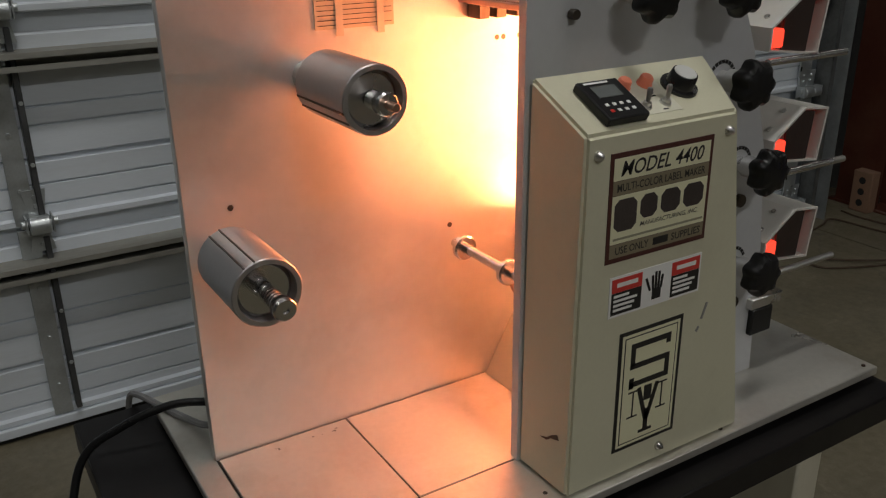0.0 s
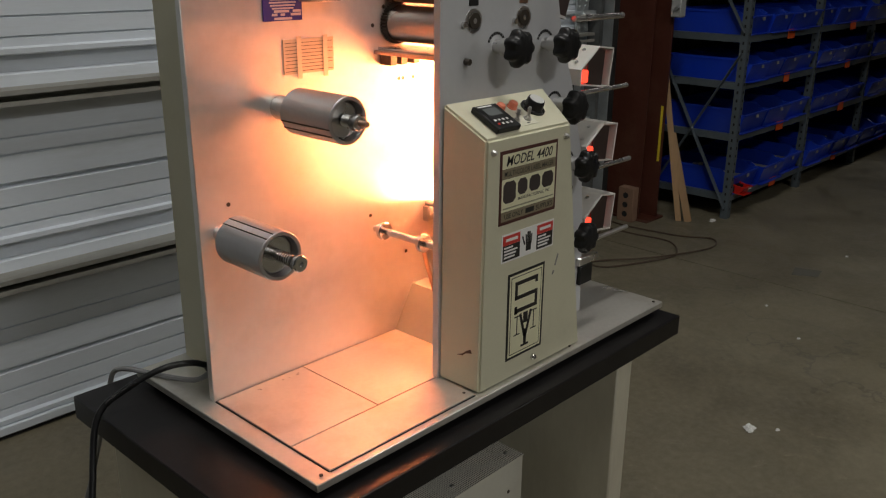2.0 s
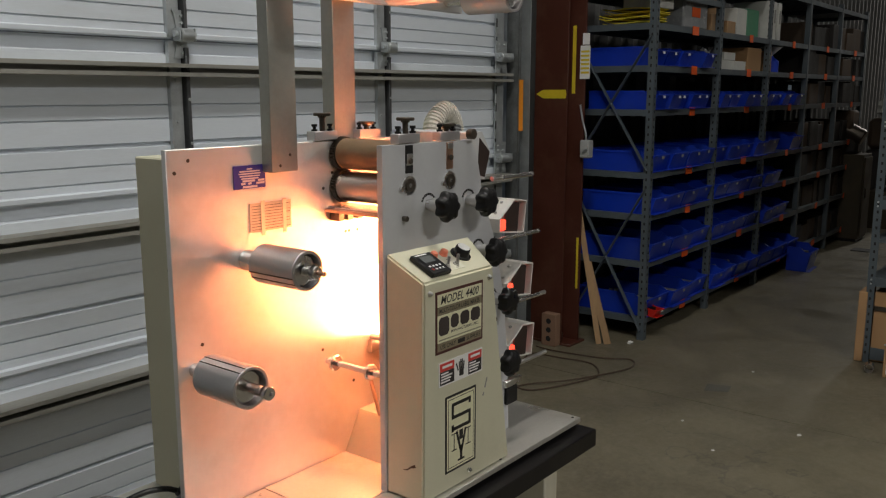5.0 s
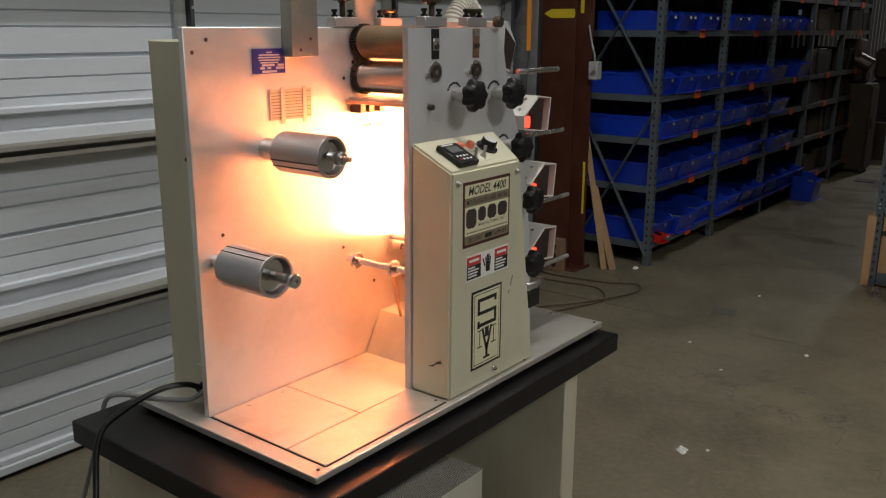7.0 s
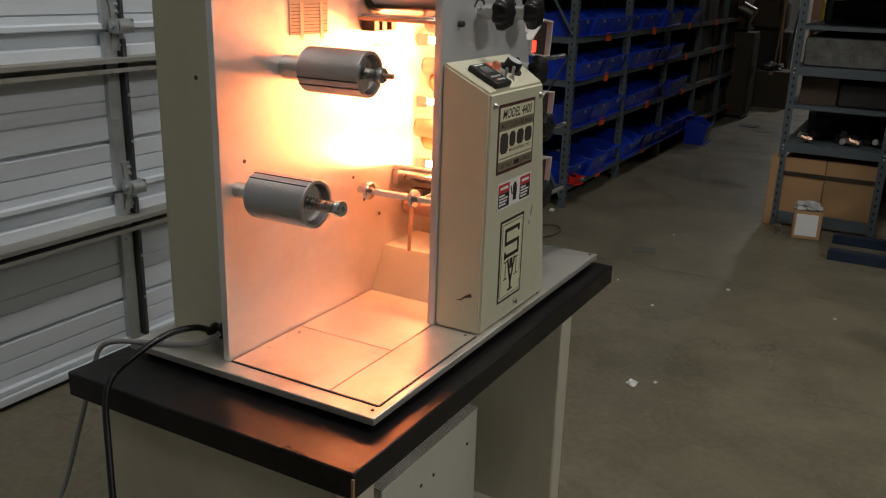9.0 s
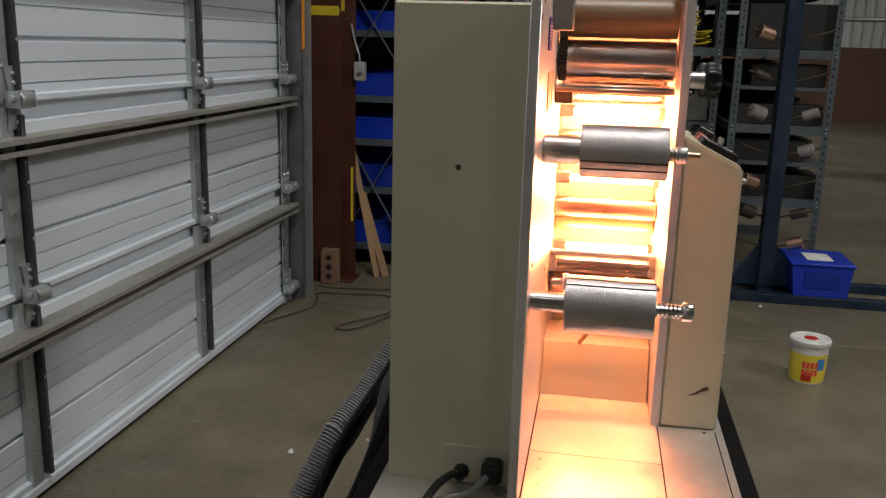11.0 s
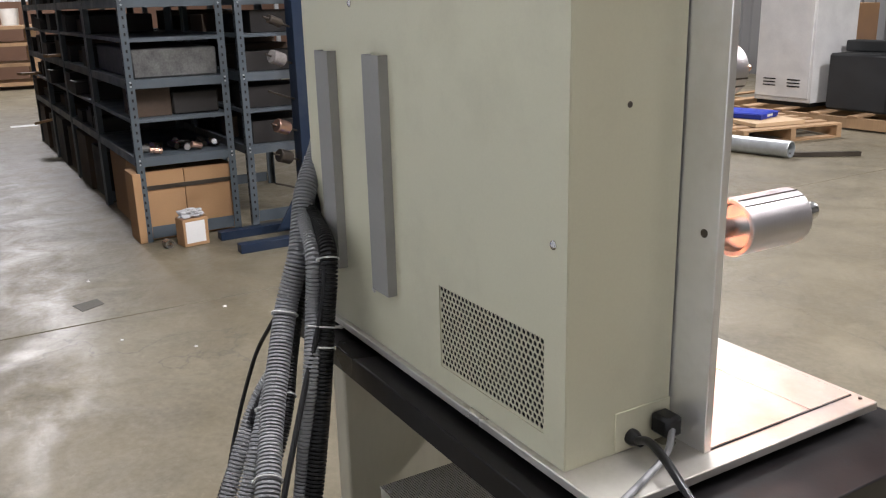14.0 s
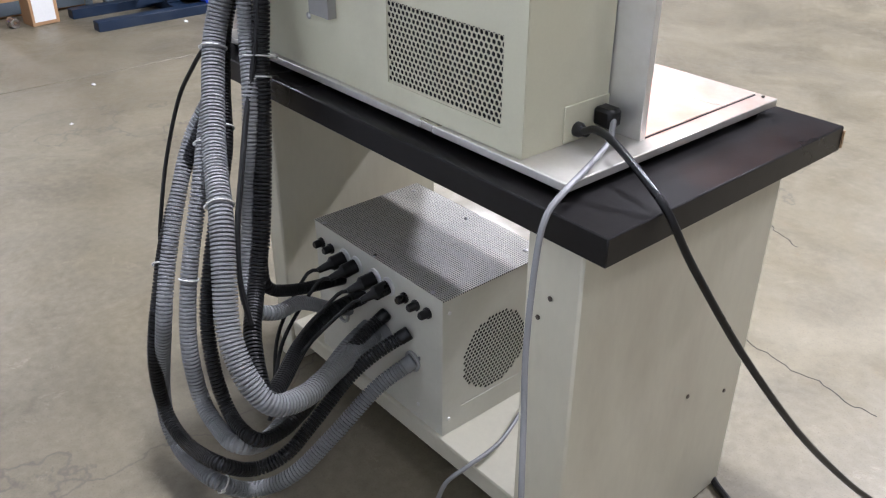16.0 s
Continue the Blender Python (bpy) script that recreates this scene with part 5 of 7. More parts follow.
for i in range(9):
    box(bm, 0.202, 0.295 - 0.02 * (i % 3 == 1), 0.2958, 0.2962, 1.282 + 0.0055 * i, 1.2827 + 0.0055 * i)
part("ruled_lines", bm, INK, tc, "dark ruled lines", 0)
for x in (0.224, 0.276):
    part("tape_strip", boxes((x, x + 0.009, 0.2952, 0.2957, 1.27, 1.336)), surface("yellowed_tape", (0.72, 0.6, 0.42), 0.4), tc)

# ---- control box ----
def hexa(bm, f, b, yf, yb):
    va = [bm.verts.new((x, yf, z)) for x, z in f] + [bm.verts.new((x, yb, z)) for x, z in b]
    for q in ((0, 1, 2, 3), (7, 6, 5, 4), (0, 4, 5, 1), (1, 5, 6, 2), (2, 6, 7, 3), (3, 7, 4, 0)):
        bm.faces.new([va[i] for i in q])


bm = bmesh.new()
hexa(bm, ((0.344, BZ + 0.001), (0.628, BZ + 0.001), (0.562, 1.194), (0.349, 1.194)), ((0.3435, BZ + 0.001), (0.655, BZ + 0.001), (0.600, 1.24), (0.347, 1.24)), 0.010, 0.0998)
bmesh.ops.bevel(bm, geom=list(bm.edges), offset=0.004, segments=2, affect="EDGES")
cb = part("control_box", bm, CREAM, mach, "cream sheet-metal control box with sloping top", 30)
FY = 0.010


def plate_on(rows, y0, y1):
    return boxes(*[(a, b, FY - y1, FY - y0, c, d) for a, b, c, d in rows])


def lettering(text, x, z, height, width, material, parent, y, shear=0.0, bold=0.0):
    cu = bpy.data.curves.new("text", "FONT")
    cu.body, cu.size, cu.align_x, cu.align_y = text, 1.0, "CENTER", "CENTER"
    cu.shear, cu.offset = shear, bold
    cu.resolution_u = 3
    tmp = bpy.data.objects.new("text", cu)
    me = bpy.data.meshes.new_from_object(tmp)
    bpy.data.objects.remove(tmp)
    xs, ys = [v.co.x for v in me.vertices], [v.co.y for v in me.vertices]
    sx, sy = width / (max(xs) - min(xs)), height / (max(ys) - min(ys))
    mx, my = (max(xs) + min(xs)) / 2, (max(ys) + min(ys)) / 2
    for v in me.vertices:
        v.co = (x + (v.co.x - mx) * sx, y, z + (v.co.y - my) * sy)
    me.materials.clear()
    me.materials.append(material)
    ob = new("lettering", me)
    return tagged(link_under(ob, parent), "printed words: " + text.lower())


lab = part("model_label", plate_on(((0.381, 0.527, 1.051, 1.172),), 0.0, 0.0012), MAROON, mach, "printed maker's label with maroon border")
part("cream_field", plate_on(((0.3855, 0.5225, 1.1425, 1.1665), (0.3855, 0.5225, 1.0725, 1.126)), 0.0012, 0.0015), GOLD, lab)
part("tan_band", plate_on(((0.3855, 0.5225, 1.1265, 1.142), (0.3855, 0.5225, 1.0565, 1.072)), 0.0012, 0.0015), TAN, lab)
LY = FY - 0.0017
lettering("MODEL 4400", 0.454, 1.1547, 0.0165, 0.118, INK, lab, LY, 0.25, 0.012)
lettering("MULTI-COLOR LABEL MAKER", 0.454, 1.1343, 0.0088, 0.126, INK, lab, LY, 0.0, 0.01)
lettering("USE ONLY", 0.417, 1.0642, 0.0085, 0.047, INK, lab, LY, 0.0, 0.01)
lettering("SUPPLIES", 0.496, 1.0642, 0.0085, 0.044, INK, lab, LY, 0.0, 0.01)
part("bar", plate_on(((0.447, 0.469, 1.06, 1.0685),), 0.0015, 0.0018), INK, lab)
lettering("MANUFACTURING, INC.", 0.4685, 1.0885, 0.0062, 0.085, INK, lab, LY, 0.2, 0.008)
part("bar", plate_on(((0.389, 0.52, 1.0765, 1.079),), 0.0015, 0.0018), surface("fine_print", (0.3, 0.29, 0.2), 0.5), lab, "line of fine print")
# maker's mark as plain block shapes
MARKINK = surface("dark_ornate_print", (0.045, 0.035, 0.032), 0.5, vary=0.5, fine=400, bump=0)
for x, w, z0, z1 in ((0.389, 0.031, 1.086, 1.1215), (0.425, 0.024, 1.095, 1.1215), (0.4545, 0.028, 1.095, 1.1215), (0.4875, 0.03, 1.095, 1.1215)):
    c = 0.006
    bm = bmesh.new()
    prism(bm, [(x + c, z0), (x + w - c, z0), (x + w, z0 + c), (x + w, z1 - c), (x + w - c, z1), (x + c, z1), (x, z1 - c), (x, z0 + c)], 1, FY - 0.0018, FY - 0.0015)
    part("maker_mark", bm, MARKINK, lab, "dark ornate block shape", 0)

wl = part("warning_label", plate_on(((0.390, 0.527, 0.985, 1.0335),), 0.0, 0.001), PAPER, mach, "white warning label with red and black fields")
for fx in (0.393, 0.481):
    part("red_field", plate_on(((fx, fx + 0.0433, 1.0145, 1.0305),), 0.001, 0.0013), REDPRINT, wl)
    part("black_field", plate_on(((fx, fx + 0.0433, 0.988, 1.0142),), 0.001, 0.0013), INK, wl)
    for dx, w, z, h in ((0.003, 0.022, 1.0085, 0.003), (0.003, 0.034, 1.003, 0.003), (0.003, 0.03, 0.9975, 0.003), (0.003, 0.027, 0.992, 0.003), (0.007, 0.03, 1.0205, 0.005)):
        part("white_bar", plate_on(((fx + dx, fx + dx + w, z, z + h),), 0.0013, 0.0016), PAPER, wl)
bm = bmesh.new()
for (x, z), (u, v), w in (((0.459, 0.993), (0.459, 1.006), 0.013), ((0.4535, 1.006), (0.452, 1.0225), 0.0032), ((0.4575, 1.006), (0.457, 1.0265), 0.0032), ((0.4615, 1.006), (0.462, 1.026), 0.0032), ((0.4652, 1.005), (0.467, 1.021), 0.0032), ((0.449, 1.005), (0.4425, 1.021), 0.003)):
    beam(bm, (x, FY - 0.0013, z), (u, FY - 0.0013, v), w, 0.0004, (0, 1, 0))
part("pictogram", bm, INK, wl, "black printed warning pictogram", 0)

ml = part("logo_label", plate_on(((0.41, 0.507, 0.803, 0.9605),), 0.0, 0.001), INK, mach, "cream and black logo plate")
part("field", plate_on(((0.4145, 0.5025, 0.8075, 0.956),), 0.001, 0.0012), GOLD, ml)
part("inner_line", plate_on(((0.418, 0.499, 0.811, 0.9525),), 0.0012, 0.0013), INK, ml)
part("inner_field", plate_on(((0.4195, 0.4975, 0.8125, 0.951),), 0.0013, 0.0015), GOLD, ml)
part("mark", plate_on(((0.428, 0.489, 0.936, 0.943), (0.482, 0.489, 0.930, 0.936), (0.428, 0.435, 0.914, 0.936), (0.428, 0.489, 0.910, 0.917), (0.482, 0.489, 0.892, 0.910), (0.428, 0.489, 0.886, 0.893), (0.428, 0.435, 0.884, 0.898)), 0.0015, 0.0018), INK, ml, "black angular band")
bm = bmesh.new()
for (x, z), (u, v), w in (((0.444, 0.882), (0.458, 0.835), 0.006), ((0.473, 0.882), (0.459, 0.835), 0.006), ((0.4585, 0.882), (0.4585, 0.862), 0.012), ((0.4585, 0.85), (0.4585, 0.822), 0.007), ((0.448, 0.8205), (0.469, 0.8205), 0.004), ((0.436, 0.878), (0.436, 0.845), 0.002), ((0.481, 0.878), (0.481, 0.845), 0.002), ((0.428, 0.8455), (0.444, 0.8455), 0.002), ((0.473, 0.8455), (0.489, 0.8455), 0.002), ((0.428, 0.879), (0.444, 0.879), 0.002), ((0.473, 0.879), (0.489, 0.879), 0.002)):
    beam(bm, (x, FY - 0.0016, z), (u, FY - 0.0016, v), w, 0.0004, (0, 1, 0))
part("mark_stem", bm, INK, ml, "black angular mark", 0)
for x, z in ((0.364, 1.173), (0.549, 1.173), (0.485, 0.787)):
    part("dome_screw", new_bm((turned, (x, FY + 0.0005, z), (0, -1, 0), [(0, 0.0055), (0.002, 0.0055), (0.006, 0.0042), (0.009, 0.0015), (0.0092, 0)], 16)), STEEL, cb, "chrome dome-head screw")
bm = bmesh.new()
prism(bm, [(0.027, 0.836), (0.040, 0.832), (0.047, 0.826), (0.060, 0.824), (0.048, 0.829), (0.040, 0.836), (0.03, 0.842)], 0, 0.3434, 0.3442)
part("paint_chip", bm, surface("rusty_chip", (0.1, 0.06, 0.035), 0.8), cb, "dark chipped paint", 0)
for (x, z), (u, v) in (((0.538, 0.945), (0.545, 0.965)), ((0.531, 0.93), (0.535, 0.936))):
    part("paint_chip", new_bm((beam, (x, FY - 0.0004, z), (u, FY - 0.0004, v), 0.0035, 0.0006, (0, 1, 0))), GREYBAR, cb, "grey scratch")

# controls on the sloping top
SN = Vector((0, -0.456, 0.890))
SU = Vector((0, 0.890, 0.456))


def slope(x, y, h=0.0):
    return Vector((x, y, 1.194 + 0.5123 * (y - 0.010))) + SN * h


def on_slope(bm, x0, x1, y0, y1, h0, h1, b=0.0):
    """A box standing square on the sloping top."""
    made = box(bm, x0, x1, y0 / 0.890, y1 / 0.890, h0, h1, b)
    o = slope(0, 0)
    for v in made:
        v.co = o + Vector((v.co.x, 0, 0)) + SU * v.co.y + SN * v.co.z


bm = bmesh.new()
on_slope(bm, 0.379, 0.434, 0.017, 0.072, 0.0003, 0.011, 0.0018)
ctr = part("counter", bm, BLACK, mach, "black digital counter")
bm = bmesh.new()
on_slope(bm, 0.390, 0.422, 0.046, 0.062, 0.0111, 0.0116)
part("screen", bm, surface("grey_lcd", (0.12, 0.13, 0.13), 0.2, vary=0.03), ctr, "grey liquid-crystal screen")
bm = bmesh.new()
for i in range(4):
    for j in range(2):
        if (i, j) != (0, 0):
            on_slope(bm, 0.3885 + 0.0095 * i, 0.393 + 0.0095 * i, 0.025 + 0.0085 * j, 0.029 + 0.0085 * j, 0.0111, 0.0122, 0.0005)
part("buttons", bm, PAPER, ctr, "small pale buttons")
bm = bmesh.new()
on_slope(bm, 0.3885, 0.393, 0.025, 0.029, 0.0111, 0.0122, 0.0005)
part("button", bm, RED, ctr)
bm = bmesh.new()
on_slope(bm, 0.386, 0.418, 0.066, 0.0685, 0.0111, 0.0113)
part("brand_bar", bm, PAPER, ctr)
bm = bmesh.new()
on_slope(bm, 0.437, 0.492, 0.024, 0.070, 0.0001, 0.0006)
part("switch_plate", bm, surface("pale_switch_plate", (0.66, 0.64, 0.52), 0.45), cb, "pale printed switch plate")
bm = bmesh.new()
for x in (0.4385, 0.467):
    for y in (0.047, 0.051, 0.027):
        on_slope(bm, x, x + 0.007, y, y + 0.0016, 0.0007, 0.001)
part("print", bm, INK, cb)
for x in (0.443, 0.474):
    part("pilot_light", new_bm((turned, slope(x, 0.066, 0.0006), SN, [(0, 0.0088), (0.002, 0.0088), (0.0022, 0.0078), (0.009, 0.0075), (0.011, 0.006), (0.0115, 0)], 18)), NEON, cb, "orange pilot light")
for x in (0.449, 0.477):
    part("toggle_switch", new_bm((turned, slope(x, 0.036, 0.0006), SN, [(0, 0.0065), (0.002, 0.0065), (0.002, 0.0045), (0.006, 0.0042), (0.006, 0)], 14), (turned, slope(x, 0.036, 0.006), SN * 0.96 + SU * 0.3, [(0, 0.0022), (0.014, 0.0032), (0.016, 0.002), (0.016, 0)], 10)), STEEL, cb, "chrome toggle switch")
part("speed_knob", new_bm((turned, slope(0.516, 0.056, 0.0002), SN, [(0, 0.0215), (0.003, 0.021), (0.004, 0.0165), (0.018, 0.0145), (0.019, 0.0135), (0.019, 0)], 28)), surface("dark_chrome", (0.05, 0.05, 0.052), 0.25, metal=0.8), cb, "dark chrome speed knob with skirt")
part("knob_cap", new_bm((turned, slope(0.516, 0.056, 0.0192), SN, [(0, 0.0128), (0.0006, 0.0126), (0.0006, 0)], 24)), TIE, cb, "brushed silver knob cap")

# the whole press is a little squatter than its drawn heights
mach.scale.z = MACHINE_TALL
mach.location.z = TT + (BZ - TT) * (1 - MACHINE_TALL)

# ---- shelving along the door wall ----
rng = random.Random(7)


def post_mesh(x, y, h, dx, dy, holes=True):
    """A slotted angle post; the angle opens towards dx, dy."""
    bm = bmesh.new()
    w, t = 0.042, 0.003
    box(bm, min(x, x + dx * w), max(x, x + dx * w), min(y, y + dy * t), max(y, y + dy * t), 0, h)
    box(bm, min(x, x + dx * t), max(x, x + dx * t), min(y + dy * t, y + dy * w), max(y + dy * t, y + dy * w), 0, h)
    hb = bmesh.new()
    z = 0.05
    while holes and z < h - 0.03:
        box(hb, x + dx * 0.022 - 0.005, x + dx * 0.022 + 0.005, y - dy * 0.0012 - 0.0006, y - dy * 0.0012 + 0.0006, z, z + 0.016)
        box(hb, x - dx * 0.0012 - 0.0006, x - dx * 0.0012 + 0.0006, y + dy * 0.022 - 0.005, y + dy * 0.022 + 0.005, z, z + 0.016)
        z += 0.045
    return bm, hb


def add_post(parent, x, y, h, dx, dy, holes=True):
    bm, hb = post_mesh(x, y, h, dx, dy, holes)
    p = part("post", bm, RACK, parent, "", 0)
    if holes:
        tagged(part("slot_strip", hb, VOID, p, "", 0), kind="stuff")
    else:
        hb.free()
    return p


def shelf_board(parent, x0, x1, y0, y1, z, lip=0.038):
    bm = bmesh.new()
    box(bm, x0, x1, y0, y1, z - 0.002, z)
    box(bm, x0, x1, y0, y0 + 0.002, z - lip, z - 0.0022)
    box(bm, x0, x1, y1 - 0.002, y1, z - lip, z - 0.0022)
    box(bm, x0, x0 + 0.002, y0 + 0.0022, y1 - 0.0022, z - lip, z - 0.0022)
    box(bm, x1 - 0.002, x1, y0 + 0.0022, y1 - 0.0022, z - lip, z - 0.0022)
    return part("shelf", bm, RACK, parent, "", 0)


LEVELS = (0.143, 0.495, 0.786, 1.043, 1.420, 1.680, 1.925)
SX0, BAY, SY0, SY1 = 4.025, 1.02, 1.283, 1.83
for bay in range(5):
    x0 = SX0 + BAY * bay
    un = thing("shelving_unit", (x0 + BAY / 2, 1.49, 0), "grey steel shelving unit filled with blue bins" if bay < 3 else "grey steel shelving unit with dark mixed stock", "shelving", "shelving along the door wall")
    for px, dx in ((x0, 1),) + (((x0 + BAY, -1),) if bay == 4 else ()):
        add_post(un, px, SY0, 2.34 if bay else 2.14, dx, 1, bay < 3)
        add_post(un, px, SY1, 2.34 if bay else 2.14, dx, -1, False)
    for z in LEVELS + ((2.30,) if bay else (2.12,)):
        shelf_board(un, x0 + 0.0035, x0 + BAY - 0.0035, SY0 + 0.0035, SY1 - 0.0035, z)
        if z < 2.0:
            part("label_tag", boxes((x0 + 0.555 + rng.uniform(-0.02, 0.02), x0 + 0.635, SY0 - 0.0025, SY0 + 0.0005, z - 0.046, z + 0.008)), ORANGE, un, "orange shelf label")
    if bay == 0:
        for za, zb in ((1.06, 1.85), (0.06, 0.95)):
            for a, b in (((x0 - 0.002, SY0 + 0.02, za), (x0 - 0.002, SY1 - 0.02, zb)), ((x0 - 0.006, SY1 - 0.02, za), (x0 - 0.006, SY0 + 0.02, zb))):
                part("brace", new_bm((beam, a, b, 0.004, 0.034, (1, 0, 0))), RACK, un, "", 0)
            part("bolt", new_bm((rod, (x0 - 0.008, (SY0 + SY1) / 2, (za + zb) / 2), (x0 - 0.013, (SY0 + SY1) / 2, (za + zb) / 2), 0.009, 8)), GALV, un)


# an open-fronted stacking bin, origin at the middle of its front edge
def make_bin(w, d, h, material=BLUE, label="blue plastic open-fronted parts bin on a shelf"):
    b = thing("storage_bin", (0, 0, 0), label, "storage bin", "blue parts bins" if material == BLUE else "")
    bm = bmesh.new()
    t = 0.004
    box(bm, -w / 2, w / 2, 0.0, d, 0.0, t)
    side = [(0.03, t), (0.0, h * 0.74), (0.0, h * 0.80), (0.05, h * 0.82), (0.09, h), (d, h), (d, t)]
    prism(bm, side, 0, -w / 2, -w / 2 + t)
    prism(bm, side, 0, w / 2 - t, w / 2)
    box(bm, -w / 2 + t, w / 2 - t, d - t, d, t, h)
    prism(bm, [(0.03, t), (0.0, h * 0.74), (-0.008, h * 0.74), (-0.008, h * 0.80), (0.004, h * 0.80), (0.034, t)], 0, -w / 2 + t, w / 2 - t)
    for sx in (-1, 1):
        box(bm, sx * (w / 2 + 0.003) - 0.003, sx * (w / 2 + 0.003) + 0.003, 0.08, d, h - 0.014, h)
    part("tray", bm, material, b, "", 0)
    bm = bmesh.new()
    for i in range(7):
        cx, cy = rng.uniform(-w * 0.3, w * 0.3), rng.uniform(0.09, d - 0.08)
        s = rng.uniform(0.02, 0.04)
        beam(bm, (cx - s, cy, h * rng.uniform(0.3, 0.7)), (cx + s, cy + rng.uniform(-s, s), h * rng.uniform(0.3, 0.8)), s, s * 0.7)
    box(bm, -w / 2 + 0.006, w / 2 - 0.006, 0.05, d - 0.01, 0.006, h * 0.4)
    part("contents", bm, rng.choice((DARKSTEEL, BLACK, GREYBAR)), b, "", 0)
    part("label_card", boxes((-0.014, 0.014, -0.0105, -0.0088, h * 0.60, h * 0.73)), PAPER if w < 0.2 else GREYBAR, b)
    return b


BINS = [make_bin(0.235, 0.50, 0.128), make_bin(0.31, 0.50, 0.138), make_bin(0.155, 0.46, 0.112)]
used = set()
for bay in range(3):
    x0 = SX0 + BAY * bay
    for li, z in enumerate(LEVELS[:6]):
        if bay in (1, 2) and li == 5:
            continue
        kind = rng.choice((0, 0, 1)) if li not in (4, 5) else 2
        w = (0.246, 0.328, 0.166)[kind]
        n = int(0.99 / w)
        for i in range(n):
            if rng.random() < (0.06 if bay < 2 else 0.2):
                continue
            m = pose(x0 + 0.03 + w * (i + 0.5) + rng.uniform(-0.004, 0.004), SY0 - 0.01 + rng.uniform(-0.03, 0.015), z + 0.0005, 0, 0, rng.uniform(-1.5, 1.5))
            src = BINS[kind]
            if kind in used:
                copy_thing(src, m)
            else:
                src.matrix_basis = m
                used.add(kind)


make_bin(0.30, 0.195, 0.21, label="blue plastic bin standing on the floor before the shelving").matrix_basis = pose(6.97, 1.075, 0.0005, 0, 0, 3)
make_bin(0.085, 0.16, 0.06, RED, "small red plastic bin at the shelf's end").matrix_basis = pose(4.12, 1.215, 0.1445, 0, 0, -6)


def carton(x, y, z, w, d, h, yaw=0.0, label="brown cardboard carton", tape=True, name="carton", material=None):
    """A closed carton with flap seam and tape, its base centre at x, y, z."""
    c = thing(name, (x, y, z), label, "carton")
    c.rotation_euler = (0, 0, radians(yaw))
    WORLD_OF[c] = Matrix.Identity(4)
    part("box", boxes((-w / 2, w / 2, -d / 2, d / 2, 0.0005, h), b=0.003), material or CARD, c)
    if tape:
        part("tape", boxes((-w / 2 - 0.0006, w / 2 + 0.0006, -0.024, 0.024, h - 0.04, h + 0.0006)), surface("carton_tape", (0.33, 0.2, 0.1), 0.35), c)
        part("flap_seam", boxes((-w / 2 + 0.01, w / 2 - 0.01, -0.0012, 0.0012, h, h + 0.0009)), VOID, c)
    return c


def heap(name, x, y, z, sx, sy, sz, material, label, category, seed=1, sharp=0.45):
    bm = bmesh.new()
    bmesh.ops.create_icosphere(bm, subdivisions=4, radius=1.0)
    o = Vector((seed * 3.1, seed * 1.7, seed))
    for v in bm.verts:
        k = 0.8 + sharp * noise.noise(v.co * 1.6 + o) + sharp * 0.6 * noise.noise(v.co * 4.5 + o) + sharp * 0.3 * noise.noise(v.co * 11 + o)
        v.co = Vector((v.co.x * sx * k, v.co.y * sy * k, max(v.co.z, -0.35) * sz * k))
    low = min(v.co.z for v in bm.verts)
    for v in bm.verts:
        v.co += Vector((x, y, z - low))
    return solo(name, bm, material, label, category, smooth=30)


# stock on the upper shelves
STRAP = surface("yellow_webbing", (0.75, 0.62, 0.05), 0.7, vary=0.15, bump=0.3)


def strap_pile(x, y, z, w, d, seed):
    """Flat webbing straps folded to and fro in a loose stack."""
    bm = bmesh.new()
    r = random.Random(seed)
    for i in range(10):
        u = r.uniform(-w * 0.25, w * 0.25)
        h = z + 0.006 + 0.0095 * i
        a = r.uniform(-0.12, 0.12)
        pts = []
        for k in range(9):
            t = k / 8
            pts.append((x + u + a * (t - 0.5) * d + 0.008 * math.sin(9 * t + i), y + (t - 0.5) * 2 * d, h + 0.007 * math.sin(5 * t + 2 * i) + (0.012 if k in (0, 8) else 0.0)))
        p = spline(pts, 0.03)
        for q0, q1 in zip(p, p[1:]):
            beam(bm, q0, q1 + (q1 - q0) * 0.15, w * 1.1, 0.005)
    low = min(v.co.z for v in bm.verts)
    for v in bm.verts:
        v.co.z += z - low
    return solo("lifting_strap", bm, STRAP, "pile of folded yellow webbing lifting straps on a shelf", "strap", smooth=0)


strap_pile(4.225, 1.5220, 1.9255, 0.13, 0.18, 3)
GREENBOX = surface("green_white_box", (0.10, 0.30, 0.18), 0.6)
WHITEBOX = surface("white_box_card", (0.62, 0.62, 0.58), 0.7, vary=0.12, scale=9)
TANBOX = surface("tan_box_card", (0.36, 0.22, 0.11), 0.75, vary=0.12, scale=7)
CLEARBOX = surface("cloudy_clear_plastic", (0.30, 0.31, 0.32), 0.2, vary=0.2, scale=12)
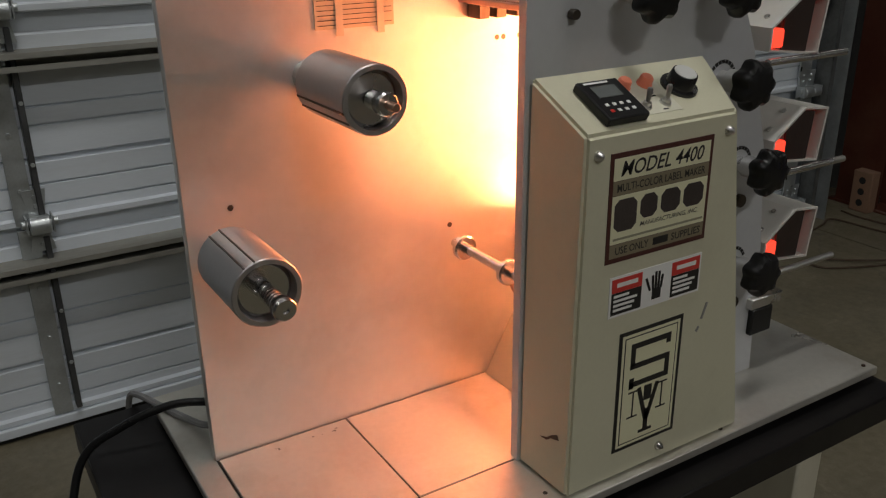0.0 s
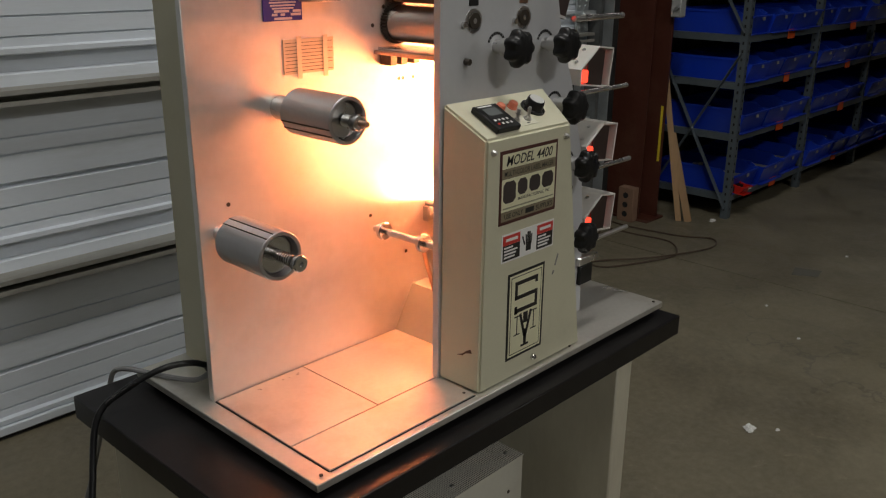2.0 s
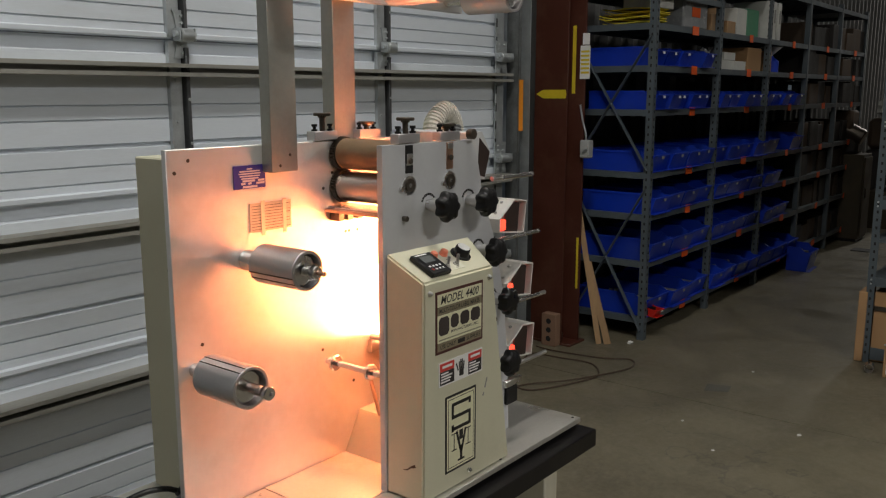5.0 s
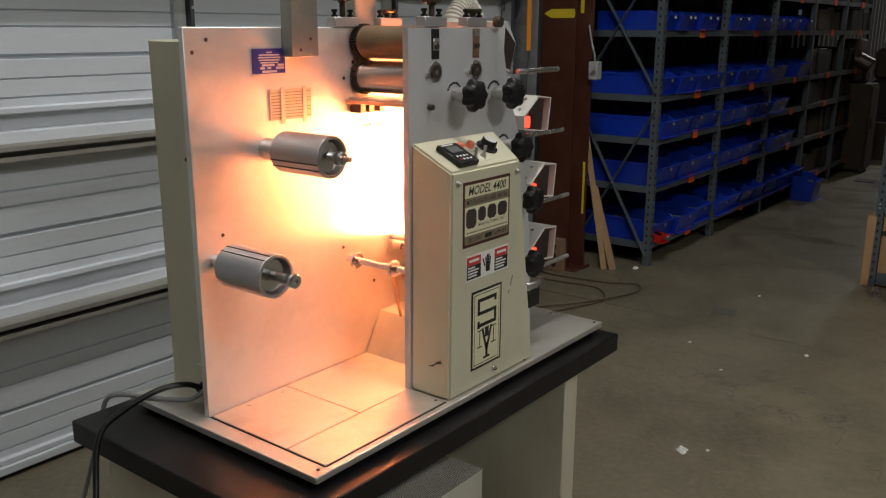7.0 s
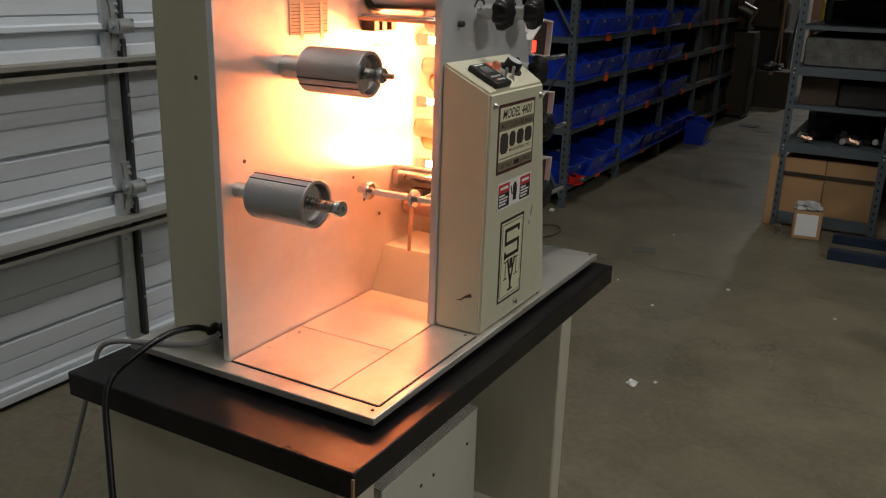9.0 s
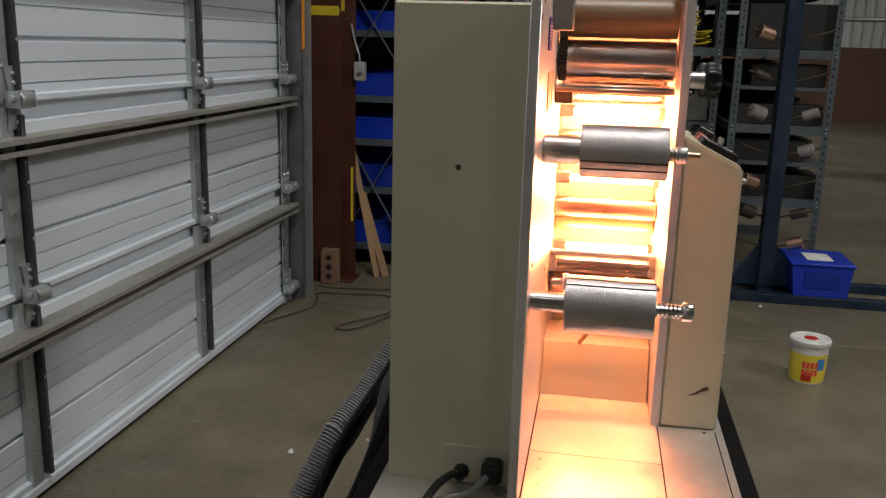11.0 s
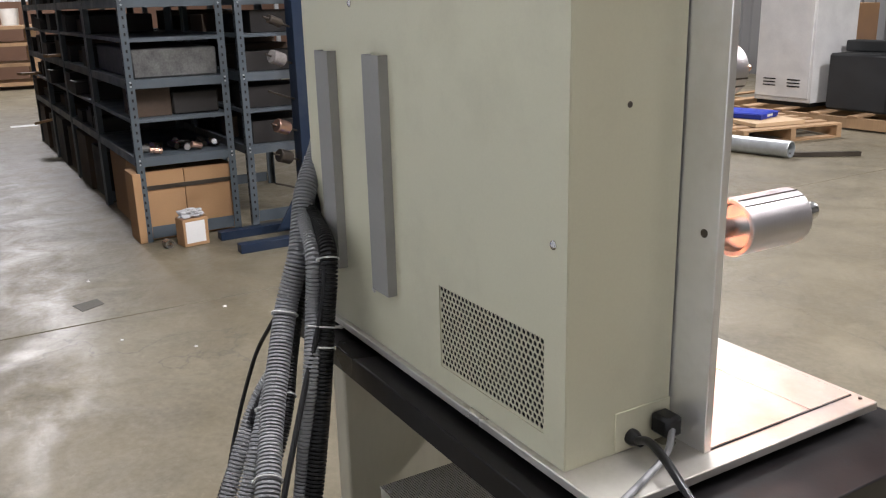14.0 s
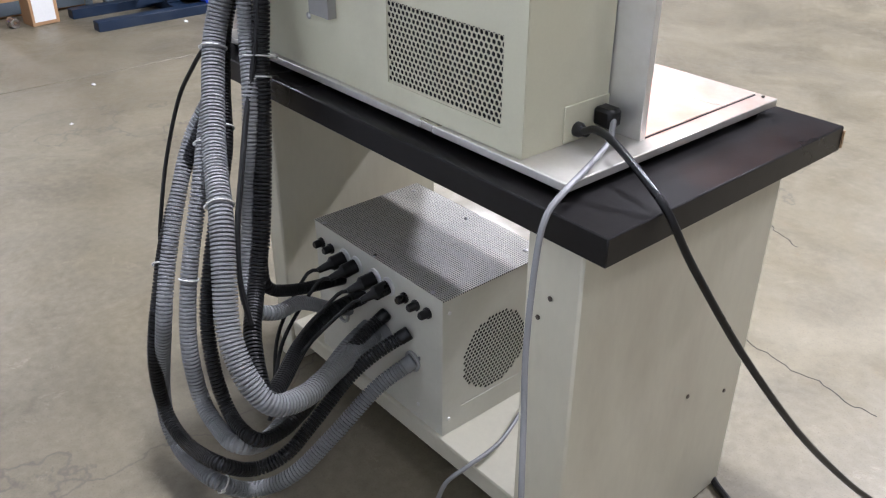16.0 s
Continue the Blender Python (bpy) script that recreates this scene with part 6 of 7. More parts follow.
for x0, x1, z, h, m, lab in ((4.169, 4.369, 2.022, 0.13, WHITEBOX, "white wrapped box on folded straps"), (4.990, 5.101, 1.9255, 0.12, TANBOX, "small tan carton on the upper shelf"), (5.289, 5.445, 1.9255, 0.09, TANBOX, "small tan carton on the upper shelf"),
                             (5.467, 5.666, 1.9255, 0.19, WHITEBOX, "white product box on the upper shelf"), (5.677, 5.921, 1.9255, 0.20, GREENBOX, "green and white product box on the upper shelf"),
                             (5.212, 5.456, 1.6805, 0.065, WHITEBOX, "flat white product box on the shelf"), (5.467, 5.700, 1.6805, 0.065, WHITEBOX, "flat white product box on the shelf"), (5.256, 5.478, 1.7465, 0.055, WHITEBOX, "flat white product box on a stack"),
                             (5.733, 6.032, 1.6805, 0.17, CARD, "tan cardboard carton on the shelf"), (6.143, 6.276, 1.6805, 0.16, CARD, "narrow tan carton on the shelf")):
    carton((x0 + x1) / 2, 1.4520, z, x1 - x0, 0.24, h, 0, lab, False, "product_box", m)
for x in (6.099, 6.199, 6.321):
    bd_ = thing("ring_binder", (x, 1.4420, 1.9255), "white ring binder standing on the upper shelf", "binder", "white binders")
    part("cover", boxes((x - 0.036, x + 0.036, 1.3020, 1.5820, 1.9255, 2.21), b=0.004), WHITEBOX, bd_)
    part("spine_label", boxes((x - 0.018, x + 0.018, 1.3005, 1.3018, 2.05, 2.15)), GREYBAR, bd_)
cl = thing("plastic_container", (4.724, 1.4520, 1.9255), "cloudy clear plastic container with an orange label", "container")
part("tub", boxes((4.535, 4.923, 1.3320, 1.6020, 1.9255, 2.12), b=0.012), CLEARBOX, cl)
part("lid", boxes((4.524, 4.934, 1.3220, 1.6120, 2.1205, 2.14), b=0.006), CLEARBOX, cl)
part("label_tag", boxes((4.657, 4.790, 1.3295, 1.3315, 2.0, 2.06)), ORANGE, cl, "orange label")
solo("paper_roll", new_bm((pipe, (5.201, 1.4020, 1.9255), (5.201, 1.4220, 2.2), 0.045, 0.03, 20)), TANBOX, "upright brown paper roll on the upper shelf", "paper roll")
heap("plastic_film", 5.101, 1.3820, 1.6805, 0.07, 0.06, 0.11, CLEARBOX, "crumpled clear plastic film on the shelf", "plastic film", 8, 0.6)
jug = thing("jug", (6.420, 1.3820, 1.6805), "blue plastic jug with a white funnel", "jug")
part("body", new_bm((turned, (6.420, 1.3820, 1.6805), (0, 0, 1), [(0, 0), (0, 0.06), (0.09, 0.06), (0.12, 0.02), (0.13, 0.018), (0.13, 0)], 18)), BLUE, jug)
part("funnel", new_bm((turned, (6.420, 1.3820, 1.79), (0, 0, 1), [(0, 0.012), (0.03, 0.014), (0.09, 0.085), (0.092, 0.087), (0.09, 0.08), (0.03, 0.01), (0, 0.008)], 20)), WHITEBOX, jug, "white plastic funnel")
solo("hanging_tag", boxes((6.565, 6.653, 1.2740, 1.2770, 1.54, 1.5820)), surface("pale_blue_tag", (0.3, 0.4, 0.5), 0.5), "pale blue card tag hanging from the shelf lip", "tag")
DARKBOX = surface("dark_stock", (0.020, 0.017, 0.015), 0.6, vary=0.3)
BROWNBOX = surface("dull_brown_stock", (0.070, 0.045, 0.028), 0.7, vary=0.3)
# stock fills the far bays tall and near black to darken their gaps
for bay in (2, 3, 4):
    x0 = SX0 + BAY * bay
    for z in LEVELS:
        if bay == 2 and z in LEVELS[:5]:
            continue
        if bay == 2 and z > 1.5:
            continue
        x = x0 + 0.06
        while x < x0 + 0.9:
            w = rng.uniform(0.14, 0.3)
            w = min(w, x0 + 1.0 - x)
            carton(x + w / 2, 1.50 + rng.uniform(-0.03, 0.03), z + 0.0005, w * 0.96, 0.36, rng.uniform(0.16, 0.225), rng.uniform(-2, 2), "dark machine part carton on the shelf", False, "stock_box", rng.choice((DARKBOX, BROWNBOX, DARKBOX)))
            x += w + 0.01
SET = set(scene.collection.all_objects)


def set_out(at, to, k=1.0):
    """Sets the things built since the last call out on the floor: at goes to to, and sizes grow by k."""
    m = Matrix.Translation((*to, 0)) @ Matrix.Scale(k, 4) @ Matrix.Translation((-at[0], -at[1], 0))
    for ob in scene.collection.all_objects:
        if ob not in SET and ob.parent is None:
            ob.matrix_basis = m @ ob.matrix_basis
    SET.update(scene.collection.all_objects)


# further dark stock beyond the shelving
DULL = surface("dull_olive_brown_sheet", (0.050, 0.038, 0.022), 0.65, vary=0.3, scale=5, bump=0.2, dirt=(0.12, 0.09, 0.05), dirt_amount=0.4)
lk = thing("steel_locker", (8.87, 1.3, 0), "dull olive-brown steel cabinet standing by the aisle", "cabinet")
part("body", boxes((8.70, 9.04, 1.12, 1.52, 0.03, 0.90), b=0.006), DULL, lk)
part("plinth", boxes((8.72, 9.02, 1.14, 1.50, 0.0, 0.0295)), BLACK, lk)
part("door", boxes((8.72, 9.02, 1.106, 1.1195, 0.06, 0.87), b=0.003), DULL, lk)
part("handle", new_bm((rod, (8.76, 1.096, 0.45), (8.76, 1.096, 0.56), 0.008, 8)), DARKSTEEL, lk)
mc = thing("dark_machine", (8.87, 1.3, 0.9005), "dark oily machine head on a cabinet", "machine")
part("body", boxes((8.74, 9.0, 1.2, 1.48, 0.9005, 1.12), b=0.03), DARKBOX, mc)
part("drum", new_bm((rod, (8.8, 1.16, 1.06), (8.8, 1.44, 1.2), 0.085, 14)), DARKSTEEL, mc)
part("guard", boxes((8.72, 8.98, 1.26, 1.5, 1.121, 1.34), b=0.02), BROWNBOX, mc)
carton(10.05, 1.09, 0.0, 0.42, 0.42, 0.42, 4, "low dark brown crate standing by the aisle", True, "crate", DULL)
heap("cloth_bundle", 10.05, 1.1, 0.421, 0.15, 0.14, 0.07, DARKBOX, "dark crumpled cloth on a crate", "cloth", 12, 0.4)
cv = thing("dark_machine", (10.62, 1.2, 0), "tall dark machine with leaning rods by the aisle", "machine")
part("body", boxes((10.45, 10.8, 1.0, 1.5, 0.02, 0.85), b=0.03), DARKBOX, cv)
part("foot", boxes((10.47, 10.78, 1.02, 1.48, 0.0, 0.0195)), BLACK, cv)
part("hood", boxes((10.5, 10.75, 1.08, 1.5, 0.851, 1.22), b=0.05), BROWNBOX, cv)
for dy_, lean in ((0.0, 0.10), (0.06, -0.04), (0.13, 0.05)):
    part("rod", new_bm((rod, (10.44, 1.02 + dy_, 0.3), (10.43, 1.02 + dy_ - lean, 1.28), 0.011, 8)), WOOD if dy_ else DARKSTEEL, cv)
heap("plastic_wrap", 10.62, 1.26, 1.2205, 0.17, 0.2, 0.26, WHITEBOX, "white wrapped bundle on a machine", "bundle", 5, 0.3)
# a black round shape, its use unknown, drawn as a lamp-like drum
dr = thing("drum_lamp", (10.36, 1.10, 1.25), "black round lamp-like drum on an arm over a dark machine", "lamp")
part("shade", new_bm((turned, (10.40, 1.12, 1.62), (-0.75, -0.45, -0.35), [(0, 0.03), (0.0, 0.06), (0.05, 0.12), (0.14, 0.135), (0.14, 0.125), (0.05, 0.1), (0.02, 0.02)], 20)), BLACK, dr)
part("arm", new_bm((sweep, spline([(10.44, 1.16, 1.06), (10.42, 1.16, 1.3), (10.42, 1.14, 1.5), (10.40, 1.12, 1.63)], 0.03), 0.012, 8)), BLACK, dr)
solo("white_board", boxes((11.22, 11.50, 0.94, 0.965, 0.0, 1.5), b=0.003), WHITEBOX, "white painted board standing upright by the aisle", "board")
fr = thing("tube_cart", (12.0, 0.8, 0), "black tube-framed cart in the aisle", "cart")
for x in (11.6, 12.4):
    for y in (0.69, 0.91):
        part("leg", boxes((x - 0.022, x + 0.022, y - 0.022, y + 0.022, 0, 0.84)), BLACK, fr)
for z in (0.06, 0.80):
    for y in (0.69, 0.91):
        part("rail", boxes((11.623, 12.377, y - 0.02, y + 0.02, z, z + 0.04)), BLACK, fr)
for k in range(5):
    x = 11.6 + 0.2 * k
    part("rung", boxes((x - 0.018, x + 0.018, 0.67, 0.93, 0.8405, 0.875)), BLACK, fr)
part("shelf", boxes((11.625, 12.375, 0.715, 0.885, 0.065, 0.08)), DARKSTEEL, fr)
heap("bagged_stock", 12.0, 0.80, 0.0805, 0.2, 0.08, 0.2, WHITEBOX, "pale crumpled bag on the cart's lower shelf", "bag", 9, 0.4)
heap("yellow_bag", 12.3, 0.84, 0.8755, 0.10, 0.10, 0.28, YELLOW, "yellow bag on a cart", "bag", 6, 0.25)
carton(14.5, 0.72, 0.0, 0.34, 0.34, 0.98, 0, "tall tan carton standing behind the cart")
solo("rag", new_bm((box, 8.16, 8.34, 0.88, 1.06, 0.0004, 0.006, 0.002)), DARKBOX, "flat dark rag on the aisle floor", "rag")
solo("paper_sheet", new_bm((box, 10.7, 10.86, 0.0, 0.3, 0.0004, 0.002)), PAPER, "white paper sheet on the aisle floor", "paper")
SET.update(scene.collection.all_objects)
wb = thing("workbench", (14.4, 0.35, 0), "raw wooden workbench at the end of the aisle", "workbench")
for x in (14.1, 14.9):
    for y in (-0.2, 0.65):
        part("leg", boxes((x - 0.045, x + 0.045, y - 0.045, y + 0.045, 0, 0.9)), WOOD, wb)
for z in (0.06, 0.35, 0.65):
    part("rail", boxes((14.05, 14.95, -0.25, 0.7, z, z + 0.05)), WOOD, wb)
part("top", boxes((14.0, 15.0, -0.35, 0.8, 0.9, 0.95)), WOOD, wb)
carton(14.3, 0.93, 0.0, 0.3, 0.2, 0.42, 0, "upright brown carton beside the workbench")
solo("bucket", new_bm((turned, (14.5, 0.05, 0.951), (0, 0, 1), [(0, 0), (0, 0.12), (0.25, 0.14), (0.25, 0.13), (0.02, 0.11), (0.02, 0)], 20)), WHITEBOX, "pale bucket on the workbench", "bucket")
pipe_run = solo("overhead_pipe", new_bm((rod, (13.5, -4, 1.72), (13.5, 1.9, 1.72), 0.04, 12)), GALV, "grey pipe run across the end wall", "pipe", kind="structure")
for y in (-3.9, 1.8):
    link_under(part("pipe_post", boxes((13.47, 13.53, y - 0.03, y + 0.03, 0, 1.69)), GALV), pipe_run)

set_out((14.4, 0.35), (16.6, -0.03), 1.14)

# ---- shelving across the aisle ----
AX = 4.375
for row, (ya, yb) in enumerate(((-0.365, 0.21), (-1.02, -0.445))):
    for bay in range(4 if row == 0 else 2):
        x0 = AX + (0.0 if row == 0 else 0.02) + 1.22 * bay
        un = thing("shelving_unit", (x0 + 0.6, (ya + yb) / 2, 0), "grey steel shelving unit holding dark machine parts", "shelving", "shelving across the aisle")
        h = 2.2
        for px, dx in ((x0, 1), (x0 + 1.21, -1)):
            add_post(un, px, yb, h, dx, -1, bay == 0 and dx == 1)
            add_post(un, px, ya, h, dx, 1, bay == 0 and dx == 1)
        for z, lip in ((0.495, 0.05), (0.715, 0.02), (0.935, 0.05), (1.16, 0.02), (1.375, 0.05), (1.74, 0.05), (2.12, 0.05)):
            shelf_board(un, x0 + 0.0035, x0 + 1.2065, ya + 0.0035, yb - 0.0035, z, lip)
        part("kick_rail", boxes((x0 + 0.0035, x0 + 0.006, ya + 0.045, yb - 0.045, 0.02, 0.09)), RACK, un)
        for z in (0.495, 0.935, 1.375):
            for y in (ya + 0.02, yb - 0.02):
                for dz in (-0.012, -0.035):
                    part("bolt", new_bm((rod, (x0 - 0.0005, y, z + dz), (x0 - 0.005, y, z + dz), 0.006, 6)), GALV, un)
        for z, mh in ((0.496, 0.17), (0.716, 0.16), (0.936, 0.18), (1.161, 0.16), (1.376, 0.3)):
            if bay == 0 and row == 0:
                continue
            x = x0 + 0.05
            while x < x0 + 1.0:
                w = rng.uniform(0.16, 0.36)
                w = min(w, x0 + 1.17 - x)
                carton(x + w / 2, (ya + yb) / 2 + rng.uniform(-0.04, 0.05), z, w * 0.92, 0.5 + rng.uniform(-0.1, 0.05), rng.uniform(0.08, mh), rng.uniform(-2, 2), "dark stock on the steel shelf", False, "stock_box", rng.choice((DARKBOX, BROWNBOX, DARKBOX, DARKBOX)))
                x += w + 0.02
strap_pile(4.62, -0.08, 1.3755, 0.16, 0.22, 9)
strap_pile(4.60, -0.04, 1.4900, 0.12, 0.19, 21)
for a, b, w in (((8.05, -0.1, 0.40), (8.28, 0.33, 0.30), 0.09), ((9.0, -0.1, 0.72), (8.86, 0.36, 0.725), 0.12), ((7.2, -0.05, 0.97), (7.1, 0.30, 0.965), 0.07)):
    pb = bmesh.new()
    beam(pb, a, b, w, 0.022)
    solo("plank", pb, WOOD, "rough board sticking out of the shelving", "plank", "boards in the shelving")
solo("stock_tray", boxes((4.42, 5.5, -0.32, 0.16, 0.9355, 1.10), b=0.01), surface("dusty_grey_castings", (0.10, 0.10, 0.095), 0.7, vary=0.6, scale=14, bump=0.6), "dusty grey castings lined up on the shelf", "castings")
solo("stock_tray", boxes((4.46, 5.5, -0.32, -0.05, 0.7155, 0.85), b=0.01), DARKBOX, "dark box of parts on the shelf", "box")
carton(4.62, 0.06, 0.7155, 0.3, 0.2, 0.16, 2, "dull brown carton on the shelf", False, "stock_box", BROWNBOX)
for i in range(16):
    a = rng.uniform(0, 3.14)
    x, y = 4.45 + rng.uniform(0, 0.28), rng.uniform(-0.30, 0.14)
    s = rng.uniform(0.02, 0.05)
    bm = bmesh.new()
    rod(bm, (x - s * math.cos(a), y - s * math.sin(a), 0.5155), (x + s * math.cos(a), y + s * math.sin(a), 0.5155 + rng.uniform(0, 0.02)), 0.0195, 8)
    solo("machine_part", bm, rng.choice((STEEL, BRASS, DARKSTEEL, GREYBAR)), "small loose metal machine part on the shelf", "machine part", "loose metal parts")
for i, (y, dy) in enumerate(((0.059, 0.226), (-0.198, 0.28))):
    for j in range(2):
        carton(AX + 0.29 + 0.52 * j, y, 0.0, 0.5, dy, 0.41, 0, "large brown cardboard carton under the shelf", False)
carton(AX + 0.1, 0.222, 0.0, 0.22, 0.045, 0.41, 0, "slim brown cardboard carton beside the shelf post", False)
# dark filler cartons added to black out the space under the far bays
for bay in (1, 2, 3):
    for j in range(2):
        carton(AX + 1.22 * bay + 0.32 + 0.56 * j, -0.08 + 0.03 * j, 0.0, 0.5, 0.5, 0.36 + 0.05 * j, 2 - 3 * j, "added dark filler carton blacking out the space under the shelf", False, "stock_box", DARKBOX if (bay + j) % 2 else BROWNBOX)
solo("strap_band", boxes((AX + 0.034, AX + 0.0395, -0.335, 0.172, 0.30, 0.325)), DARKSTEEL, "dark band across the cartons", "band")
pk = carton(4.20, -0.02, 0.0, 0.11, 0.15, 0.16, 8, "small brown parcel with white label and clear wrap", False)
part("label_sheet", boxes((-0.0562, -0.0552, -0.055, 0.06, 0.02, 0.145)), PAPER, pk, "white address-free paper sheet")
FILM = surface("clear_plastic_film", (0.5, 0.5, 0.5), 0.18, vary=0.1)
heap("plastic_film", 4.20, -0.02, 0.1615, 0.055, 0.075, 0.035, FILM, "crumpled clear plastic film on the parcel", "plastic film", 3, 0.6)
solo("steel_cup", new_bm((pipe, (4.23, 0.13, 0.025), (4.17, 0.12, 0.025), 0.025, 0.021, 16)), STEEL, "short steel tube on the floor", "tube")

set_out((0.0, 0.0), (0.047, -0.09))

# ---- navy cantilever reel stand ----
WRAPPED = surface("wrapped_reel", (0.24, 0.22, 0.21), 0.25, vary=0.4)
st = thing("reel_stand", (4.05, -0.75, 0), "navy blue steel stand with arms carrying wrapped reels", "stand")
part("base_beam", boxes((3.90, 3.97, -1.55, -0.27, 0.0, 0.05), b=0.002), NAVY, st)
part("base_beam", boxes((4.24, 4.31, -1.55, -0.26, 0.0, 0.05), b=0.002), NAVY, st)
part("upright", boxes((4.05, 4.16, -0.80, -0.72, 0.052, 2.1), b=0.002), NAVY, st)
part("cross_foot", boxes((3.972, 4.238, -0.80, -0.72, 0.0, 0.05), b=0.002), NAVY, st)
bm = bmesh.new()
prism(bm, [(-0.96, 0.052), (-0.56, 0.052), (-0.715, 0.30), (-0.805, 0.30)], 0, 4.10, 4.11)
part("gusset", bm, NAVY, st, "", 0)
for z in (0.28, 0.45, 0.62, 0.80, 1.0, 1.2, 1.42, 1.65):
    for s in (-1, 1):
        y0 = -0.76 + s * 0.042
        y1 = y0 + s * 0.17
        arm = part("arm", new_bm((rod, (4.10, y0, z), (4.04, y1, z + 0.06), 0.006, 8)), DARKSTEEL, st)
        if rng.random() < 0.7:
            a, b = Vector((4.10, y0, z)), Vector((4.04, y1, z + 0.06))
            p, q = a.lerp(b, 0.35), a.lerp(b, 0.8)
            part("reel", new_bm((rod, p, q, rng.uniform(0.022, 0.042), 16)), rng.choice((WRAPPED, DARKSTEEL, BRASS)), arm, "plastic-wrapped reel")

# lidded tote beside the stand
tt = thing("storage_tote", (4.08, -1.03, 0.051), "blue plastic lidded tote on the stand's base", "tote")
bm = bmesh.new()
prism(bm, [(-1.17, 0.051), (-0.89, 0.051), (-0.87, 0.22), (-1.19, 0.22)], 0, 3.92, 4.26)
part("body", bm, BLUE, tt, "", 0)
part("lid", boxes((3.91, 4.27, -1.20, -0.86, 0.2205, 0.24), b=0.006), BLUE, tt)
part("label_card", boxes((3.99, 4.17, -1.10, -0.96, 0.2405, 0.242)), PAPER, tt)
part("label_panel", boxes((3.914, 3.918, -1.12, -0.94, 0.10, 0.19)), surface("dark_blue_panel", (0.004, 0.03, 0.3), 0.4), tt)

set_out((0.0, 0.0), (-0.04, 0.0))

# ---- wipes tub ----
bx, by = 2.69, -0.71
tub = thing("wipes_tub", (bx, by, 0), "white plastic tub with bright printed label on the floor", "tub")
part("body", new_bm((turned, (bx, by, 0), (0, 0, 1), [(0, 0), (0, 0.065), (0.006, 0.069), (0.165, 0.076), (0.168, 0.076), (0.168, 0)], 36)), surface("white_tub_plastic", (0.75, 0.75, 0.73), 0.35), tub)
part("lid", new_bm((turned, (bx, by, 0.1685), (0, 0, 1), [(0, 0), (0, 0.081), (0.003, 0.083), (0.02, 0.083), (0.024, 0.079), (0.024, 0.069), (0.021, 0.067), (0.021, 0)], 36)), surface("white_lid_plastic", (0.78, 0.78, 0.77), 0.3), tub)
part("lid_patch", new_bm((turned, (bx, by - 0.002, 0.1897), (0, 0, 1), [(0, 0.028), (0.0008, 0.028), (0.0008, 0)], 20)), RED, tub, "red round patch on the lid")


def band(r0, r1, z0, z1, a0, a1, proud):
    bm = bmesh.new()
    n = max(3, int(abs(a1 - a0) / 7))
    col_ = []
    for k in range(n + 1):
        a = radians(a0 + (a1 - a0) * k / n)
        col_.append([bm.verts.new((bx + (r + proud) * math.cos(a), by + (r + proud) * math.sin(a), z)) for r, z in ((r0, z0), (r1, z1))])
    for p, q in zip(col_, col_[1:]):
        bm.faces.new((p[0], q[0], q[1], p[1]))
    return bm


rr = lambda z: 0.069 + 0.007 * (z - 0.006) / 0.159
part("label_wrap", band(rr(0.012), rr(0.135), 0.012, 0.135, 0, 360, 0.0008), surface("yellow_tub_label", (0.8, 0.62, 0.06), 0.4), tub, "yellow printed wrap")
part("label_patch", band(rr(0.02), rr(0.06), 0.02, 0.06, 150, 182, 0.0014), RED, tub)
part("label_patch", band(rr(0.07), rr(0.12), 0.07, 0.12, 195, 225, 0.0014), surface("sky_blue_print", (0.05, 0.25, 0.6), 0.4), tub)
for z0, z1 in ((0.078, 0.105), (0.045, 0.072)):
    for k in range(4):
        a = 150 + 13 * k
        part("label_bar", band(rr(z0), rr(z1), z0, z1, a, a + 10, 0.002), surface("red_orange_print", (0.75, 0.08, 0.05), 0.4), tub, "red block print")

# ---- floor litter, cable and patch ----
for x, y, s in ((1.857, 0.144, 0.022), (1.914, 0.076, 0.008), (1.552, 1.178, 0.012), (3.068, 0.068, 0.011), (3.927, 1.319, 0.02), (2.949, -0.408, 0.008), (3.77, -0.704, 0.014), (3.837, 0.534, 0.009), (2.664, 0.309, 0.009), (2.908, 0.55, 0.008), (1.1, 1.3, 0.007), (1.7, 0.95, 0.006)):
    heap("paper_scrap", x, y, 0.0005, s, s * 0.8, s * 0.5, PAPER, "crumpled scrap of white paper on the floor", "paper scrap", int(x * 100), 0.7)
cb2 = new_bm((sweep, spline([(2.80, 1.77, 0.006), (2.867, 1.749, 0.006), (3.094, 1.639, 0.006), (3.25, 1.655, 0.006), (3.36, 1.68, 0.006), (3.39, 1.505, 0.006), (3.405, 1.306, 0.006), (3.263, 1.182, 0.006), (3.121, 1.19, 0.006), (2.84, 1.315, 0.006), (2.812, 1.412, 0.006), (2.893, 1.387, 0.008), (3.027, 1.261, 0.015), (3.197, 1.17, 0.015), (3.473, 1.095, 0.006), (3.611, 1.163, 0.006), (3.532, 1.321, 0.006), (3.488, 1.608, 0.006), (3.501, 1.73, 0.006)], 0.015), 0.0045, 8))
solo("floor_cable", cb2, BROWNBOX, "dark cable lying in loose loops on the floor", "cable")
bm = bmesh.new()
prism(bm, [(3.49, 0.66), (3.531, 0.544), (3.435, 0.527), (3.376, 0.632)], 2, 0.0003, 0.0018)
solo("floor_patch", bm, surface("dark_floor_patch", (0.09, 0.085, 0.07), 0.6, vary=0.3), "thin dark metal patch on the floor", "patch")

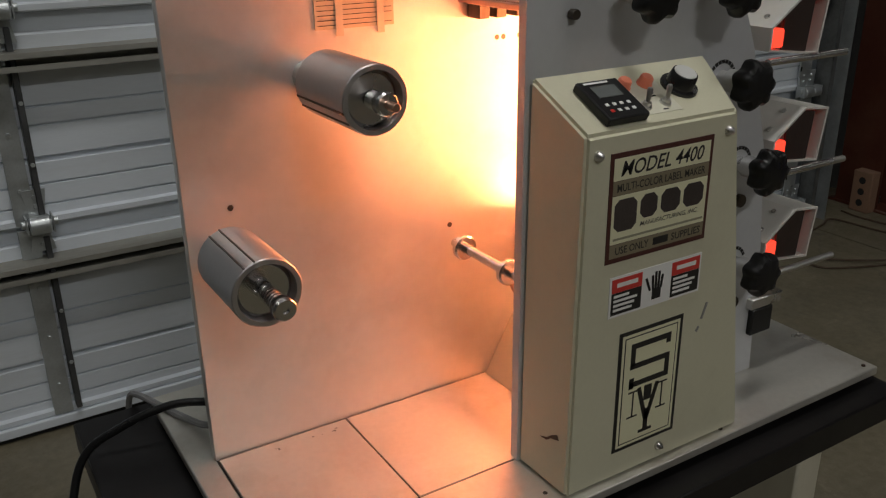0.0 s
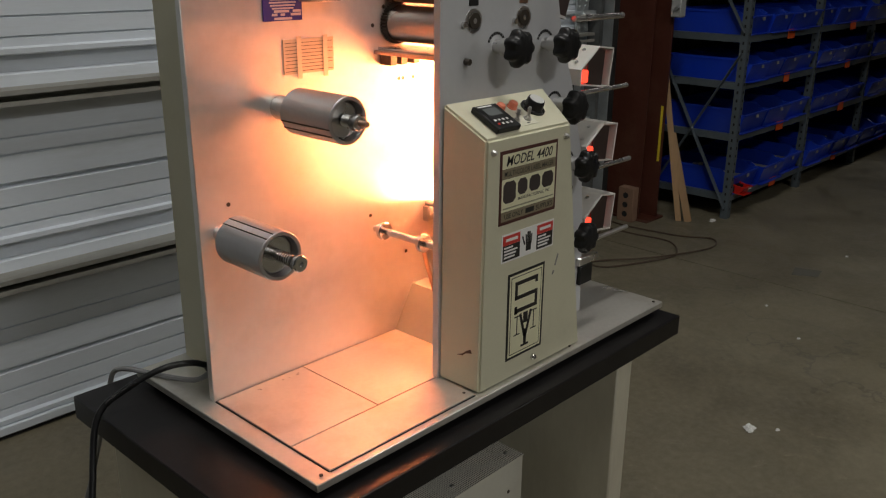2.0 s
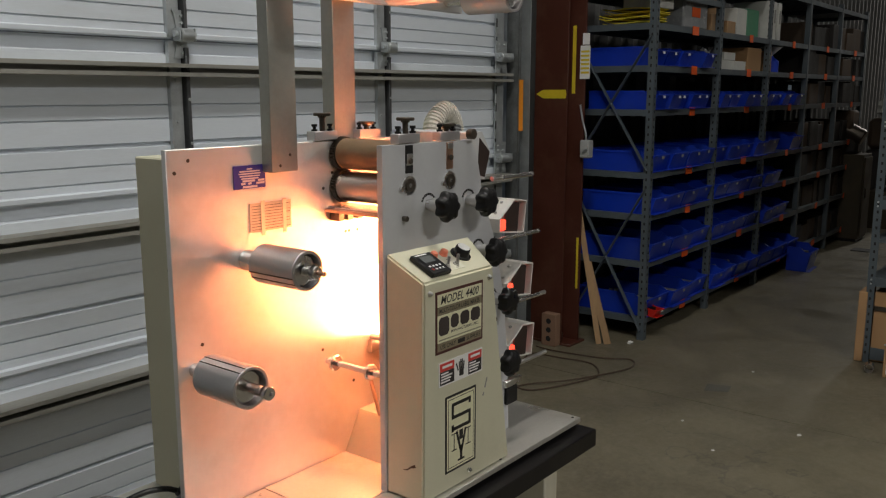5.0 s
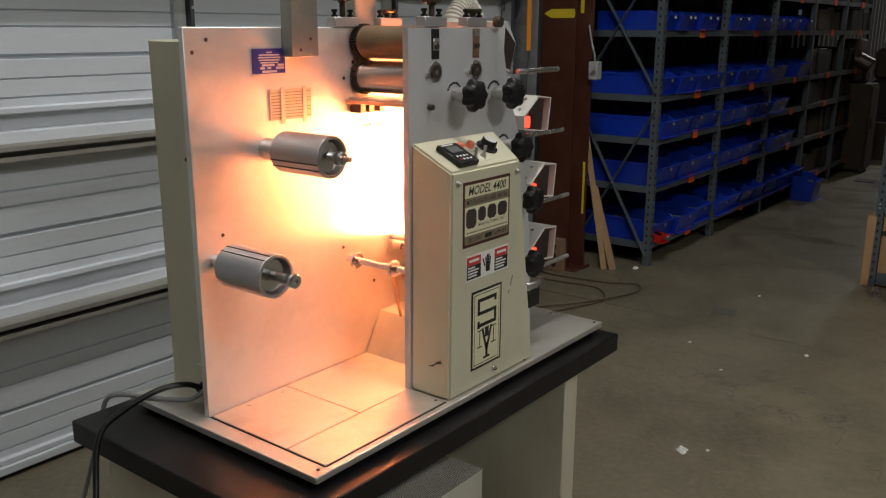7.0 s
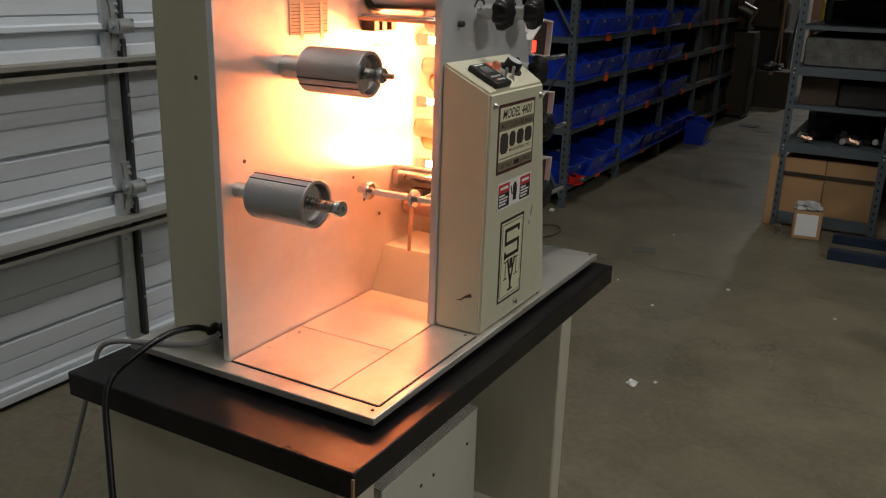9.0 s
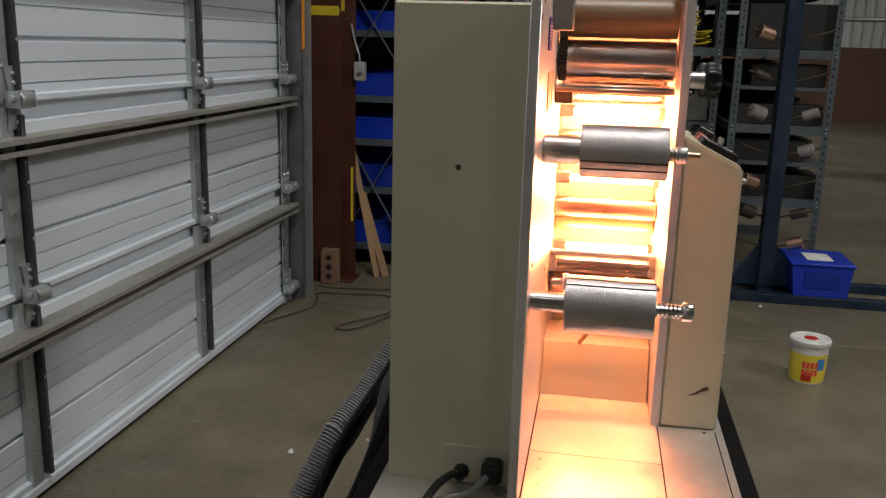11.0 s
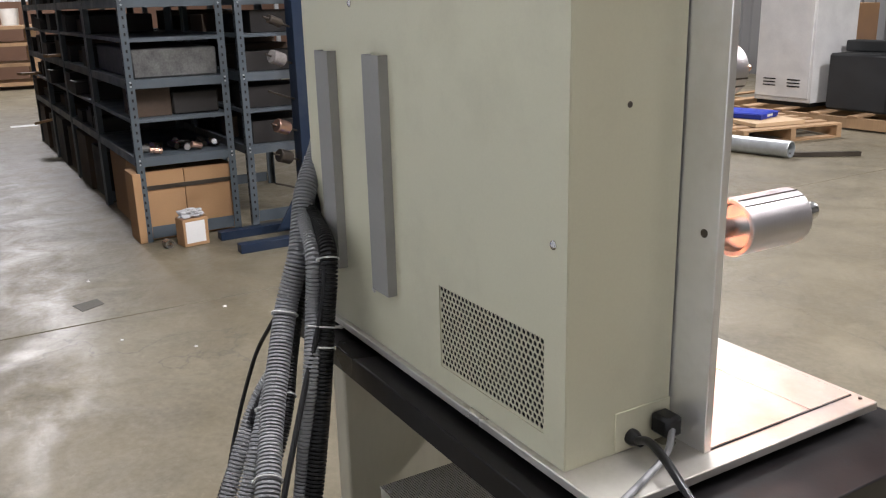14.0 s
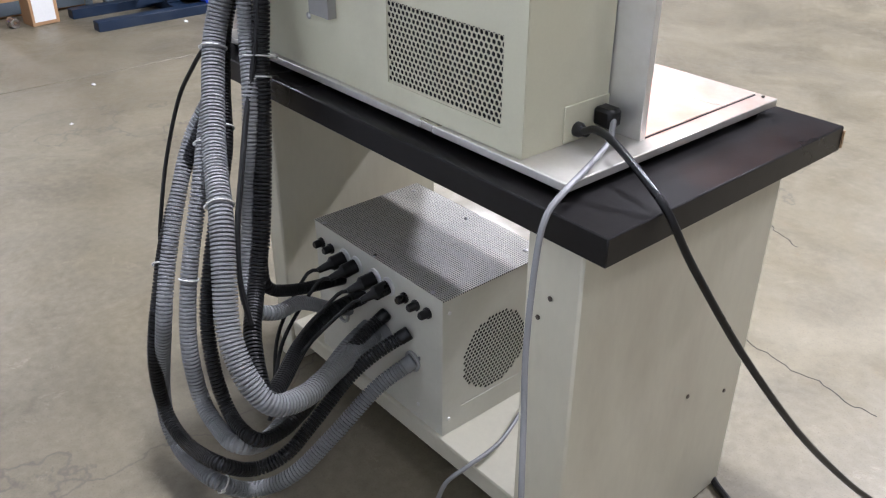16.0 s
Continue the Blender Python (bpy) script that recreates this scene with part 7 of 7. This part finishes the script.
# hairline cracks in the slab
for run in ([(0.21, -0.449), (0.155, -0.418), (0.115, -0.42), (0.065, -0.405), (0.012, -0.41), (-0.027, -0.413), (-0.065, -0.397), (-0.117, -0.391), (-0.16, -0.394)],
            [(0.485, -1.026), (0.43, -0.991), (0.385, -0.97), (0.333, -0.949)]):
    bm = bmesh.new()
    jag = random.Random(len(run))
    pts = [(x + jag.uniform(-0.006, 0.006), y + jag.uniform(-0.006, 0.006), 0.0) for x, y, _ in spline([(x, y, 0.0) for x, y in run], 0.02)]
    for p, q in zip(pts, pts[1:]):
        beam(bm, p, q, 0.0022, 0.0012)
    solo("floor_crack", bm, VOID, "hairline crack running across the concrete floor", "crack", kind="structure", smooth=0)

# ---- stock in the open bay to the south-east ----
def pallet(x, y, w, d, yaw=0.0, z=0.0):
    p = thing("pallet", (x, y, z), "worn wooden shipping pallet on the floor", "pallet", "wooden pallets")
    p.rotation_euler = (0, 0, radians(yaw))
    WORLD_OF[p] = Matrix.Identity(4)
    for k in (-1, 0, 1):
        part("stringer", boxes((-w / 2, w / 2, k * (d / 2 - 0.03) - 0.025, k * (d / 2 - 0.03) + 0.025, 0.0155, 0.105)), WOOD, p)
    for k in range(7):
        cx = -w / 2 + 0.05 + (w - 0.1) * k / 6
        part("deck_board", boxes((cx - 0.048, cx + 0.048, -d / 2, d / 2, 0.1055, 0.122), b=0.002), WOOD, p)
    for k in (-1, 0, 1):
        cx = k * (w / 2 - 0.05)
        part("bottom_board", boxes((cx - 0.048, cx + 0.048, -d / 2, d / 2, 0.0, 0.015)), WOOD, p)
    return p


def tote(x, y, z, w, d, h, yaw=0, cards=((-0.055, 0.045, 0.3, 0.7),)):
    t = thing("storage_tote", (x, y, z), "blue plastic lidded tote with white labels", "tote", "blue totes")
    t.rotation_euler = (0, 0, radians(yaw))
    WORLD_OF[t] = Matrix.Identity(4)
    bm = bmesh.new()
    prism(bm, [(-d / 2 + 0.02, 0.0005), (d / 2 - 0.02, 0.0005), (d / 2, h * 0.80), (-d / 2, h * 0.80)], 0, -w / 2, w / 2)
    part("body", bm, BLUE, t, "", 0)
    bm = boxes((-w / 2 - 0.010, w / 2 + 0.010, -d / 2 - 0.010, d / 2 + 0.010, h * 0.80 + 0.0005, h * 0.88), b=0.004)
    box(bm, -w / 2 + 0.01, w / 2 - 0.01, -d / 2 + 0.01, d / 2 - 0.01, h * 0.88, h * 0.96, 0.004)
    lid = part("lid", bm, BLUE, t, "", 0)
    for k in range(5):
        c = -d / 2 + d * (k + 0.5) / 5
        part("rib", boxes((-w / 2 + 0.025, w / 2 - 0.025, c - d * 0.06, c + d * 0.06, h * 0.96, h), b=0.002), BLUE, lid)
    for y0, y1, f0, f1 in cards:
        part("label_card", boxes((-w / 2 - 0.0025, -w / 2 - 0.0005, y0, y1, h * f0, h * f1)), PAPER, t)
    for s in (-1, 1):
        part("latch", boxes((-w / 2 - 0.016, -w / 2 - 0.0105, s * d * 0.3 - 0.025, s * d * 0.3 + 0.025, h * 0.66, h * 0.87), b=0.002), BLUE, t)
    return t


SET.update(scene.collection.all_objects)
pallet(5.3, -2.67, 1.1, 1.0)
tote(5.02, -2.69, 0.1225, 0.36, 0.66, 0.20, 2, ((-0.03, 0.075, 0.25, 0.6),))
tote(5.04, -2.56, 0.3235, 0.3, 0.44, 0.19, 0, ((-0.045, 0.10, 0.14, 0.72), (-0.17, -0.085, 0.3, 0.62)))
tote(5.5, -2.7, 0.1225, 0.34, 0.5, 0.2, 0)
tote(5.38, -2.2, 0.1225, 0.3, 0.04 + 0.3, 0.3, 0)
pb = bmesh.new()
beam(pb, (4.52, -2.35, 0.012), (4.60, -2.78, 0.012), 0.07, 0.02)
solo("plank", pb, WOOD, "short pine offcut on the floor by the pallet", "plank")
set_out((5.0, -2.67), (5.496, -3.176), 1.098)
PLY = surface("plywood_sheet", (0.56, 0.40, 0.24), 0.7, vary=0.12, scale=3, random_tint=0.1)
bm = bmesh.new()
beam(bm, (5.9, -4.08, 0.012), (4.45, -3.70, 0.03), 0.42, 0.012)
solo("plywood_sheet", bm, PLY, "loose plywood sheet lying on the floor", "plywood")
bm = bmesh.new()
beam(bm, (6.05, -3.3, 0.03), (6.15, -4.1, 0.012), 0.6, 0.012)
solo("plywood_sheet", bm, PLY, "loose plywood sheet lying on the floor", "plywood")
WRAP = surface("crumpled_clear_wrap", (0.7, 0.72, 0.74), 0.22, vary=0.15, scale=14, bump=0.4)
heap("plastic_wrap", 5.62, -4.42, 0.025, 0.42, 0.46, 0.36, WRAP, "large heap of crumpled clear plastic wrap", "plastic wrap", 2, 0.4)
pallet(4.75, -5.05, 1.15, 1.0, -12)
pb = bmesh.new()
beam(pb, (4.3, -4.9, 0.14), (5.3, -5.1, 0.14), 0.5, 0.03)
solo("plywood_sheet", pb, PLY, "plywood sheet lying across a pallet", "plywood")
tote(4.75, -4.95, 0.1565, 0.5, 0.35, 0.05, 15)
solo("steel_tube", new_bm((pipe, (3.70, -4.28, 0.066), (4.75, -4.07, 0.066), 0.065, 0.055, 24)), GALV, "large galvanised steel tube lying on the floor", "tube")
pb = bmesh.new()
beam(pb, (3.45, -4.75, 0.02), (3.75, -4.32, 0.02), 0.04, 0.03)
solo("steel_bar", pb, DARKSTEEL, "dark steel bar on the floor", "bar")
set_out((4.75, -4.1), (5.08, -4.73), 1.095)
pallet(4.9, -6.15, 2.3, 1.3, 3)
cab = thing("electrical_cabinet", (5.05, -6.0, 0.1225), "tall white steel control cabinet on a pallet", "cabinet")
CABP = surface("white_cabinet_paint", (0.68, 0.68, 0.66), 0.45)
part("body", boxes((4.72, 5.35, -6.35, -5.75, 0.16, 1.75), b=0.006), CABP, cab)
part("plinth", boxes((4.74, 5.33, -6.33, -5.77, 0.1225, 0.159)), BLACK, cab)
part("door", boxes((4.74, 5.33, -5.749, -5.735, 0.2, 1.72), b=0.003), CABP, cab)
for x in (4.83, 5.1):
    for k in range(3):
        part("louvre", boxes((x, x + 0.14, -5.734, -5.731, 0.30 + 0.03 * k, 0.312 + 0.03 * k)), VOID, cab)
DKM = surface("dark_machine_frame", (0.025, 0.027, 0.028), 0.5, vary=0.3)
dm = thing("dark_machine", (4.35, -6.15, 0.1225), "dark machine frame on the pallet", "machine")
part("body", boxes((4.0, 4.6, -6.4, -5.8, 0.1225, 0.62), b=0.02), DKM, dm)
part("arm", boxes((3.95, 4.65, -6.25, -6.1, 0.6205, 0.72), b=0.01), DKM, dm)
pole = thing("gas_cylinder", (3.62, -5.85, 0), "slim grey cylinder standing on the floor", "cylinder")
part("shell", new_bm((turned, (3.62, -5.85, 0), (0, 0, 1), [(0, 0), (0, 0.06), (0.42, 0.06), (0.47, 0.03), (0.5, 0.02), (0.5, 0)], 18)), surface("grey_cylinder", (0.5, 0.5, 0.48), 0.4), pole)
part("valve", new_bm((rod, (3.62, -5.85, 0.5), (3.62, -5.85, 0.53), 0.022, 10)), DARKSTEEL, pole)

set_out((4.9, -6.0), (5.419, -7.121), 1.135)
# row of cream sewing-press heads on a long bench
BEIGE = surface("old_cream_enamel", (0.50, 0.455, 0.32), 0.45, vary=0.15, dirt=(0.13, 0.10, 0.055), dirt_amount=0.6, dirt_scale=5)
WORNBEIGE = surface("stained_cream_enamel", (0.36, 0.315, 0.20), 0.5, vary=0.25, scale=4, dirt=(0.10, 0.075, 0.04), dirt_amount=0.7, dirt_scale=6)
bn = thing("press_bench", (9.3, -5.2, 0), "long stained cream machine bench carrying press heads", "machine bench")
part("sill", boxes((9.04, 9.56, -6.7, -4.96, 0.03, 0.25), b=0.01), WORNBEIGE, bn)
part("plinth", boxes((9.10, 9.52, -6.7, -4.96, 0.0, 0.0295)), BLACK, bn)
part("plinth", boxes((9.10, 9.52, -4.60, -3.90, 0.0, 0.0295)), BLACK, bn)
part("pillar", boxes((9.05, 9.55, -5.36, -4.97, 0.2505, 0.82), b=0.01), WORNBEIGE, bn)
part("pillar", boxes((9.05, 9.55, -6.10, -5.64, 0.2505, 0.82), b=0.01), WORNBEIGE, bn)
part("pillar", boxes((9.05, 9.55, -6.70, -6.32, 0.2505, 0.82), b=0.01), WORNBEIGE, bn)
part("pillar", boxes((9.05, 9.55, -4.60, -3.90, 0.03, 0.82), b=0.01), WORNBEIGE, bn)
part("lintel", boxes((9.10, 9.55, -6.70, -4.96, 0.8205, 0.99), b=0.008), BEIGE, bn)
part("lintel", boxes((9.10, 9.55, -4.60, -3.90, 0.8205, 0.99), b=0.008), BEIGE, bn)
# dark sheet added behind the pillars so the gaps between them read black
part("back_panel", boxes((9.556, 9.60, -6.7, -3.9, 0.0, 0.98)), DKM, bn)
part("fixed_door", boxes((9.40, 9.42, -5.60, -5.44, 0.2505, 0.80)), BEIGE, bn, "pale inner upright plate")
for y in (-5.03, -5.30, -5.42, -5.50, -5.70, -6.0):
    part("bolt", new_bm((rod, (9.0395, y, 0.185), (9.032, y, 0.185), 0.014, 8)), DARKSTEEL, bn)
for y in (-3.84, -4.48, -5.11, -5.79, -6.46):
    hd = thing("press_machine", (9.3, y, 0.991), "old cream enamel press head with open window", "press", "row of presses")
    part("head_plate", boxes((9.14, 9.46, y - 0.19, y + 0.19, 1.385, 1.515), b=0.008), BEIGE, hd)
    for s in (-1, 1):
        part("cheek", boxes((9.16, 9.46, y + s * 0.175 - 0.014, y + s * 0.175 + 0.014, 0.991, 1.3845)), WORNBEIGE, hd)
        part("bolt", new_bm((rod, (9.139, y + s * 0.15, 1.45), (9.131, y + s * 0.15, 1.45), 0.011, 8)), DARKSTEEL, hd)
    part("recess", boxes((9.36, 9.46, y - 0.16, y + 0.16, 0.991, 1.3845)), surface("dark_olive_recess", (0.06, 0.05, 0.028), 0.6, vary=0.3), hd)
    bm = bmesh.new()
    frame_panel(bm, 0, 9.05, 9.1395, (y - 0.20, y + 0.20, 1.09, 1.384), (y - 0.157, y + 0.157, 1.133, 1.345))
    part("window_frame", bm, BEIGE, hd, "pale cream window frame", 0)
    part("tool_arm", new_bm((beam, (9.25, y - 0.01, 1.3), (9.22, y + 0.02, 1.17), 0.035, 0.04)), DKM, hd)
    part("tool_head", new_bm((turned, (9.22, y + 0.01, 1.11), (0, 0, 1), [(0, 0), (0, 0.045), (0.03, 0.05), (0.06, 0.02), (0.09, 0.018), (0.09, 0)], 12)), STEEL, hd)
    part("spool", new_bm((rod, (9.2, y + 0.09, 1.0), (9.2, y + 0.09, 1.16), 0.035, 12)), DARKSTEEL, hd)
    for k in range(6):
        part("tension_nut", new_bm((rod, (9.06, y - 0.15 + 0.055 * k, 1.055), (9.02, y - 0.15 + 0.055 * k, 1.06), 0.014 + 0.005 * (k % 2), 8)), STEEL if k % 2 else DKM, hd)
    part("carrier", boxes((9.0605, 9.159, y - 0.185, y + 0.185, 1.035, 1.0895), b=0.004), DKM, hd)
    bm = bmesh.new()
    prism(bm, [(8.93, 0.85), (9.0985, 0.85), (9.0985, 1.03), (8.99, 1.03)], 1, y - 0.19, y + 0.19)
    part("chute", bm, BEIGE, hd, "", 0)
    part("lever", new_bm((beam, (9.28, y + 0.03, 1.515), (9.12, y - 0.03, 1.44), 0.022, 0.022)), DKM, hd)
    part("cap", new_bm((rod, (9.32, y + 0.02, 1.5155), (9.32, y + 0.02, 1.56), 0.028, 10)), DKM, hd)
# dark machinery added to fill the black gaps between the press heads
for y, z0, z1 in ((-4.78, 0.0, 1.42), (-5.45, 0.991, 1.44), (-6.12, 0.991, 1.42), (-4.16, 0.991, 1.42)):
    gb = thing("gearbox", (9.45, y, z0), "black machinery added in the dark gap between the press heads", "gearbox", "gearboxes between presses")
    part("body", boxes((9.26, 9.54, y - 0.10, y + 0.10, z0 + 0.0005, z1 - 0.12), b=0.015), DKM, gb)
    part("drum", new_bm((rod, (9.32, y - 0.04, z1 - 0.1195), (9.32, y - 0.04, z1), 0.06, 14)), DARKSTEEL, gb)
    part("flange", new_bm((rod, (9.2595, y + 0.04, z1 - 0.2), (9.22, y + 0.04, z1 - 0.2), 0.05, 14)), DKM, gb)
    part("valve", boxes((9.23, 9.2595, y - 0.07, y - 0.02, z1 - 0.35, z1 - 0.22), b=0.004), BEIGE, gb)
ap = thing("air_pipe", (9.3, -5.0, 1.55), "pale air pipe running over the press heads", "pipe")
part("run", new_bm((rod, (9.34, -3.7, 1.60), (9.34, -6.6, 1.60), 0.026, 12)), WHITEBOX, ap)
for y in (-3.84, -4.48, -5.11, -5.79, -6.46):
    part("drop", new_bm((rod, (9.34, y - 0.09, 1.515), (9.34, y - 0.09, 1.60), 0.016, 10)), WHITEBOX, ap)
rf = thing("rack_frame", (9.75, -5.2, 0), "tall grey steel rack frame with diagonal braces behind the presses", "rack")
for y in (-4.3, -5.42, -6.55):
    part("post", boxes((9.70, 9.78, y - 0.035, y + 0.035, 0.0, 3.2)), GREYBAR, rf)
for ya, za, yb, zb in ((-5.40, 1.35, -4.35, 2.55), (-5.44, 1.35, -6.5, 2.55), (-4.32, 1.1, -4.9, 2.0)):
    part("brace", new_bm((beam, (9.66, ya, za), (9.66, yb, zb), 0.045, 0.045)), GREYBAR, rf)
for z in (1.75, 2.8):
    part("beam", boxes((9.785, 9.83, -6.6, -4.26, z, z + 0.1)), GREYBAR, rf)
part("hose", new_bm((sweep, spline([(9.69, -4.3, 2.3), (9.5, -4.5, 1.9), (9.5, -4.75, 1.75), (9.45, -4.9, 1.62)], 0.03), 0.012, 8)), BLACK, rf)
SET.update(scene.collection.all_objects)
# tool stand of black bars on a pallet, with clutter, and the stock behind it
pallet(6.75, -4.75, 0.9, 1.1)
ts = thing("tool_stand", (6.8, -4.5, 0.1225), "black steel tool stand with leaning post and blue tool head", "stand")
part("foot", boxes((6.62, 6.98, -4.62, -4.12, 0.1225, 0.15), b=0.004), BLACK, ts)
for ya, yb, za, zb in ((-4.24, -4.22, 0.1505, 1.22), (-4.47, -4.33, 0.1505, 1.42)):
    bm = bmesh.new()
    beam(bm, (6.8, ya, za), (6.8, yb, zb), 0.055, 0.055, (1, 0, 0))
    part("post", bm, BLACK, ts)
part("crossbar", boxes((6.83, 6.89, -5.3, -4.15, 1.19, 1.26), b=0.004), BLACK, ts)
part("end_post", boxes((6.83, 6.89, -5.3, -5.24, 0.1225, 1.1895), b=0.004), BLACK, ts)
part("tool_head", boxes((6.73, 6.87, -4.43, -4.22, 1.421, 1.53), b=0.02), surface("blue_grey_enamel", (0.10, 0.20, 0.28), 0.4, vary=0.2), ts, "blue enamelled tool head")
part("tag", boxes((6.755, 6.765, -4.42, -4.37, 1.20, 1.31), b=0.002), RED, ts, "red tag")
part("cable", new_bm((rod, (6.76, -4.30, 1.43), (6.75, -4.40, 0.7), 0.006, 8)), BLACK, ts)
for i, (x, y, w, d, h, yaw) in enumerate(((6.5, -4.78, 0.22, 0.10, 0.10, 20), (6.46, -4.98, 0.12, 0.26, 0.15, -15), (6.68, -5.08, 0.2, 0.22, 0.2, 8), (6.42, -4.62, 0.1, 0.16, 0.07, 35))):
    mp = thing("machine_part", (x, y, 0.1225), "dark oily machine part lying on a pallet", "machine part", "machine parts on the pallet")
    mp.rotation_euler = (0, 0, radians(yaw))
    WORLD_OF[mp] = Matrix.Identity(4)
    part("body", boxes((-w / 2, w / 2, -d / 2, d / 2, 0.0, h * 0.7), b=0.008), DKM, mp)
    part("shaft", new_bm((rod, (-w * 0.7, 0, h * 0.7 + 0.016), (w * 0.7, 0, h * 0.7 + 0.016), 0.015, 12)), STEEL, mp)
set_out((6.8, -4.6), (7.529, -5.488), 1.115)
for z in range(4):
    pallet(7.95, -5.6, 1.0, 1.2, 2 * z - 3, 0.1225 * z + 0.0005)
PALE = surface("pale_slats", (0.72, 0.67, 0.56), 0.6, vary=0.1)
sl = thing("slatted_panel", (7.9, -5.3, 0.492), "pale slatted wooden panel tilted on a stack of pallets", "panel")
for k in range(9):
    bm = bmesh.new()
    y = -5.03 - 0.075 * k
    beam(bm, (7.42, y, 0.505), (8.35, y - 0.05, 0.70), 0.06, 0.016)
    part("slat", bm, PALE, sl)
for x, z in ((7.5, 0.507), (8.3, 0.674)):
    bm = bmesh.new()
    beam(bm, (x, -4.99, z), (x, -5.72, z), 0.05, 0.016)
    part("batten", bm, PALE, sl)
part("rest", boxes((8.2, 8.26, -5.7, -5.05, 0.4905, 0.65)), WOOD, sl)
KRAFT = surface("crumpled_kraft_paper", (0.52, 0.38, 0.20), 0.75, vary=0.2, scale=8, bump=0.4)
carton(9.05, -5.55, 0.0, 0.6, 0.5, 0.95, 6, "tall brown carton stacked behind pallets")
carton(8.95, -6.1, 0.0, 0.55, 0.55, 0.78, -8, "brown carton stacked behind pallets", False)
carton(8.93, -6.08, 0.782, 0.45, 0.5, 0.36, 5, "brown carton on top of another", False)
heap("kraft_paper", 9.02, -5.55, 0.951, 0.26, 0.24, 0.22, KRAFT, "crumpled brown packing paper on a carton", "paper", 4, 0.4)
cr = thing("wooden_crate", (8.9, -6.75, 0), "open wooden crate with shelves", "crate")
for x in (8.6, 9.2):
    for y in (-6.45, -7.05):
        part("post", boxes((x - 0.03, x + 0.03, y - 0.03, y + 0.03, 0, 1.2)), WOOD, cr)
for z in (0.1, 0.5, 0.9, 1.16):
    part("board", boxes((8.55, 8.569, -7.08, -6.42, z, z + 0.1)), WOOD, cr)
for z in (0.3, 0.72):
    part("shelf", boxes((8.64, 9.16, -7.04, -6.46, z, z + 0.02)), PLY, cr)
for z in range(4):
    pallet(9.6, -6.4, 1.1, 1.2, 3 * z - 4, 0.1225 * z + 0.0005)
for z in range(5):
    pallet(8.9, -7.6, 1.1, 1.2, 2 * z - 4, 0.1225 * z + 0.0005)
carton(10.4, -5.2, 0.0, 0.8, 0.9, 0.9, 5, "large brown carton in the open bay")
carton(6.3, -7.9, 0.0, 0.9, 0.9, 1.0, -5, "large brown carton in the open bay")
for i, (x, y) in enumerate(((5.9, -8.0), (6.9, -8.6), (5.0, -8.6))):
    tote(x, y, 0.0, 0.6, 0.5, 0.5 + 0.1 * i, 10 * i)
set_out((8.0, -5.6), (9.094, -6.848), 1.147)
solo("wall_banner", boxes((18.43, 18.4705, -9.4, -8.97, 1.80, 2.5)), RED, "red banner fixed on the end wall", "banner")
